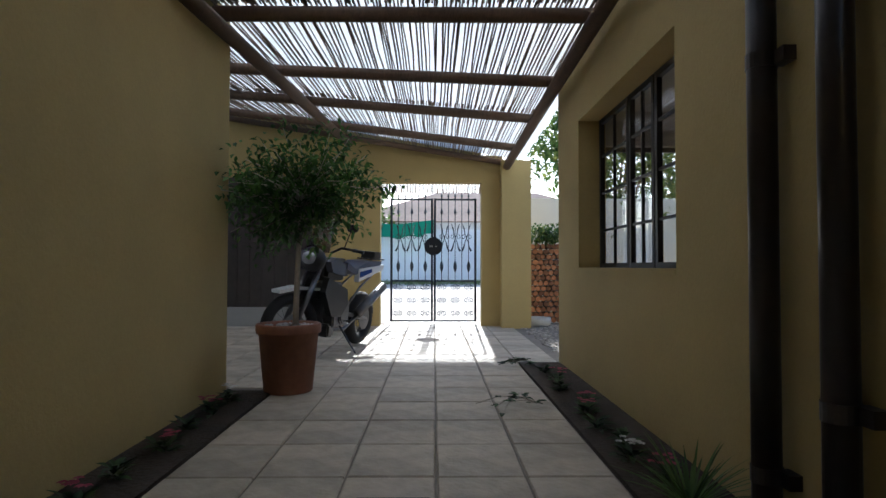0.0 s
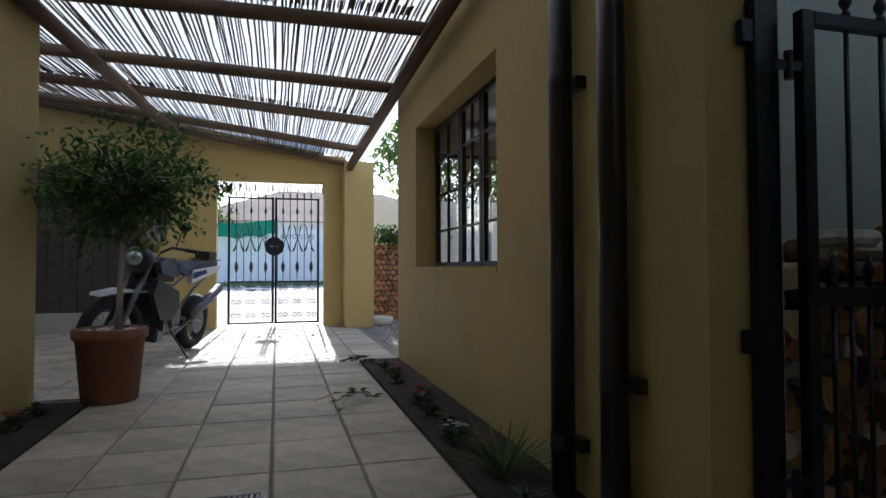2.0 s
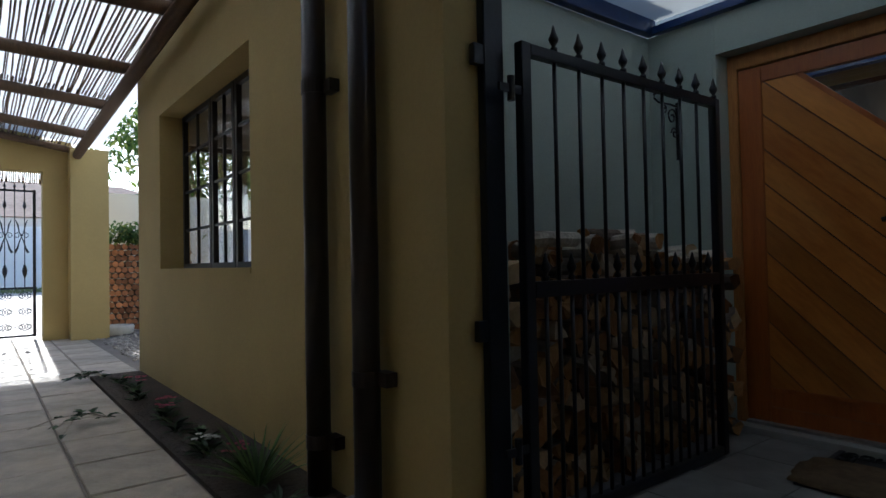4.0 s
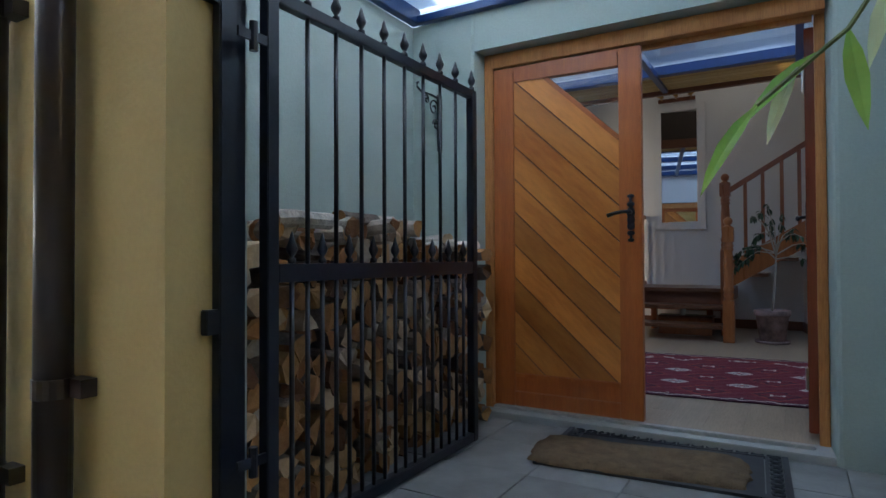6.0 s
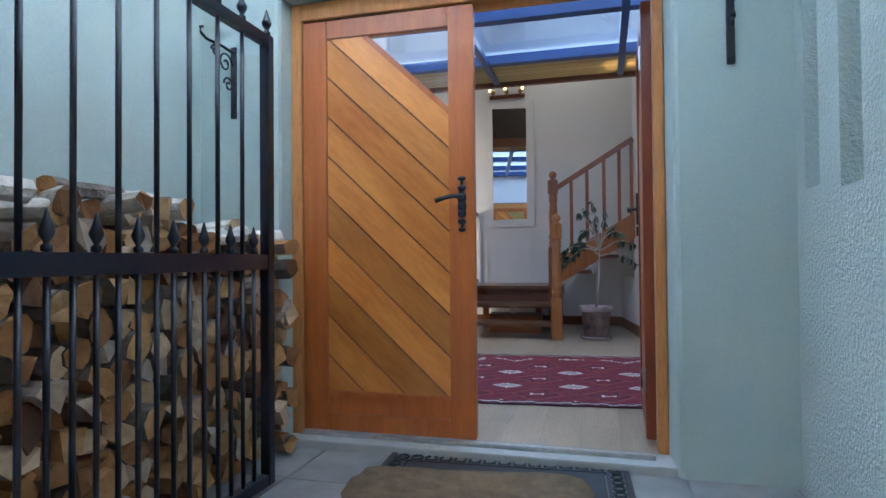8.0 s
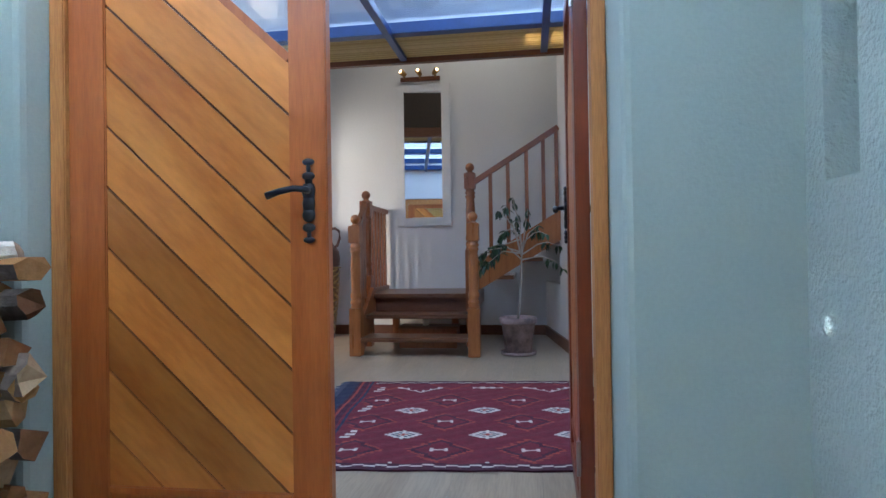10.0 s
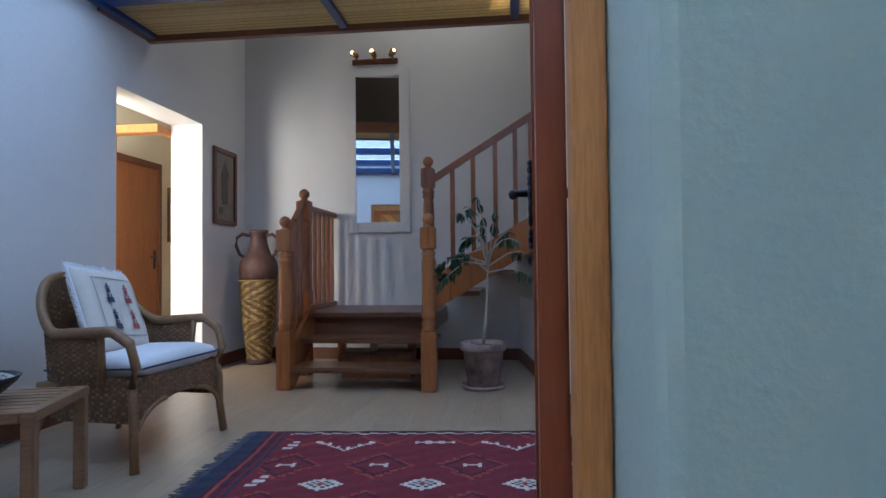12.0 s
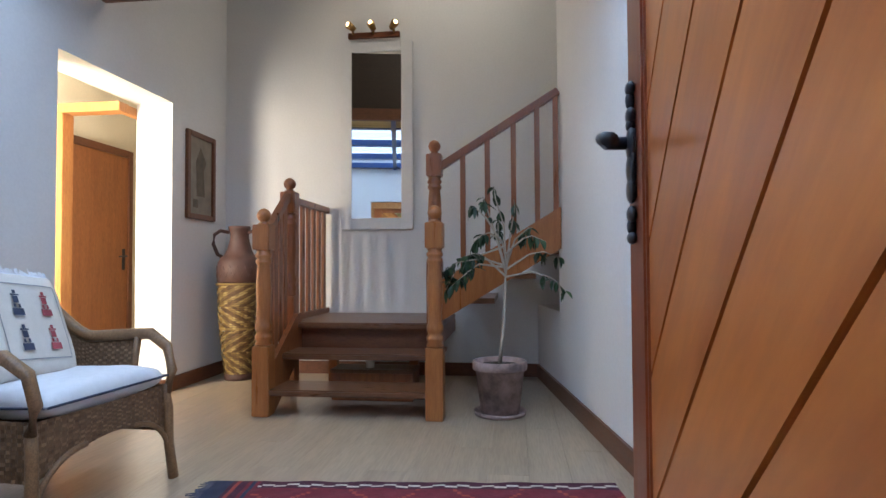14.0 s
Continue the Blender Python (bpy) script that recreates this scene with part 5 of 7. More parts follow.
for k in range(24):          # loose logs on top, some lying along the wall
    x = 2.2 + k * 0.067 + random.uniform(-0.03, 0.03)
    ob = new("log", random.choice(log_meshes) if k % 4 == 1 else pale_meshes[k % 6])
    ob.parent = stack
    ob.matrix_basis = pose(x, 1.82 + random.uniform(-0.06, 0.06), pile_top(x) + random.uniform(-0.025, 0.02), random.uniform(-8, 8), random.uniform(0, 360), random.uniform(-35, 35)) @ Matrix.Diagonal((random.uniform(0.6, 0.9), random.uniform(0.75, 1), random.uniform(0.6, 0.9), 1))
for k, (x, y) in enumerate(((2.42, 1.68), (2.80, 1.72), (3.06, 1.84), (2.60, 1.90))):
    ob = new("log", log_meshes[(5 * k + 1) % 18] if k % 2 else pale_meshes[k])
    ob.parent = stack
    ob.matrix_basis = pose(x, y, pile_top(x) + 0.045, random.uniform(-4, 4), random.uniform(0, 360), 90 + random.uniform(-18, 18)) @ Matrix.Diagonal((0.75, 0.75, 0.75, 1))
for k in range(5):
    ob = new("log", random.choice(log_meshes))
    ob.parent = stack
    ob.matrix_basis = pose(3.84 + random.uniform(-0.02, 0.01), 1.80, PZ + 0.06 + k * 0.2, random.uniform(-4, 4), random.uniform(0, 360), random.uniform(-9, 3))


def scroll_bracket(m):
    """Wrought bracket for a hanging basket: wall bar, arm and scrolls; it sticks out along -x."""
    b = tagged(new("wall_bracket"), "black wrought iron basket bracket on the wall", "bracket", "basket brackets")
    b.matrix_basis = m
    part("wall_bar", boxes((-0.012, 0, -0.016, 0.016, 0, 0.36)), M_IRON, b, bevel=0.003)
    bm = bmesh.new()
    tube(bm, [(-0.006, 0, 0.33), (-0.10, 0, 0.335), (-0.22, 0, 0.33), (-0.26, 0, 0.345), (-0.265, 0, 0.37), (-0.245, 0, 0.378)], 0.007, 6)
    part("arm", bm, M_IRON, b, smooth=True)
    for c, r0, s in (((-0.075, 0.0, 0.26), 0.055, 1), ((-0.155, 0.0, 0.295), 0.03, -1), ((-0.05, 0.0, 0.16), 0.038, -1)):
        bm = bmesh.new()
        pts = []
        for k in range(26):
            a = k * 0.36
            r = r0 * (1 - k / 30)
            pts.append((c[0] + s * r * math.cos(a), 0, c[2] + r * math.sin(a)))
        tube(bm, pts, 0.0055, 5)
        part("scroll", bm, M_IRON, b, smooth=True)
    return b


scroll_bracket(pose(DX, -0.32, 1.642))
scroll_bracket(pose(DX, 1.96, 1.58))

# mats
M_RUBBER = plain("black_rubber", (0.02, 0.022, 0.028), 0.55, 0, 40, 0.3, 0.3)
M_COIR = plain("brown_coir", (0.17, 0.115, 0.062), 1.0, 0, 160, 0.4, 1.0, 0.012)
rm = thing("rubber_mat", "black rubber doormat with a pierced scroll border", "doormat", (3.66, 0.60, PZ), 3)
part("sheet", boxes((-0.29, 0.22, -0.42, 0.42, 0, 0.008)), M_RUBBER, rm)
for b in ((-0.33, -0.30, -0.52, 0.52, 0, 0.013), (0.31, 0.335, -0.52, 0.52, 0, 0.013), (-0.30, 0.31, -0.52, -0.495, 0, 0.013), (-0.30, 0.31, 0.495, 0.52, 0, 0.013), (-0.30, -0.285, -0.44, 0.44, 0, 0.012), (0.215, 0.23, -0.44, 0.44, 0, 0.012), (-0.285, 0.215, -0.44, -0.425, 0, 0.012), (-0.285, 0.215, 0.425, 0.44, 0, 0.012)):
    part("border_bar", boxes(b), M_RUBBER, rm)
bm = bmesh.new()
for k in range(15):
    y = -0.46 + k * 0.0657
    for x in (0.27,):
        tube(bm, [(x + 0.03 * math.cos(a * 0.7), y + 0.026 * math.sin(a * 0.7), 0.007) for a in range(9)], 0.006, 5, True)
for k in range(9):
    x = -0.25 + k * 0.062
    for y in (-0.467, 0.467):
        tube(bm, [(x + 0.026 * math.cos(a * 0.7), y + 0.022 * math.sin(a * 0.7), 0.007) for a in range(9)], 0.006, 5, True)
part("scroll_border", bm, M_RUBBER, rm, "pierced scroll pattern")
bm = bmesh.new()
random.seed(9)
ring = []
N = 44
for k in range(N):
    a = 2 * math.pi * k / N
    c, s_ = math.cos(a), math.sin(a)
    r = 1 / max(abs(c), abs(s_)) ** 0.85
    ring.append(Vector((0.225 * c * r * random.uniform(0.95, 1.03), 0.475 * s_ * r * random.uniform(0.97, 1.02), 0)))
tops = []
for f_, z_ in ((1.0, 0.010), (0.985, 0.024), (0.6, 0.030), (0.2, 0.026)):
    tops.append([bm.verts.new((p.x * f_, p.y * f_, z_ + 0.008 * noise.noise(p * 6 * f_))) for p in ring])
for lo, hi in zip(tops, tops[1:]):
    for i in range(N):
        bm.faces.new((lo[i], lo[(i + 1) % N], hi[(i + 1) % N], hi[i]))
bm.faces.new(tops[-1])
coir = solid("coir_mat", bm, M_COIR, "worn brown coir mat lying on the rubber doormat", "doormat", smooth=True)
coir.matrix_basis = pose(3.55, 0.70, PZ, 0, 0, 6)

# porch roof: dark steel bars and milky sheets
pr = thing("porch_roof", "milky roof sheets on dark blue steel bars", "roof")
tagged(pr, kind="structure")
for b in ((2.03, DX, 2.10, 2.16, 2.402, 2.50), (3.88, 3.94, -0.8, 2.10, 2.402, 2.45), (2.1, 3.88, 0.85, 0.90, 2.43, 2.50), (2.0, 2.06, -0.8, 2.10, 2.42, 2.50)):
    part("bar", boxes(b), M_STEEL, pr, bevel=0.004)
for y0_, y1_, sheet in ((-0.85, 0.874, M_MILKY), (0.876, 2.18, M_CLEARER)):
    part("roof_sheet", boxes((2.0, 3.96, y0_, y1_, 2.502, 2.508)), sheet, pr)

# shoot of a hanging plant over the way to the door
M_LEAFB = islands("variegated_leaf", [(0.0, (0.20, 0.46, 0.05)), (0.5, (0.34, 0.58, 0.10)), (1.0, (0.66, 0.72, 0.50))], 0.35, 14, 0.1, 0.003, 0.5)
vine = thing("hanging_plant", "variegated green leaves of a hanging shoot", "plant", (1.43, 0.085, 0.985))
vine.matrix_basis = vine.matrix_basis @ Matrix.Diagonal((0.62, 0.62, 0.62, 1))
bm = bmesh.new()
tube(bm, [(0.08, -0.30, 3.05), (0.05, -0.28, 0.8), (0.03, -0.24, 0.42), (0, -0.13, 0.24), (-0.02, 0.0, 0.13)], 0.004, 5)
part("stem", bm, plain("green_stem", (0.16, 0.2, 0.06), 0.6), vine)
lv = bmesh.new()
for at, way, L, w in (((-0.02, 0.0, 0.13), (-0.05, 0.62, -0.75), 0.17, 0.034), ((0.0, -0.06, 0.19), (0.1, 0.5, -0.9), 0.13, 0.03), ((0.0, -0.13, 0.24), (-0.1, -0.12, -1.0), 0.16, 0.034), ((0.0, -0.09, 0.21), (0.0, 0.75, -0.5), 0.15, 0.034), ((0.02, -0.2, 0.33), (0.1, 0.35, -0.9), 0.15, 0.032), ((0.02, -0.22, 0.36), (-0.2, -0.3, -0.7), 0.13, 0.03)):
    leaf_mesh(lv, at, way, (-0.8, 0.2, 0.5), L, w, 0.1)
part("foliage", lv, M_LEAFB, vine)
# ---- passage: window, pipes, pergola, yard gate ----
M_WSTEEL = plain("dark_window_steel", (0.03, 0.027, 0.025), 0.45, 0, 40, 0.2, 0.1)
win = thing("window_1", "dark steel cottage window with small panes", "window")
tagged(win, kind="structure")
wx = 1.985
for i, (a, b, cols) in enumerate(((4.88, 5.70, 2), (4.32, 4.86, 2), (3.49, 4.30, 2))):
    cas = part("casement", boxes((wx - 0.02, wx + 0.02, a, a + 0.045, WZ0, WZ1), (wx - 0.02, wx + 0.02, b - 0.045, b, WZ0, WZ1), (wx - 0.019, wx + 0.019, a + 0.045, b - 0.045, WZ0, WZ0 + 0.045), (wx - 0.019, wx + 0.019, a + 0.045, b - 0.045, WZ1 - 0.045, WZ1)), M_WSTEEL, win)
    for k in range(1, cols):
        y = a + (b - a) * k / cols
        part("glazing_bar", boxes((wx - 0.012, wx + 0.012, y - 0.01, y + 0.01, WZ0 + 0.045, WZ1 - 0.045)), M_WSTEEL, cas)
    for k in range(1, 4):
        z = WZ0 + (WZ1 - WZ0) * k / 4
        part("glazing_bar", boxes((wx - 0.011, wx + 0.011, a + 0.045, b - 0.045, z - 0.01, z + 0.01)), M_WSTEEL, cas)
    for c in range(cols):
        for r in range(4):
            y0_, y1_ = a + (b - a) * c / cols, a + (b - a) * (c + 1) / cols
            z0_, z1_ = WZ0 + (WZ1 - WZ0) * r / 4, WZ0 + (WZ1 - WZ0) * (r + 1) / 4
            random.seed(i * 50 + c * 7 + r)
            g = part("pane", boxes((-0.002, 0.002, -(y1_ - y0_) / 2, (y1_ - y0_) / 2, -(z1_ - z0_) / 2, (z1_ - z0_) / 2)), M_GLASS, cas)
            g.matrix_basis = pose(wx, (y0_ + y1_) / 2, (z0_ + z1_) / 2, 0, random.uniform(-0.3, 0.3), random.uniform(-0.35, 0.35))
            g.visible_shadow = False
part("window_sill", boxes((1.765, 1.965, WY0, WY1, WZ0 - 0.03, WZ0 + 0.004)), M_YELLOW, win, "yellow plaster sill")

M_PIPE = plain("brown_gutter_paint", (0.03, 0.022, 0.02), 0.3, 0, 30, 0.2, 0.05)
for y, lugs in ((2.45, (0.18,)), (2.02, (0.52,))):
    pipe = thing("downpipe", "glossy dark brown downpipe on the yellow wall", "downpipe", (1.70, y, F), 0, "downpipes")
    bm = bmesh.new()
    bar(bm, (0, 0, 0), (0, 0, 3.4), 0.055, 20)
    part("pipe", bm, M_PIPE, pipe, smooth=True)
    for z in (lugs[0] - F, lugs[0] - F + 1.6):
        bm = bmesh.new()
        bar(bm, (0, 0, z - 0.03), (0, 0, z + 0.03), 0.059, 20)
        box(bm, 0.02, 0.07, -0.115, -0.03, z - 0.028, z + 0.028)
        part("clamp", bm, M_PIPE, pipe)

# pergola: round poles and a roof of laths
def xl(y):
    return -1.32 + 0.035 * (y - 3)


def zl(y):
    return 2.76 + 0.045 * (y - 3)


def zr(y):
    return 2.93 - 0.035 * (y - 3)


pergola = thing("pergola", "pergola of weathered round poles over the passage", "pergola")
bm = bmesh.new()
bar(bm, (1.66, 1.9, zr(1.9)), (1.66, 10.5, zr(10.5)), 0.065, 12)
part("side_pole", bm, M_POLE, pergola, smooth=True)
bm = bmesh.new()
bar(bm, (xl(1), 1.0, zl(1)), (xl(10.5), 10.5, zl(10.5)), 0.065, 12)
part("side_pole", bm, M_POLE, pergola, smooth=True)


def roof_z(x, y):
    k = (x - xl(y)) / (1.66 - xl(y))
    return zl(y) + (zr(y) - zl(y)) * k


for y in (1.0, 2.9, 4.78, 6.32, 7.70, 9.3, 10.45):
    bm = bmesh.new()
    bar(bm, (-4.9 if y > 5.2 else -1.33, y, roof_z(-4.9 if y > 5.2 else -1.33, y) + 0.1), (1.76, y + 0.05, roof_z(1.76, y) + 0.1), 0.06 if y < 10 else 0.05, 12)
    part("cross_pole", bm, M_POLE, pergola, smooth=True)

M_LATH = islands("roof_laths", [(0.0, (0.12, 0.075, 0.045)), (0.5, (0.22, 0.15, 0.10)), (1.0, (0.32, 0.24, 0.17))], 0.8, 30, 0.4)
M_LATH1 = plain("roof_lath", (0.21, 0.145, 0.095), 0.8, 0, 30, 0.3, 0.4, 0.004, False, 0.35)


def lath(bm, x, y0, y1, rng):
    r = rng.uniform(0.006, 0.0115)
    pts = []
    n = 5
    a, b = rng.uniform(-0.014, 0.014), rng.uniform(-0.014, 0.014)
    for k in range(n + 1):
        y = y0 + (y1 - y0) * k / n
        xx = x + a + (b - a) * k / n + rng.uniform(-0.008, 0.008)
        pts.append((xx, y, roof_z(xx, y) + 0.175 + rng.uniform(-0.008, 0.008)))
    tube(bm, pts, [r * rng.uniform(0.85, 1.1) for _ in pts], 5)


rng = random.Random(17)
lath_roof = thing("lath_roof", "roof of thin wooden laths with gaps between them", "roof")
rest = bmesh.new()
count = 0
for y0_, y1_ in ((-3.0, 1.9), (1.7, 4.75), (4.6, 7.75), (7.6, 10.65)):
    x = -1.42 if y0_ < 4 else -4.9
    while x < 1.76:
        far = x < -1.3 or y0_ < 1
        if far or count >= 280:
            lath(rest, x, y0_, y1_, rng)
        else:
            bm = bmesh.new()
            lath(bm, x, y0_, y1_, rng)
            part("lath", bm, M_LATH1, lath_roof)
            count += 1
        x += rng.choice((0.013, 0.016, 0.019, 0.022, 0.027)) * (0.95 if y0_ < 1 else 1.85)
tagged(part("lath_rest", rest, M_LATH, lath_roof, "laths over the carport"), kind="stuff")

# unseen milky sheets added on the laths: diffuse the sun, dim the near end
for x0_, x1_, y0_, y1_, sheet in ((-1.42, 1.80, -3.0, 1.9, M_MILKY), (-1.42, 1.80, 1.9, 4.7, M_DIFFUSER), (-4.95, 1.80, 4.7, 6.6, M_DIFFUSER), (-4.95, 1.98, 6.6, 10.6, M_DIFFUSER)):
    bm = bmesh.new()
    n = 8
    for dz in (0.225, 0.229):
        g = [[bm.verts.new((x0_ + (x1_ - x0_) * i / n, y0_ + (y1_ - y0_) * j / n, roof_z(x0_ + (x1_ - x0_) * i / n, y0_ + (y1_ - y0_) * j / n) + dz)) for j in range(n + 1)] for i in range(n + 1)]
        for i in range(n):
            for j in range(n):
                bm.faces.new((g[i][j], g[i + 1][j], g[i + 1][j + 1], g[i][j + 1]))
    part("cover_sheet", bm, sheet, lath_roof, "unseen milky sheet added to diffuse the sun")

# yard gate of wrought iron, two leaves
def curl(bm, cx, cz, r, s, turns=1.3, y=0.0, rad=0.006, flip=1):
    pts = []
    for k in range(16):
        a = k / 15 * turns * 2 * math.pi
        rr = r * (1 - 0.75 * k / 15)
        pts.append((cx + s * (r - rr * math.cos(a)), y, cz + flip * rr * math.sin(a)))
    tube(bm, pts, rad, 5)


yg = thing("yard_gate", "closed black wrought iron double gate with scrolls", "gate", (0.41, 11.0, 0.0))
for s in (-1, 1):
    for nm, b in (("stile", (0.006, 0.046, -0.018, 0.018, -0.03, 2.20)), ("stile", (0.74, 0.78, -0.018, 0.018, -0.03, 2.20)), ("top_rail", (0.046, 0.74, -0.012, 0.012, 2.165, 2.195)), ("middle_rail", (0.046, 0.74, -0.012, 0.012, 0.69, 0.72)), ("bottom_rail", (0.046, 0.74, -0.012, 0.012, -0.03, 0.0))):
        b = b if s > 0 else (-b[1], -b[0], *b[2:])
        part(nm, boxes(b), M_IRON, yg)
    for k in range(1, 6):
        x = s * (0.026 + 0.734 * k / 6)
        bm = bmesh.new()
        bar(bm, (x, 0, 0.72), (x, 0, 2.165), 0.008, 6)
        part("bar", bm, M_IRON, yg)
        bm = bmesh.new()
        spear(bm, x, 0, 2.195, 1.1)
        part("spear", bm, M_IRON, yg)
        if k % 2 == 1:
            bm = bmesh.new()
            turned(bm, [(0.008, 0.86), (0.03, 0.93), (0.034, 0.965), (0.03, 1.0), (0.008, 1.07)], 8, (x, 0, 0))
            part("basket_twist", bm, M_IRON, yg)
            bm = bmesh.new()
            turned(bm, [(0.008, 1.90), (0.026, 1.95), (0.008, 2.03)], 8, (x, 0, 0))
            part("basket_twist", bm, M_IRON, yg)
    for cx in (0.20, 0.40, 0.60):
        bm = bmesh.new()
        for d in (-1, 1):
            tube(bm, [(s * cx, 0, 1.48), (s * cx + d * 0.03, 0, 1.56), (s * cx + d * 0.045, 0, 1.66), (s * cx + d * 0.075, 0, 1.74)], [0.007, 0.008, 0.012, 0.004], 5)
            tube(bm, [(s * cx, 0, 1.48), (s * cx + d * 0.03, 0, 1.40), (s * cx + d * 0.05, 0, 1.31), (s * cx + d * 0.085, 0, 1.24)], [0.007, 0.008, 0.014, 0.018], 5)
            curl(bm, s * cx, 1.50, 0.05, d, 1.2)
        part("tulip_scroll", bm, M_IRON, yg, "wrought tulip and scroll")
    for r in range(3):
        for c in range(3):
            cx, cz = s * (0.15 + 0.245 * c), 0.12 + 0.235 * r
            bm = bmesh.new()
            for d in (-1, 1):
                for f in (-1, 1):
                    curl(bm, cx, cz, 0.045, d, 1.2, 0, 0.0055, f)
            tube(bm, [(cx - 0.12, 0, cz), (cx, 0, cz + 0.06), (cx + 0.12, 0, cz), (cx, 0, cz - 0.06)], 0.0045, 4, True)
            part("scroll_panel", bm, M_IRON, yg, "small wrought scrolls")
bm = bmesh.new()
bar(bm, (0, -0.03, 1.33), (0, -0.02, 1.33), 0.165, 32)
part("lock_plate", bm, M_IRON, yg, "round black lock plate")
bm = boxes((-0.07, -0.012, -0.036, -0.031, 1.315, 1.345), (0.03, 0.06, -0.036, -0.031, 1.32, 1.34))
part("lock_case", bm, plain("dull_metal", (0.3, 0.3, 0.3), 0.4, 1.0), yg)
# laths over the street side of the opening
bm = bmesh.new()
x = -0.52
while x < 1.25:
    bar(bm, (x, 10.87, 2.46), (x + rng.uniform(-0.01, 0.01), 10.88, 2.27 + rng.uniform(0, 0.02)), 0.009, 5)
    x += 0.026
tagged(solid("lath_fringe", bm, M_LATH, "fringe of short laths hung above the yard gate", "roof"), kind="stuff")
# added opening to the yard, so the passage window's panes look bright
win2 = thing("window_2", "added far window that brightens the view through the passage panes", "window")
tagged(win2, kind="structure")
for b in ((2.15, 2.20, 6.5, 6.55, 0.35, 2.25), (3.45, 3.5, 6.5, 6.55, 0.35, 2.25), (2.80, 2.85, 6.5, 6.55, 0.40, 2.20), (2.20, 3.45, 6.5, 6.55, 0.35, 0.40), (2.20, 3.45, 6.5, 6.55, 2.20, 2.25)):
    part("window_frame", boxes(b), M_WSTEEL, win2)
for x0_, x1_ in ((2.20, 2.80), (2.85, 3.45)):
    part("pane", boxes((x0_, x1_, 6.523, 6.527, 0.40, 2.20)), M_GLASS, win2).visible_shadow = False
# ---- beds, potted tree, motorcycle, carport, street beyond ----
solid("flower_bed", boxes((1.335, W0, 1.58, 6.6, -0.12, F + 0.015)), M_SOIL, "narrow bed of dark soil along the wall", "flower bed", "structure")
solid("flower_bed", boxes((-1.30, -0.915, 0.5, 5.15, -0.12, F + 0.015)), M_SOIL, "narrow bed of dark soil along the wall", "flower bed", "structure")
M_GREEN = islands("bedding_leaves", [(0.0, (0.015, 0.035, 0.012)), (0.6, (0.03, 0.07, 0.02)), (1.0, (0.07, 0.13, 0.035))], 0.5, 30, 0.1, 0.003, 0.25)


def petals(name, color):
    return islands(name, [(0, tuple(c * 0.7 for c in color)), (1, color)], 0.6, 30, 0.1, 0.003, 0.2)


M_PINK, M_WHITEF = petals("pink_petals", (0.50, 0.07, 0.13)), petals("white_petals", (0.75, 0.75, 0.72))


def bedding(x, y, seed, flower, size=0.14):
    rg = random.Random(seed)
    pl = thing("bedding_plant", "low bedding plant with %s flowers in the soil" % ("white" if flower is M_WHITEF else "pink") if flower else "low green bedding plant in the soil", "plant", (x, y, F + 0.012), 0, "bedding plants")
    lv = bmesh.new()
    for k in range(34):
        a = rg.uniform(0, 6.28)
        r = rg.uniform(0.0, size * 0.7)
        leaf_mesh(lv, (r * math.cos(a) * 0.5, r * math.sin(a) * 0.5, rg.uniform(0.0, 0.06)), (math.cos(a), math.sin(a), rg.uniform(0.1, 1.2)), (0, 0, 1), rg.uniform(0.05, 0.09), rg.uniform(0.025, 0.045))
    tagged(part("foliage", lv, M_GREEN, pl), kind="stuff")
    if flower:
        fl = bmesh.new()
        for k in range(9):
            a, r = rg.uniform(0, 6.28), rg.uniform(0, size * 0.6)
            c = Vector((r * math.cos(a), r * math.sin(a), 0.09 + rg.uniform(0, 0.035)))
            for q in range(5):
                b = q * 1.257
                leaf_mesh(fl, c, (math.cos(b), math.sin(b), 0.35), (0, 0, 1), 0.024, 0.022)
        tagged(part("blossom", fl, flower, pl), kind="stuff")
    return pl


rb = random.Random(8)
for i, (y, f) in enumerate(((2.35, None), (3.02, M_PINK), (3.32, M_WHITEF), (3.62, None), (3.95, None), (4.3, M_PINK), (4.55, M_PINK), (5.1, None), (5.5, M_PINK), (5.9, None))):
    bedding(1.50 + rb.uniform(-0.05, 0.05), y, i, f)
for i, (y, f) in enumerate(((2.2, None), (2.7, M_PINK), (3.1, None), (3.5, M_PINK), (3.95, None), (4.35, M_PINK), (4.75, M_WHITEF))):
    bedding(-1.10 + rb.uniform(-0.05, 0.05), y, 40 + i, f)
# grass tuft, creeping shoots
tuft = thing("grass_tuft", "bright green tuft of strap leaves by the wall", "plant", (1.52, 2.72, F + 0.012))
lv = bmesh.new()
rg = random.Random(2)
for k in range(60):
    a = rg.uniform(0, 6.28)
    leaf_mesh(lv, (0.02 * math.cos(a), 0.02 * math.sin(a), 0), (math.cos(a), math.sin(a), rg.uniform(0.5, 2.5)), (0, 0, 1), rg.uniform(0.20, 0.36), 0.014)
tagged(part("foliage", lv, islands("grass_blades", [(0, (0.04, 0.09, 0.02)), (1, (0.14, 0.24, 0.06))], 0.45, 30, 0.1, 0.003, 0.3), tuft), kind="stuff")


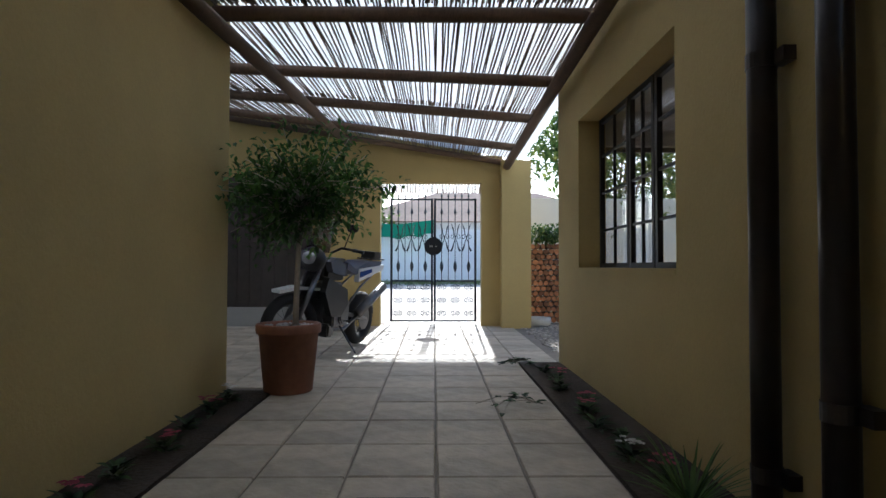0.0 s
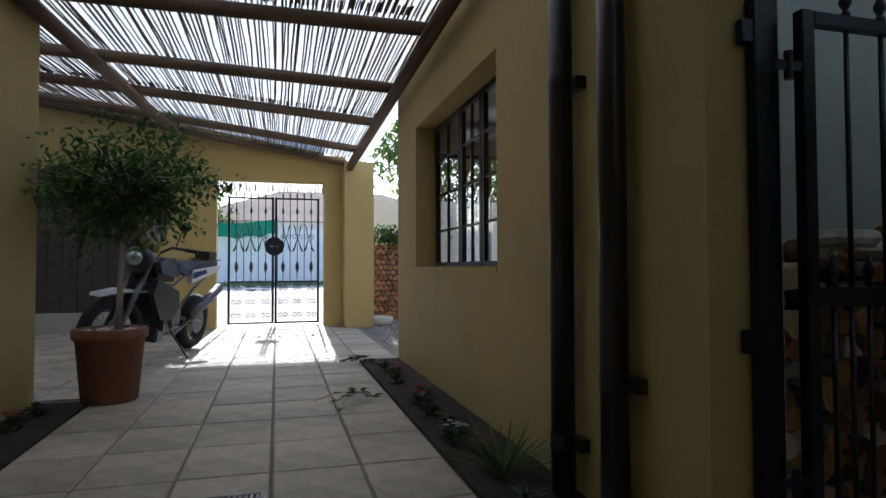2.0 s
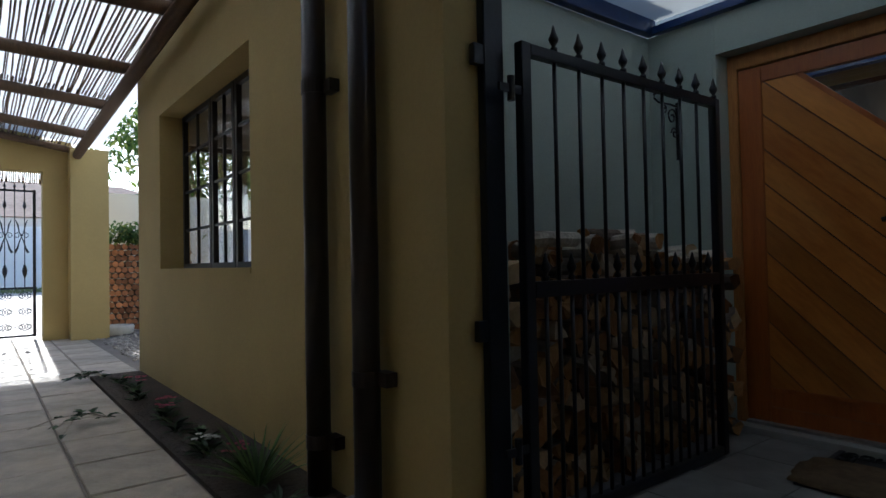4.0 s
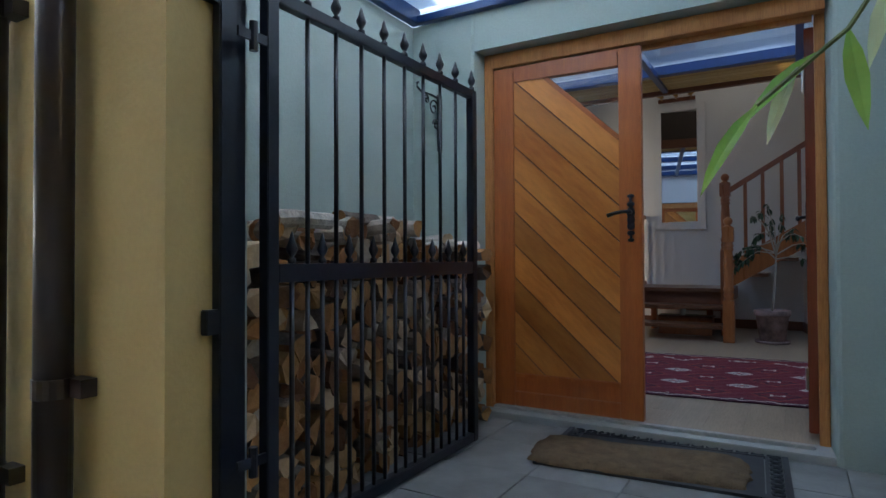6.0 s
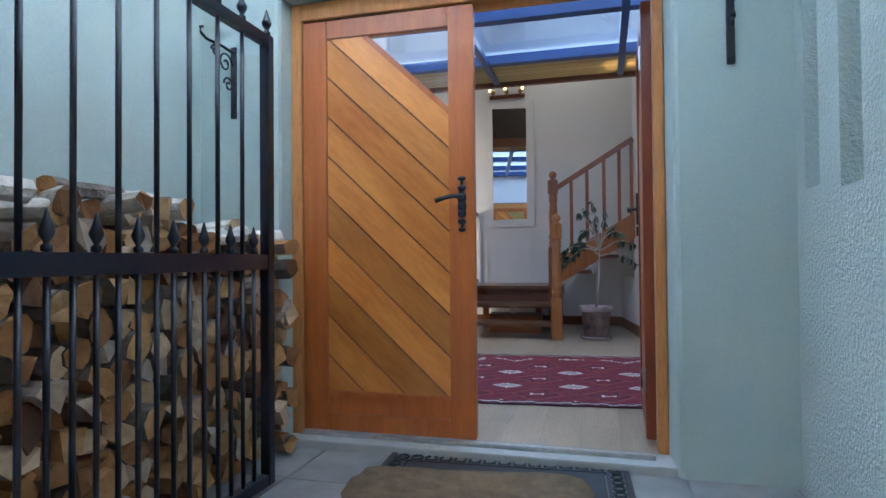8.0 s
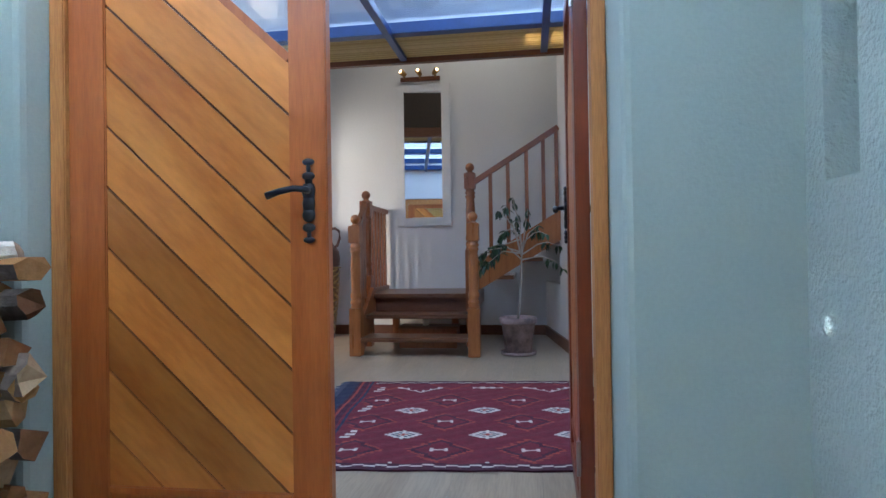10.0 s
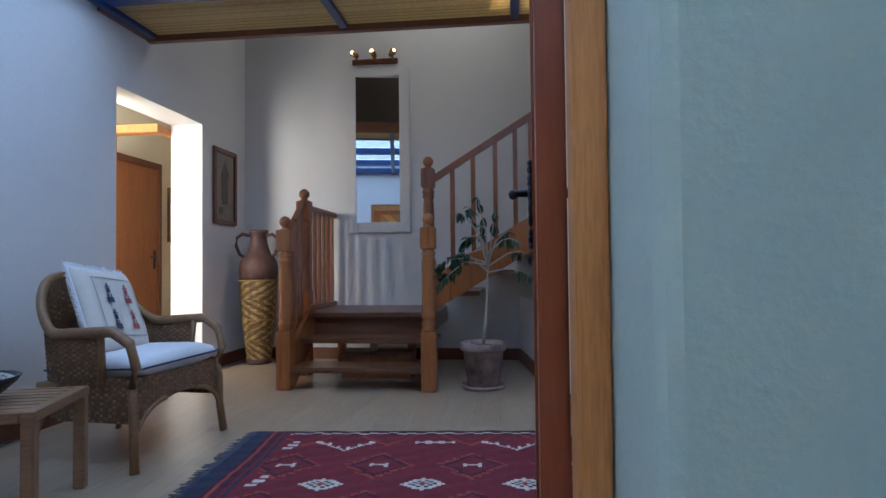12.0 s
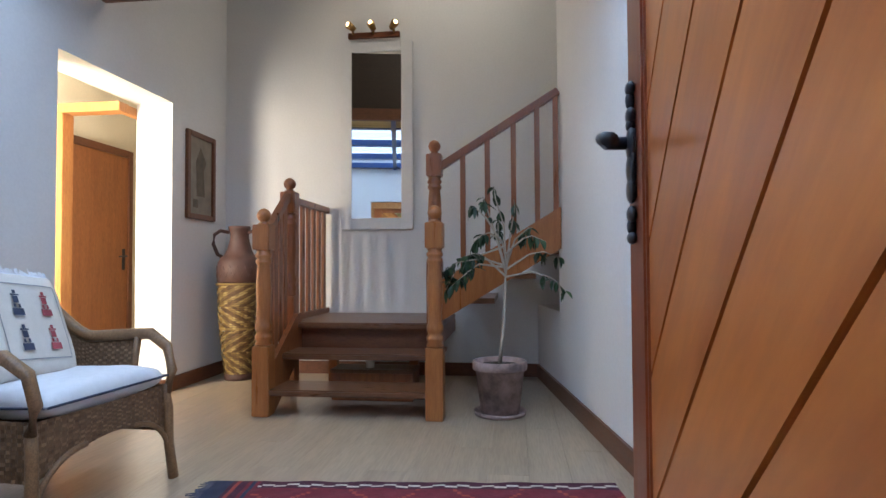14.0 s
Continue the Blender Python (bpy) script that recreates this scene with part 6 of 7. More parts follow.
def creeper(x, y, seed, way, n=26, spread=0.3):
    rg = random.Random(seed)
    pl = thing("creeping_plant", "trailing green shoots lying on the paving edge", "plant", (x, y, F + 0.01))
    st, lv = bmesh.new(), bmesh.new()
    for k in range(5):
        a = way + rg.uniform(-0.6, 0.6)
        L = rg.uniform(0.5, 1.0) * spread * 1.6
        pts = [(L * t * math.cos(a + 0.5 * t), L * t * math.sin(a + 0.5 * t), 0.012 + 0.05 * math.sin(3 * t) + 0.02 * rg.random()) for t in (0, 0.33, 0.66, 1)]
        tube(st, pts, 0.003, 4)
        for q in range(n // 4):
            p = Vector(pts[rg.randrange(4)])
            b = rg.uniform(0, 6.28)
            leaf_mesh(lv, p, (math.cos(b), math.sin(b), rg.uniform(0, 0.8)), (0, 0, 1), rg.uniform(0.05, 0.085), 0.04)
    part("stem", st, M_BARKP, pl)
    tagged(part("foliage", lv, M_GREEN, pl), kind="stuff")


creeper(1.18, 4.60, 4, 3.0)
creeper(1.42, 6.35, 6, 2.2, 40, 0.2)

# channel drain across the paving
drain = thing("drain_grate", "dark cast iron drain grate set in the paving", "drain", (0.235, 2.76, F))
part("frame", boxes((-0.165, 0.165, -0.105, -0.09, -0.01, 0.006), (-0.165, 0.165, 0.09, 0.105, -0.01, 0.006), (-0.165, -0.15, -0.09, 0.09, -0.01, 0.006), (0.15, 0.165, -0.09, 0.09, -0.01, 0.006)), M_IRON, drain)
part("pit", boxes((-0.15, 0.15, -0.09, 0.09, 0.001, 0.002)), M_SOIL, drain)
for k in range(12):
    x = -0.1375 + 0.025 * k
    part("slat", boxes((x - 0.007, x + 0.007, -0.09, 0.09, 0.002, 0.005)), M_IRON, drain)

# terracotta pot with a clipped tree
pot = thing("potted_tree", "round-headed tree in a large terracotta pot", "tree", (-0.80, 5.20, F))
bm = bmesh.new()
turned(bm, [(0.19, 0), (0.20, 0.008), (0.245, 0.48), (0.262, 0.485), (0.268, 0.50), (0.268, 0.555), (0.26, 0.565), (0.235, 0.565), (0.225, 0.52), (0.02, 0.52)], 32)
part("pot", bm, M_TERRA, pot, "dusty terracotta pot", smooth=True)
bm = bmesh.new()
turned(bm, [(0.224, 0.52), (0.2, 0.53), (0.001, 0.535)], 20)
part("soil", bm, M_SOIL, pot)
bm = bmesh.new()
rg = random.Random(12)
for k in range(45):
    a, r = rg.uniform(0, 6.28), 0.2 * math.sqrt(rg.random())
    bmesh.ops.create_icosphere(bm, subdivisions=1, radius=rg.uniform(0.014, 0.03), matrix=Matrix.Translation((r * math.cos(a), r * math.sin(a), 0.543)) @ Matrix.Diagonal((1, rg.uniform(0.7, 1), 0.6, 1)))
tagged(part("pebbles", bm, islands("white_pebbles", [(0, (0.5, 0.48, 0.45)), (1, (0.8, 0.78, 0.75))], 0.6), pot, "white pebbles on the soil"), kind="stuff")
bm = bmesh.new()
tube(bm, [(0.06, -0.02, 0.52), (0.07, -0.02, 0.9), (0.08, 0.0, 1.25), (0.10, 0.02, 1.55)], [0.028, 0.024, 0.022, 0.02], 10)
trunk = part("trunk", bm, M_BARKP, pot, "slender pale trunk", smooth=True)
bl, lv = bmesh.new(), bmesh.new()
for k in range(84):
    d = Vector((rg.gauss(0, 1), rg.gauss(0, 1), rg.gauss(0, 0.9))).normalized()
    R = rg.uniform(0.26, 0.58) * (1.05 + 0.55 * noise.noise(d * 2.2))
    a = Vector((0.10, 0.02, 1.42 + rg.uniform(0, 0.25)))
    b = Vector((0.04, 0.05, 1.70)) + Vector((d.x * R * 1.18, d.y * R, d.z * R * 0.98))
    m1 = a.lerp(b, 0.5) + Vector((rg.uniform(-0.05, 0.05), rg.uniform(-0.05, 0.05), 0.06))
    tube(bl, [a, m1, b], [0.009, 0.006, 0.003], 4)
    for q in range(42):
        c = m1.lerp(b, rg.uniform(0.1, 1.12)) + Vector((rg.gauss(0, 0.075), rg.gauss(0, 0.075), rg.gauss(0, 0.07)))
        leaf_mesh(lv, c, (rg.uniform(-1, 1), rg.uniform(-1, 1), rg.uniform(-0.9, 0.6)), (rg.uniform(-0.4, 0.4), rg.uniform(-0.4, 0.4), 1), rg.uniform(0.05, 0.085), rg.uniform(0.025, 0.04))
tagged(part("branch_work", bl, M_BARKP, trunk), kind="stuff")
tagged(part("crown", lv, islands("tree_leaves", [(0, (0.03, 0.08, 0.018)), (0.6, (0.07, 0.17, 0.035)), (1, (0.14, 0.28, 0.06))], 0.45, 30, 0.1, 0.003, 0.5), pot, "crown of small green leaves"), kind="stuff")

# motorcycle on its side stand, front wheel towards the house
M_TYRE = plain("tyre_rubber", (0.02, 0.02, 0.02), 0.85, 0, 60, 0.2, 0.6, 0.006)
M_ALU = plain("bike_aluminium", (0.15, 0.15, 0.16), 0.42, 1.0, 40, 0.2)
M_BLACKP = plain("black_plastic", (0.018, 0.018, 0.02), 0.45, 0, 40, 0.2)
M_WHITEP = plain("white_lacquer", (0.68, 0.69, 0.70), 0.2, 0, 10, 0.04, 0)
M_BLUEP = plain("deep_blue_lacquer", (0.02, 0.05, 0.20), 0.2, 0, 10, 0.05, 0)
bike = thing("motorcycle", "white and black adventure motorcycle on its side stand", "motorcycle", (-0.80, 7.75, F), 0)
bike.matrix_basis = pose(-0.875, 7.46, F + 0.005, -6, 0, -109) @ Matrix.Diagonal((1.08, 1.1, 1.1, 1))
# local x is forward, y to its left


def wheel(x, R, r_rim, w):
    bm = bmesh.new()
    n = 40
    tube(bm, [(x + (R - w) * math.cos(2 * math.pi * k / n), 0, R + (R - w) * math.sin(2 * math.pi * k / n)) for k in range(n)], w, 10, True)
    ty = part("tyre", bm, M_TYRE, bike, smooth=True)
    bm = bmesh.new()
    tube(bm, [(x + r_rim * math.cos(2 * math.pi * k / n), 0, R + r_rim * math.sin(2 * math.pi * k / n)) for k in range(n)], 0.022, 8, True)
    rim = part("rim", bm, M_ALU, bike, smooth=True)
    bm = bmesh.new()
    bar(bm, (x, -0.06, R), (x, 0.06, R), 0.035, 14)
    for k in range(18):
        a = 2 * math.pi * k / 18
        bar(bm, (x, 0.04 * (-1) ** k, R), (x + r_rim * math.cos(a), 0, R + r_rim * math.sin(a)), 0.003, 4)
    tagged(part("spokes", bm, M_ALU, rim), kind="stuff")
    bm = bmesh.new()
    bar(bm, (x, 0.07, R), (x, 0.076, R), 0.135, 24)
    part("brake_disc", bm, M_ALU, rim)


wheel(0.72, 0.335, 0.255, 0.058)
wheel(-0.72, 0.32, 0.225, 0.068)
for s in (-1, 1):
    bm = bmesh.new()
    bar(bm, (0.73, s * 0.09, 0.32), (0.50, s * 0.09, 0.86), 0.027, 12)
    bar(bm, (0.56, s * 0.09, 0.72), (0.42, s * 0.09, 1.04), 0.021, 12)
    part("fork_leg", bm, M_ALU, bike, smooth=True)
    bm = bmesh.new()
    bar(bm, (-0.72, s * 0.09, 0.32), (-0.18, s * 0.07, 0.42), 0.024, 10)
    part("swingarm", bm, M_ALU, bike, smooth=True)
    bm = bmesh.new()
    tube(bm, [(0.36, s * 0.10, 1.10), (0.33, s * 0.22, 1.16), (0.26, s * 0.36, 1.15)], 0.013, 8)
    hb = part("handlebar", bm, M_BLACKP, bike, smooth=True)
    bm = bmesh.new()
    bar(bm, (0.27, s * 0.33, 1.15), (0.21, s * 0.43, 1.14), 0.019, 10)
    part("grip", bm, M_BLACKP, hb)
    bm = bmesh.new()
    tube(bm, [(0.32, s * 0.25, 1.17), (0.36, s * 0.30, 1.27), (0.36, s * 0.32, 1.33)], 0.006, 6)
    part("mirror_stalk", bm, M_BLACKP, bike)
    bm = bmesh.new()
    bmesh.ops.create_uvsphere(bm, u_segments=14, v_segments=8, radius=1, matrix=Matrix.Translation((0.36, s * 0.34, 1.37)) @ Matrix.Diagonal((0.02, 0.07, 0.045, 1)))
    part("mirror", bm, M_BLACKP, bike, smooth=True)
    bm = bmesh.new()
    slab(bm, [(0.14, 0.86), (0.42, 0.90), (0.49, 1.01), (0.36, 1.05), (0.14, 0.98)], s * 0.13, s * 0.20)
    part("tank_panel", bm, plain("slate_lacquer", (0.09, 0.10, 0.13), 0.25, 0, 10, 0.05, 0), bike, "slate grey side panel", bevel=0.02)
    bm = bmesh.new()
    slab(bm, [(0.12, 0.42), (0.34, 0.44), (0.52, 0.70), (0.46, 0.845), (0.02, 0.71), (-0.02, 0.55)], s * 0.12, s * 0.185)
    part("radiator_shroud", bm, M_BLACKP, bike, "black radiator shroud", bevel=0.02)
    bm = bmesh.new()
    slab(bm, [(-0.28, 0.78), (-0.95, 0.92), (-0.98, 0.98), (-0.30, 0.93)], s * 0.10, s * 0.16)
    part("tail_panel", bm, M_WHITEP, bike, "white tail panel", bevel=0.015)
    bm = bmesh.new()
    slab(bm, [(-0.30, 0.83), (-0.62, 0.89), (-0.60, 0.93), (-0.30, 0.90)], s * 0.161, s * 0.166)
    part("tail_stripe", bm, M_BLUEP, bike, "deep blue stripe")
    bm = bmesh.new()
    tube(bm, [(-0.15, s * 0.08, 0.46), (-0.42, s * 0.12, 0.72), (-0.86, s * 0.12, 0.92)], 0.013, 8)
    part("frame_tube", bm, M_ALU, bike, smooth=True)
    bm = bmesh.new()
    tube(bm, [(0.10, s * 0.10, 0.35), (0.02, s * 0.20, 0.37), (0.02, s * 0.26, 0.36)], 0.012, 6)
    part("footpeg", bm, M_ALU, bike)
bm = bmesh.new()
slab(bm, [(0.92, 0.70), (0.70, 0.745), (0.36, 0.72), (0.36, 0.70), (0.70, 0.71), (0.92, 0.67)], -0.07, 0.07)
part("mudguard", bm, M_WHITEP, bike, "white front beak", bevel=0.008)
bm = bmesh.new()
bmesh.ops.create_uvsphere(bm, u_segments=18, v_segments=10, radius=1, matrix=Matrix.Translation((0.52, 0, 1.02)) @ Matrix.Diagonal((0.10, 0.15, 0.13, 1)))
hl = part("headlight_shell", bm, M_BLACKP, bike, "black headlight cowl", smooth=True)
bm = bmesh.new()
bmesh.ops.create_uvsphere(bm, u_segments=16, v_segments=10, radius=1, matrix=Matrix.Translation((0.595, 0, 1.03)) @ Matrix.Diagonal((0.035, 0.085, 0.07, 1)))
part("headlight", bm, plain("headlight_glass", (0.5, 0.52, 0.54), 0.08, 0.6), hl, "clear round headlight", smooth=True)
bm = bmesh.new()
g = [[bm.verts.new((0.56 - 0.22 * v - 0.10 * abs(u) ** 2, u * 0.15 * (1 - 0.35 * v), 1.10 + 0.36 * v)) for u in (-1, -0.5, 0, 0.5, 1)] for v in (0, 0.35, 0.7, 1)]
for a, b in zip(g, g[1:]):
    for i in range(4):
        bm.faces.new((a[i], a[i + 1], b[i + 1], b[i]))
ws = part("windscreen", bm, glass_material("smoked_screen", (0.45, 0.45, 0.45), 0.05), bike, "smoked windscreen", smooth=True)
sm = ws.modifiers.new("thickness", "SOLIDIFY")
sm.thickness = 0.004
bm = bmesh.new()
box(bm, -0.10, 0.44, -0.13, 0.13, 0.80, 1.04)
part("tank", bm, M_BLACKP, bike, "black tank cover", bevel=0.05)
bm = bmesh.new()
slab(bm, [(0.0, 0.93), (-0.25, 0.86), (-0.55, 0.94), (-0.92, 0.97), (-0.92, 1.02), (-0.52, 1.01), (-0.22, 0.93), (-0.02, 1.0)], -0.14, 0.14)
part("seat", bm, plain("dark_seat_vinyl", (0.05, 0.06, 0.10), 0.45), bike, "dark padded seat", bevel=0.02)
bm = boxes((-0.14, 0.22, -0.15, 0.15, 0.30, 0.58), (-0.02, 0.20, -0.10, 0.10, 0.58, 0.78))
bar(bm, (0.02, -0.18, 0.42), (0.02, 0.18, 0.42), 0.10, 20)
part("engine", bm, M_ALU, bike, "bare aluminium engine", bevel=0.015)
bm = bmesh.new()
tube(bm, [(0.24, 0.04, 0.60), (0.34, 0.05, 0.45), (0.24, 0.05, 0.27), (-0.1, 0.12, 0.26), (-0.35, 0.15, 0.40)], 0.02, 8)
ex = part("exhaust_pipe", bm, M_ALU, bike, smooth=True)
bm = bmesh.new()
bar(bm, (-0.32, 0.17, 0.42), (-0.92, 0.19, 0.72), 0.055, 16)
part("silencer", bm, M_ALU, ex, "brushed steel silencer", smooth=True)
bm = boxes((-1.10, -0.72, -0.11, 0.11, 1.03, 1.045), (-1.0, -0.8, -0.09, 0.09, 1.045, 1.13))
part("luggage_rack", bm, M_BLACKP, bike, "black rack with a small bag", bevel=0.01)
bm = bmesh.new()
bar(bm, (0.06, 0.14, 0.32), (0.0, 0.36, 0.008), 0.011, 8)
part("side_stand", bm, M_BLACKP, bike)
bm = boxes((0.14, 0.28, -0.13, 0.13, 0.20, 0.34))
part("bash_plate", bm, M_ALU, bike, bevel=0.02)

# the front wheel stands turned to the side
turn = pose(0.50, 0, 0) @ pose(0, 0, 0, 0, 0, -22) @ pose(-0.50, 0, 0)
for ob in bike.children:
    kind_ = ob.name.split(".")[0]
    if kind_ in ("fork_leg", "mudguard", "handlebar") or kind_ in ("tyre", "rim") and max(c[0] for c in ob.bound_box) > 0.5:
        ob.matrix_basis = turn

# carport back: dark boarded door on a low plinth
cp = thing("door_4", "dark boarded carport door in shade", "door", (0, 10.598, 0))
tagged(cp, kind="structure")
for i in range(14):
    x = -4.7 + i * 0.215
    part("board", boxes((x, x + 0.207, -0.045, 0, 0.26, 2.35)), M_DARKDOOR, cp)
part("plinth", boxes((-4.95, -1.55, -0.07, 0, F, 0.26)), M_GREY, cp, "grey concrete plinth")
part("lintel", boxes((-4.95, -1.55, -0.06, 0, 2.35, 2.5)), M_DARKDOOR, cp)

# side yard: boundary wall, stack of round logs, trough, gravel, shrub
solid("wall_yard", boxes((2.07, 7.0, 12.7, 12.9, -0.2, 2.40)), M_CREAM, "sunlit cream garden wall", "wall", "structure")
solid("wall_yard_side", boxes((6.8, 7.0, 6.6, 12.7, -0.2, 2.40)), M_CREAM, "cream garden wall", "wall", "structure")
M_GRAVEL = islands("gravel", [(0, (0.28, 0.24, 0.2)), (1, (0.5, 0.45, 0.38))], 0.9)
bm = bmesh.new()
rg = random.Random(14)
for k in range(700):
    x, y, s_ = rg.uniform(1.9, 3.2), rg.uniform(6.7, 10.9), rg.uniform(0.015, 0.035)
    bmesh.ops.create_icosphere(bm, subdivisions=1, radius=s_, matrix=Matrix.Translation((x, y, F - 0.01)) @ Matrix.Diagonal((1, 1, 0.6, 1)))
tagged(solid("gravel", bm, M_GRAVEL, "loose brown gravel in the side yard", "gravel"), kind="stuff")
stack2 = thing("log_pile", "pile of round reddish logs against the garden wall", "firewood")
endm = plain("round_log_ends", (0.25, 0.105, 0.045), 0.9, 0, 40, 0.35, 0.5, 0.004, False, 0.55)
rl = []
for s_ in range(5):
    rg = random.Random(60 + s_)
    bm = bmesh.new()
    ring0 = [(0.05 * rg.uniform(0.85, 1.1) * math.cos(k * 0.785), 0.05 * rg.uniform(0.85, 1.1) * math.sin(k * 0.785)) for k in range(8)]
    a = [bm.verts.new((p[0], 0, p[1])) for p in ring0]
    b = [bm.verts.new((p[0], 0.35, p[1])) for p in ring0]
    bm.faces.new(a)
    bm.faces.new(b)
    for i in range(8):
        bm.faces.new((a[i], a[(i + 1) % 8], b[(i + 1) % 8], b[i])).material_index = 1
    rl.append(mesh_of("log", bm, [endm, LOGM[1]]))
rg = random.Random(77)
for r in range(15):
    for c in range(14):
        ob = new("log", rg.choice(rl))
        ob.parent = stack2
        ob.matrix_basis = pose(2.15 + c * 0.098 + 0.049 * (r % 2), 11.2 + rg.uniform(-0.03, 0.03), F + 0.05 + r * 0.097, 0, rg.uniform(0, 360), 0)
tr = thing("stone_trough", "small pale stone trough on the gravel", "trough", (2.25, 10.75, F - 0.01))
bm = bmesh.new()
turned(bm, [(0.20, 0), (0.23, 0.02), (0.25, 0.12), (0.235, 0.15), (0.205, 0.15), (0.18, 0.06), (0.02, 0.05)], 24)
part("basin", bm, plain("pale_stone", (0.55, 0.52, 0.45), 0.85, 0, 20, 0.15, 0.4), tr, smooth=True)


def shrub(name, label, at, rx, ry, rz, n, seed, mat, leaf=0.11):
    rg = random.Random(seed)
    sh = thing(name, label, "tree" if rz > 1 else "shrub", at)
    bm, lv = bmesh.new(), bmesh.new()
    tube(bm, [(0, 0, 0), (0.05, 0, rz * 0.5), (0.0, 0.05, rz * 0.95)], [0.07 * rz, 0.05 * rz, 0.02], 8)
    for k in range(26):
        d = Vector((rg.gauss(0, 1), rg.gauss(0, 1), rg.gauss(0, 1))).normalized()
        c = Vector((0, 0, rz * 1.2)) + Vector((d.x * rx, d.y * ry, d.z * rz * 0.75)) * rg.uniform(0.55, 1.05)
        tube(bm, [(0, 0, rz * 0.6), Vector((0, 0, rz * 0.9)).lerp(c, 0.55), c], [0.02 * rz, 0.012 * rz, 0.004], 4)
        for q in range(n // 26):
            p = c + Vector((rg.gauss(0, rx * 0.2), rg.gauss(0, ry * 0.2), rg.gauss(0, rz * 0.16)))
            leaf_mesh(lv, p, (rg.uniform(-1, 1), rg.uniform(-1, 1), rg.uniform(-1, 0.5)), (rg.uniform(-0.5, 0.5), rg.uniform(-0.5, 0.5), 1), leaf * rg.uniform(0.7, 1.2), leaf * 0.5)
    part("trunk", bm, M_POLE, sh)
    tagged(part("crown", lv, mat, sh), kind="stuff")


M_SUNLEAF = islands("sunlit_leaves", [(0, (0.04, 0.09, 0.02)), (0.6, (0.10, 0.18, 0.04)), (1, (0.26, 0.30, 0.07))], 0.45, 30, 0.1, 0.003, 0.5)
shrub("tree", "leafy green tree behind the garden wall", (4.7, 14.2, -0.1), 1.9, 1.6, 2.6, 9000, 5, M_SUNLEAF, 0.16)
shrub("shrub", "green climber spilling over the log pile", (2.55, 11.35, 1.30), 0.55, 0.3, 0.22, 900, 6, M_SUNLEAF, 0.08)

# street: white garden wall, shade cloth, house roof, grass strip
solid("wall_street", boxes((-14, 14, 26.0, 26.25, 0.1, 2.55)), plaster("white_street_wall", (0.84, 0.85, 0.87), 30, 0.3), "long white garden wall across the street", "wall", "structure")
bm = bmesh.new()
rg = random.Random(3)
for k in range(2600):
    x, y = rg.uniform(-4, 5), rg.uniform(23.4, 25.9)
    z = 0.08 + (y - 17) / 9 * 0.22
    h = rg.uniform(0.05, 0.13)
    a = rg.uniform(0, 6.28)
    v = [bm.verts.new((x + 0.02 * math.cos(a), y + 0.02 * math.sin(a), z)), bm.verts.new((x - 0.02 * math.cos(a), y - 0.02 * math.sin(a), z)), bm.verts.new((x + rg.uniform(-0.05, 0.05), y, z + h))]
    bm.faces.new(v)
tagged(solid("grass", bm, islands("verge_grass", [(0, (0.10, 0.14, 0.05)), (1, (0.22, 0.26, 0.10))], 0.8), "dry green grass verge along the wall", "grass"), kind="stuff")
hs = thing("house", "white house with a brown tiled gable roof", "house", (2.2, 30, 0.3))
part("wall", boxes((-6, 8, 0, 7, 0, 2.9)), M_WHITE, hs)
bm = bmesh.new()
v = [bm.verts.new(p) for p in ((-6.6, -0.6, 2.85), (8.6, -0.6, 2.85), (8.6, 7.6, 2.85), (-6.6, 7.6, 2.85), (-1.6, 3.5, 4.75), (4.0, 3.5, 4.75))]
for f in ((0, 1, 5, 4), (2, 3, 4, 5), (1, 2, 5), (3, 0, 4), (3, 2, 1, 0)):
    bm.faces.new([v[i] for i in f])
part("roof", bm, plain("roof_tiles", (0.30, 0.19, 0.14), 0.85, 0, 6, 0.3, 0.6, 0.02), hs, "weathered brown tiled roof")
cl = bmesh.new()
g = [[cl.verts.new((-3.2 + 3.6 * i / 12, 25.2 + 0.15 * math.sin(i * 1.1), 2.9 - 0.55 * j / 4 - 0.18 * math.sin(math.pi * i / 12) - 0.1 * (i % 3 == 1) * j / 4)) for j in range(5)] for i in range(13)]
for a, b in zip(g, g[1:]):
    for j in range(4):
        cl.faces.new((a[j], b[j], b[j + 1], a[j + 1]))
cloth = solid("shade_cloth", cl, islands("green_net", [(0, (0.02, 0.30, 0.20)), (1, (0.03, 0.36, 0.25))], 0.7, 30, 0.1, 0.003, 0.4), "green shade cloth hanging before the white wall", "shade cloth")
sm = cloth.modifiers.new("thickness", "SOLIDIFY")
sm.thickness = 0.01
for x in (-3.25, 0.45):
    bm = bmesh.new()
    bar(bm, (x, 25.2, 0.2), (x, 25.2, 2.95), 0.04, 8)
    solid("cloth_pole", bm, M_ALU, "thin metal pole holding the shade cloth", "pole")
shrub("tree", "leafy green street tree beside the white wall", (-3.4, 29, 0.4), 2.0, 1.6, 2.4, 2600, 15, M_SUNLEAF, 0.22)
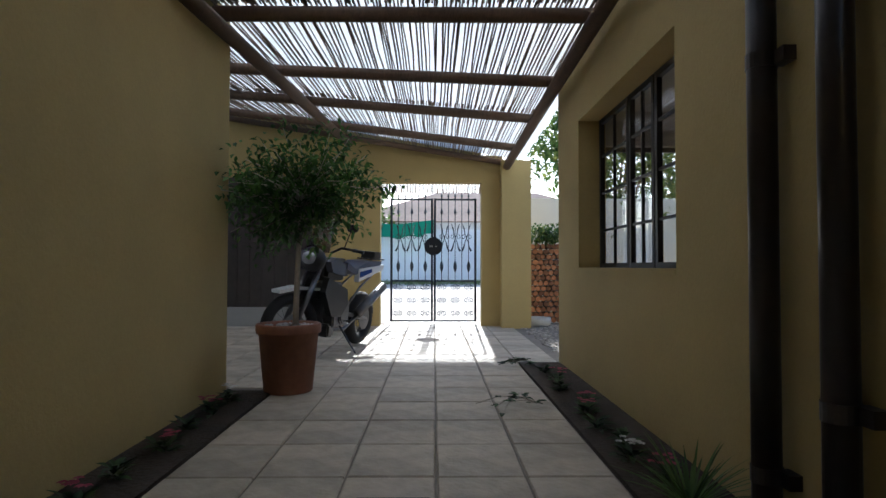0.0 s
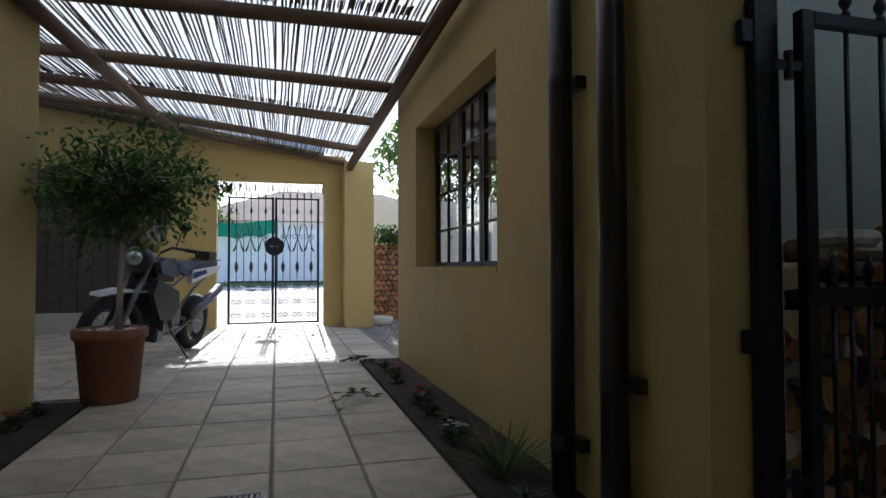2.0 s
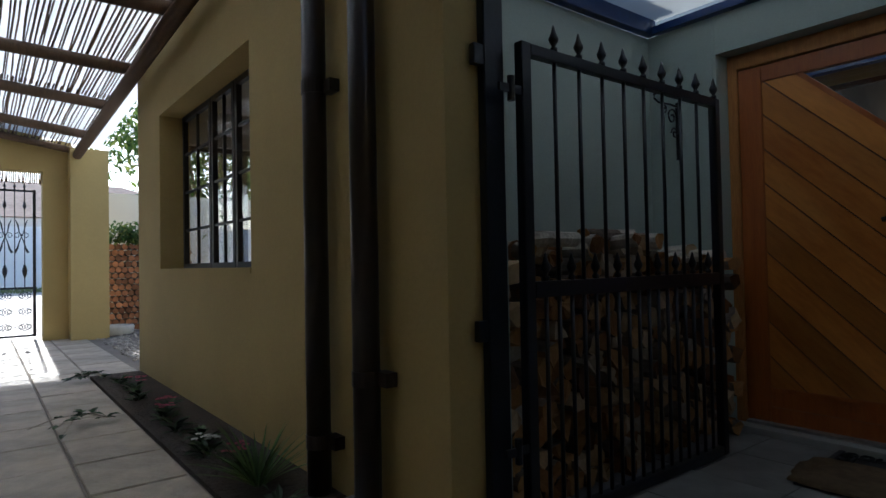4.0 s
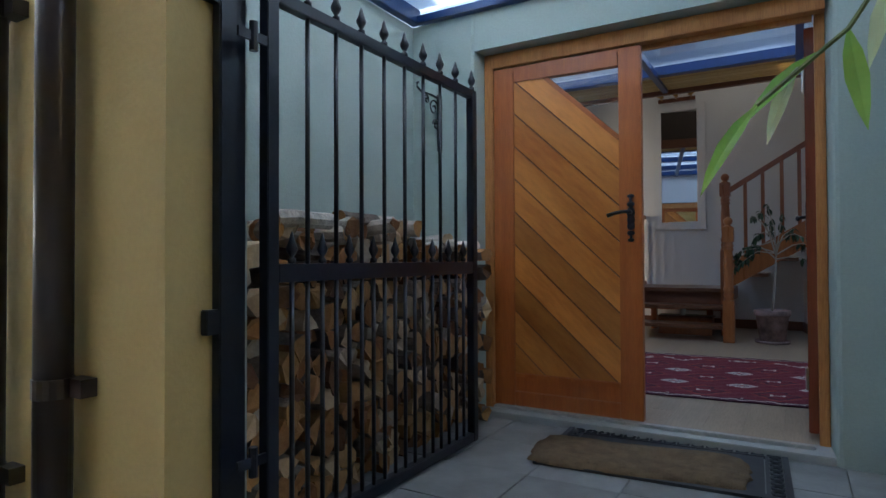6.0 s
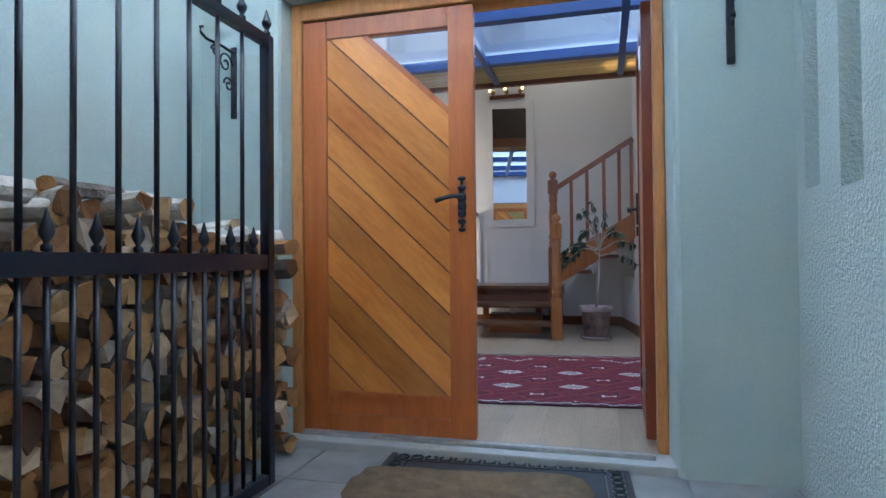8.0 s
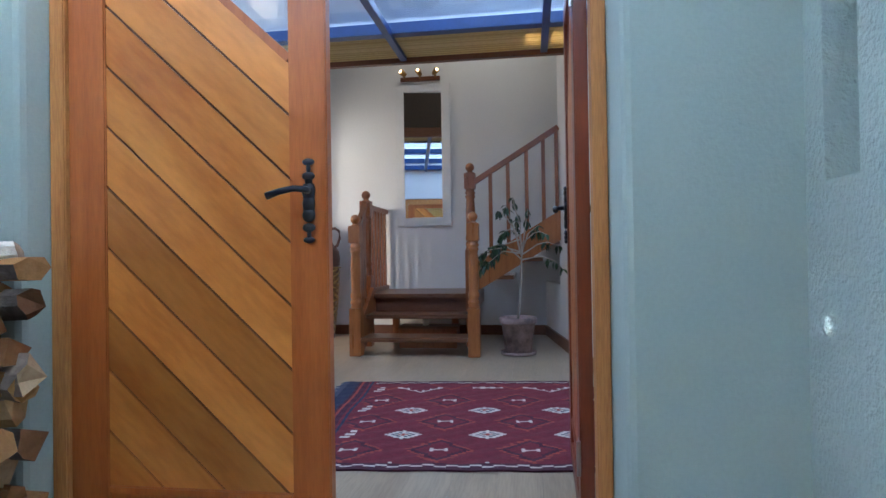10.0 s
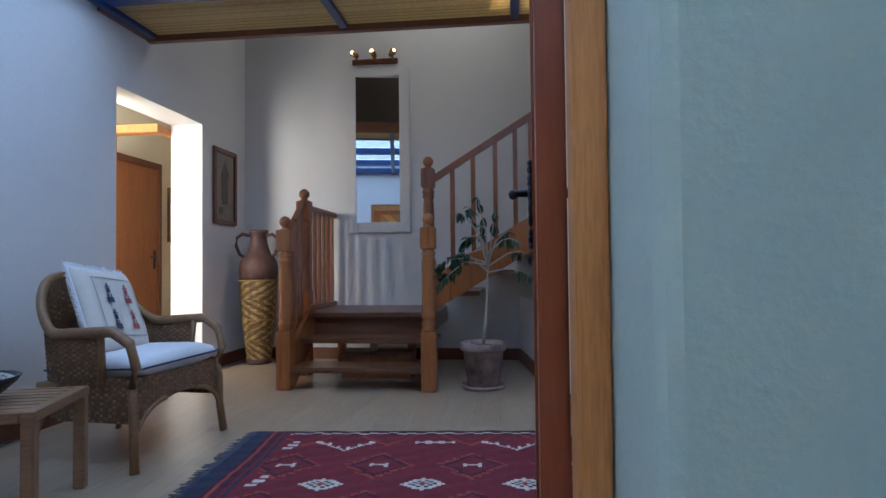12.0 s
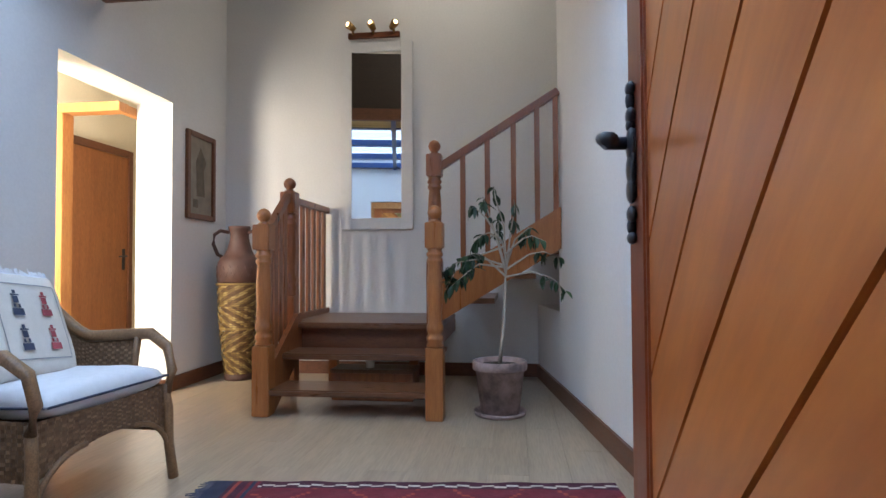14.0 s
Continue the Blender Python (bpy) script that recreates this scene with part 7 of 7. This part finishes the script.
# ---- paving tiles and floor boards, piece by piece ----
def piece_mesh(name, w, d, h, mat, chamfer, seed):
    random.seed(seed)
    bm = bmesh.new()
    lo = [bm.verts.new((sx * w / 2, sy * d / 2, -h)) for sx, sy in ((-1, -1), (1, -1), (1, 1), (-1, 1))]
    md = [bm.verts.new((sx * w / 2 + random.uniform(-1, 1) * chamfer * 0.3, sy * d / 2 + random.uniform(-1, 1) * chamfer * 0.3, -chamfer)) for sx, sy in ((-1, -1), (1, -1), (1, 1), (-1, 1))]
    hi = [bm.verts.new((sx * (w / 2 - chamfer), sy * (d / 2 - chamfer), random.uniform(-0.0012, 0.0))) for sx, sy in ((-1, -1), (1, -1), (1, 1), (-1, 1))]
    for a, b in ((lo, md), (md, hi)):
        for i in range(4):
            bm.faces.new((a[i], a[(i + 1) % 4], b[(i + 1) % 4], b[i]))
    bm.faces.new(hi)
    return mesh_of(name, bm, mat)


tile_meshes = [piece_mesh("paving_tile", 0.436, 0.536, 0.014, M_TILE, 0.007, s) for s in range(6)]
random.seed(31)
for i in range(-10, 4):
    for j in range(-6, 20):
        x, y = 0.205 + 0.45 * i, 0.68 + 0.548 * j
        if (x < -1.0 or x > 1.2) and y < 5.3 and not (y < 1.0 and x > 0):
            continue
        if x < -4.8 or y > 10.55 and not -0.6 < x < 1.3:
            continue
        ob = new("paving_tile", random.choice(tile_meshes))
        ob.parent = floor_passage
        ob.matrix_basis = pose(x, y, F + random.uniform(-0.002, 0.002), random.uniform(-0.25, 0.25), random.uniform(-0.25, 0.25), random.choice((0, 180)))
slate_meshes = [piece_mesh("paving_slab", 0.396, 0.396, 0.014, M_SLATE, 0.002, s) for s in range(5)]
for i in range(6):
    for j in range(-1, 7):
        x, y = 1.76 + 0.40 * i, -0.33 + 0.40 * j
        if x > 3.8 or x < 1.6:
            continue
        ob = new("paving_slab", random.choice(slate_meshes))
        ob.parent = floor_passage
        ob.matrix_basis = pose(x, y, PZ + random.uniform(-0.0015, 0.0015), 0, 0, random.choice((0, 90, 180, 270)))
boards_ = [piece_mesh("floor_board", 1.1985, 0.1893, 0.010, M_FLOORB, 0.001, s) for s in range(4)]
hall_floor = bpy.data.objects["floor_hall"]
for j in range(-5, 22):
    y = 0.02 + 0.19 * j
    for i in range(-2, 6):
        x = 4.10 + 1.20 * (i + 0.5) + 0.4 * (j % 3)
        if x < 3.6 or x > 10.4 or (y > 2.8 and x < 6.8) or (y < slant(min(9.4, x)) - 0.2):
            continue
        ob = new("floor_board", random.choice(boards_))
        ob.parent = hall_floor
        x0 = max(4.135, x - 0.6)
        sc = (x + 0.6 - x0) / 1.2
        ob.matrix_basis = pose((x0 + x + 0.6) / 2, y, 0, 0, 0, 0) @ Matrix.Diagonal((sc, 1, 1, 1))
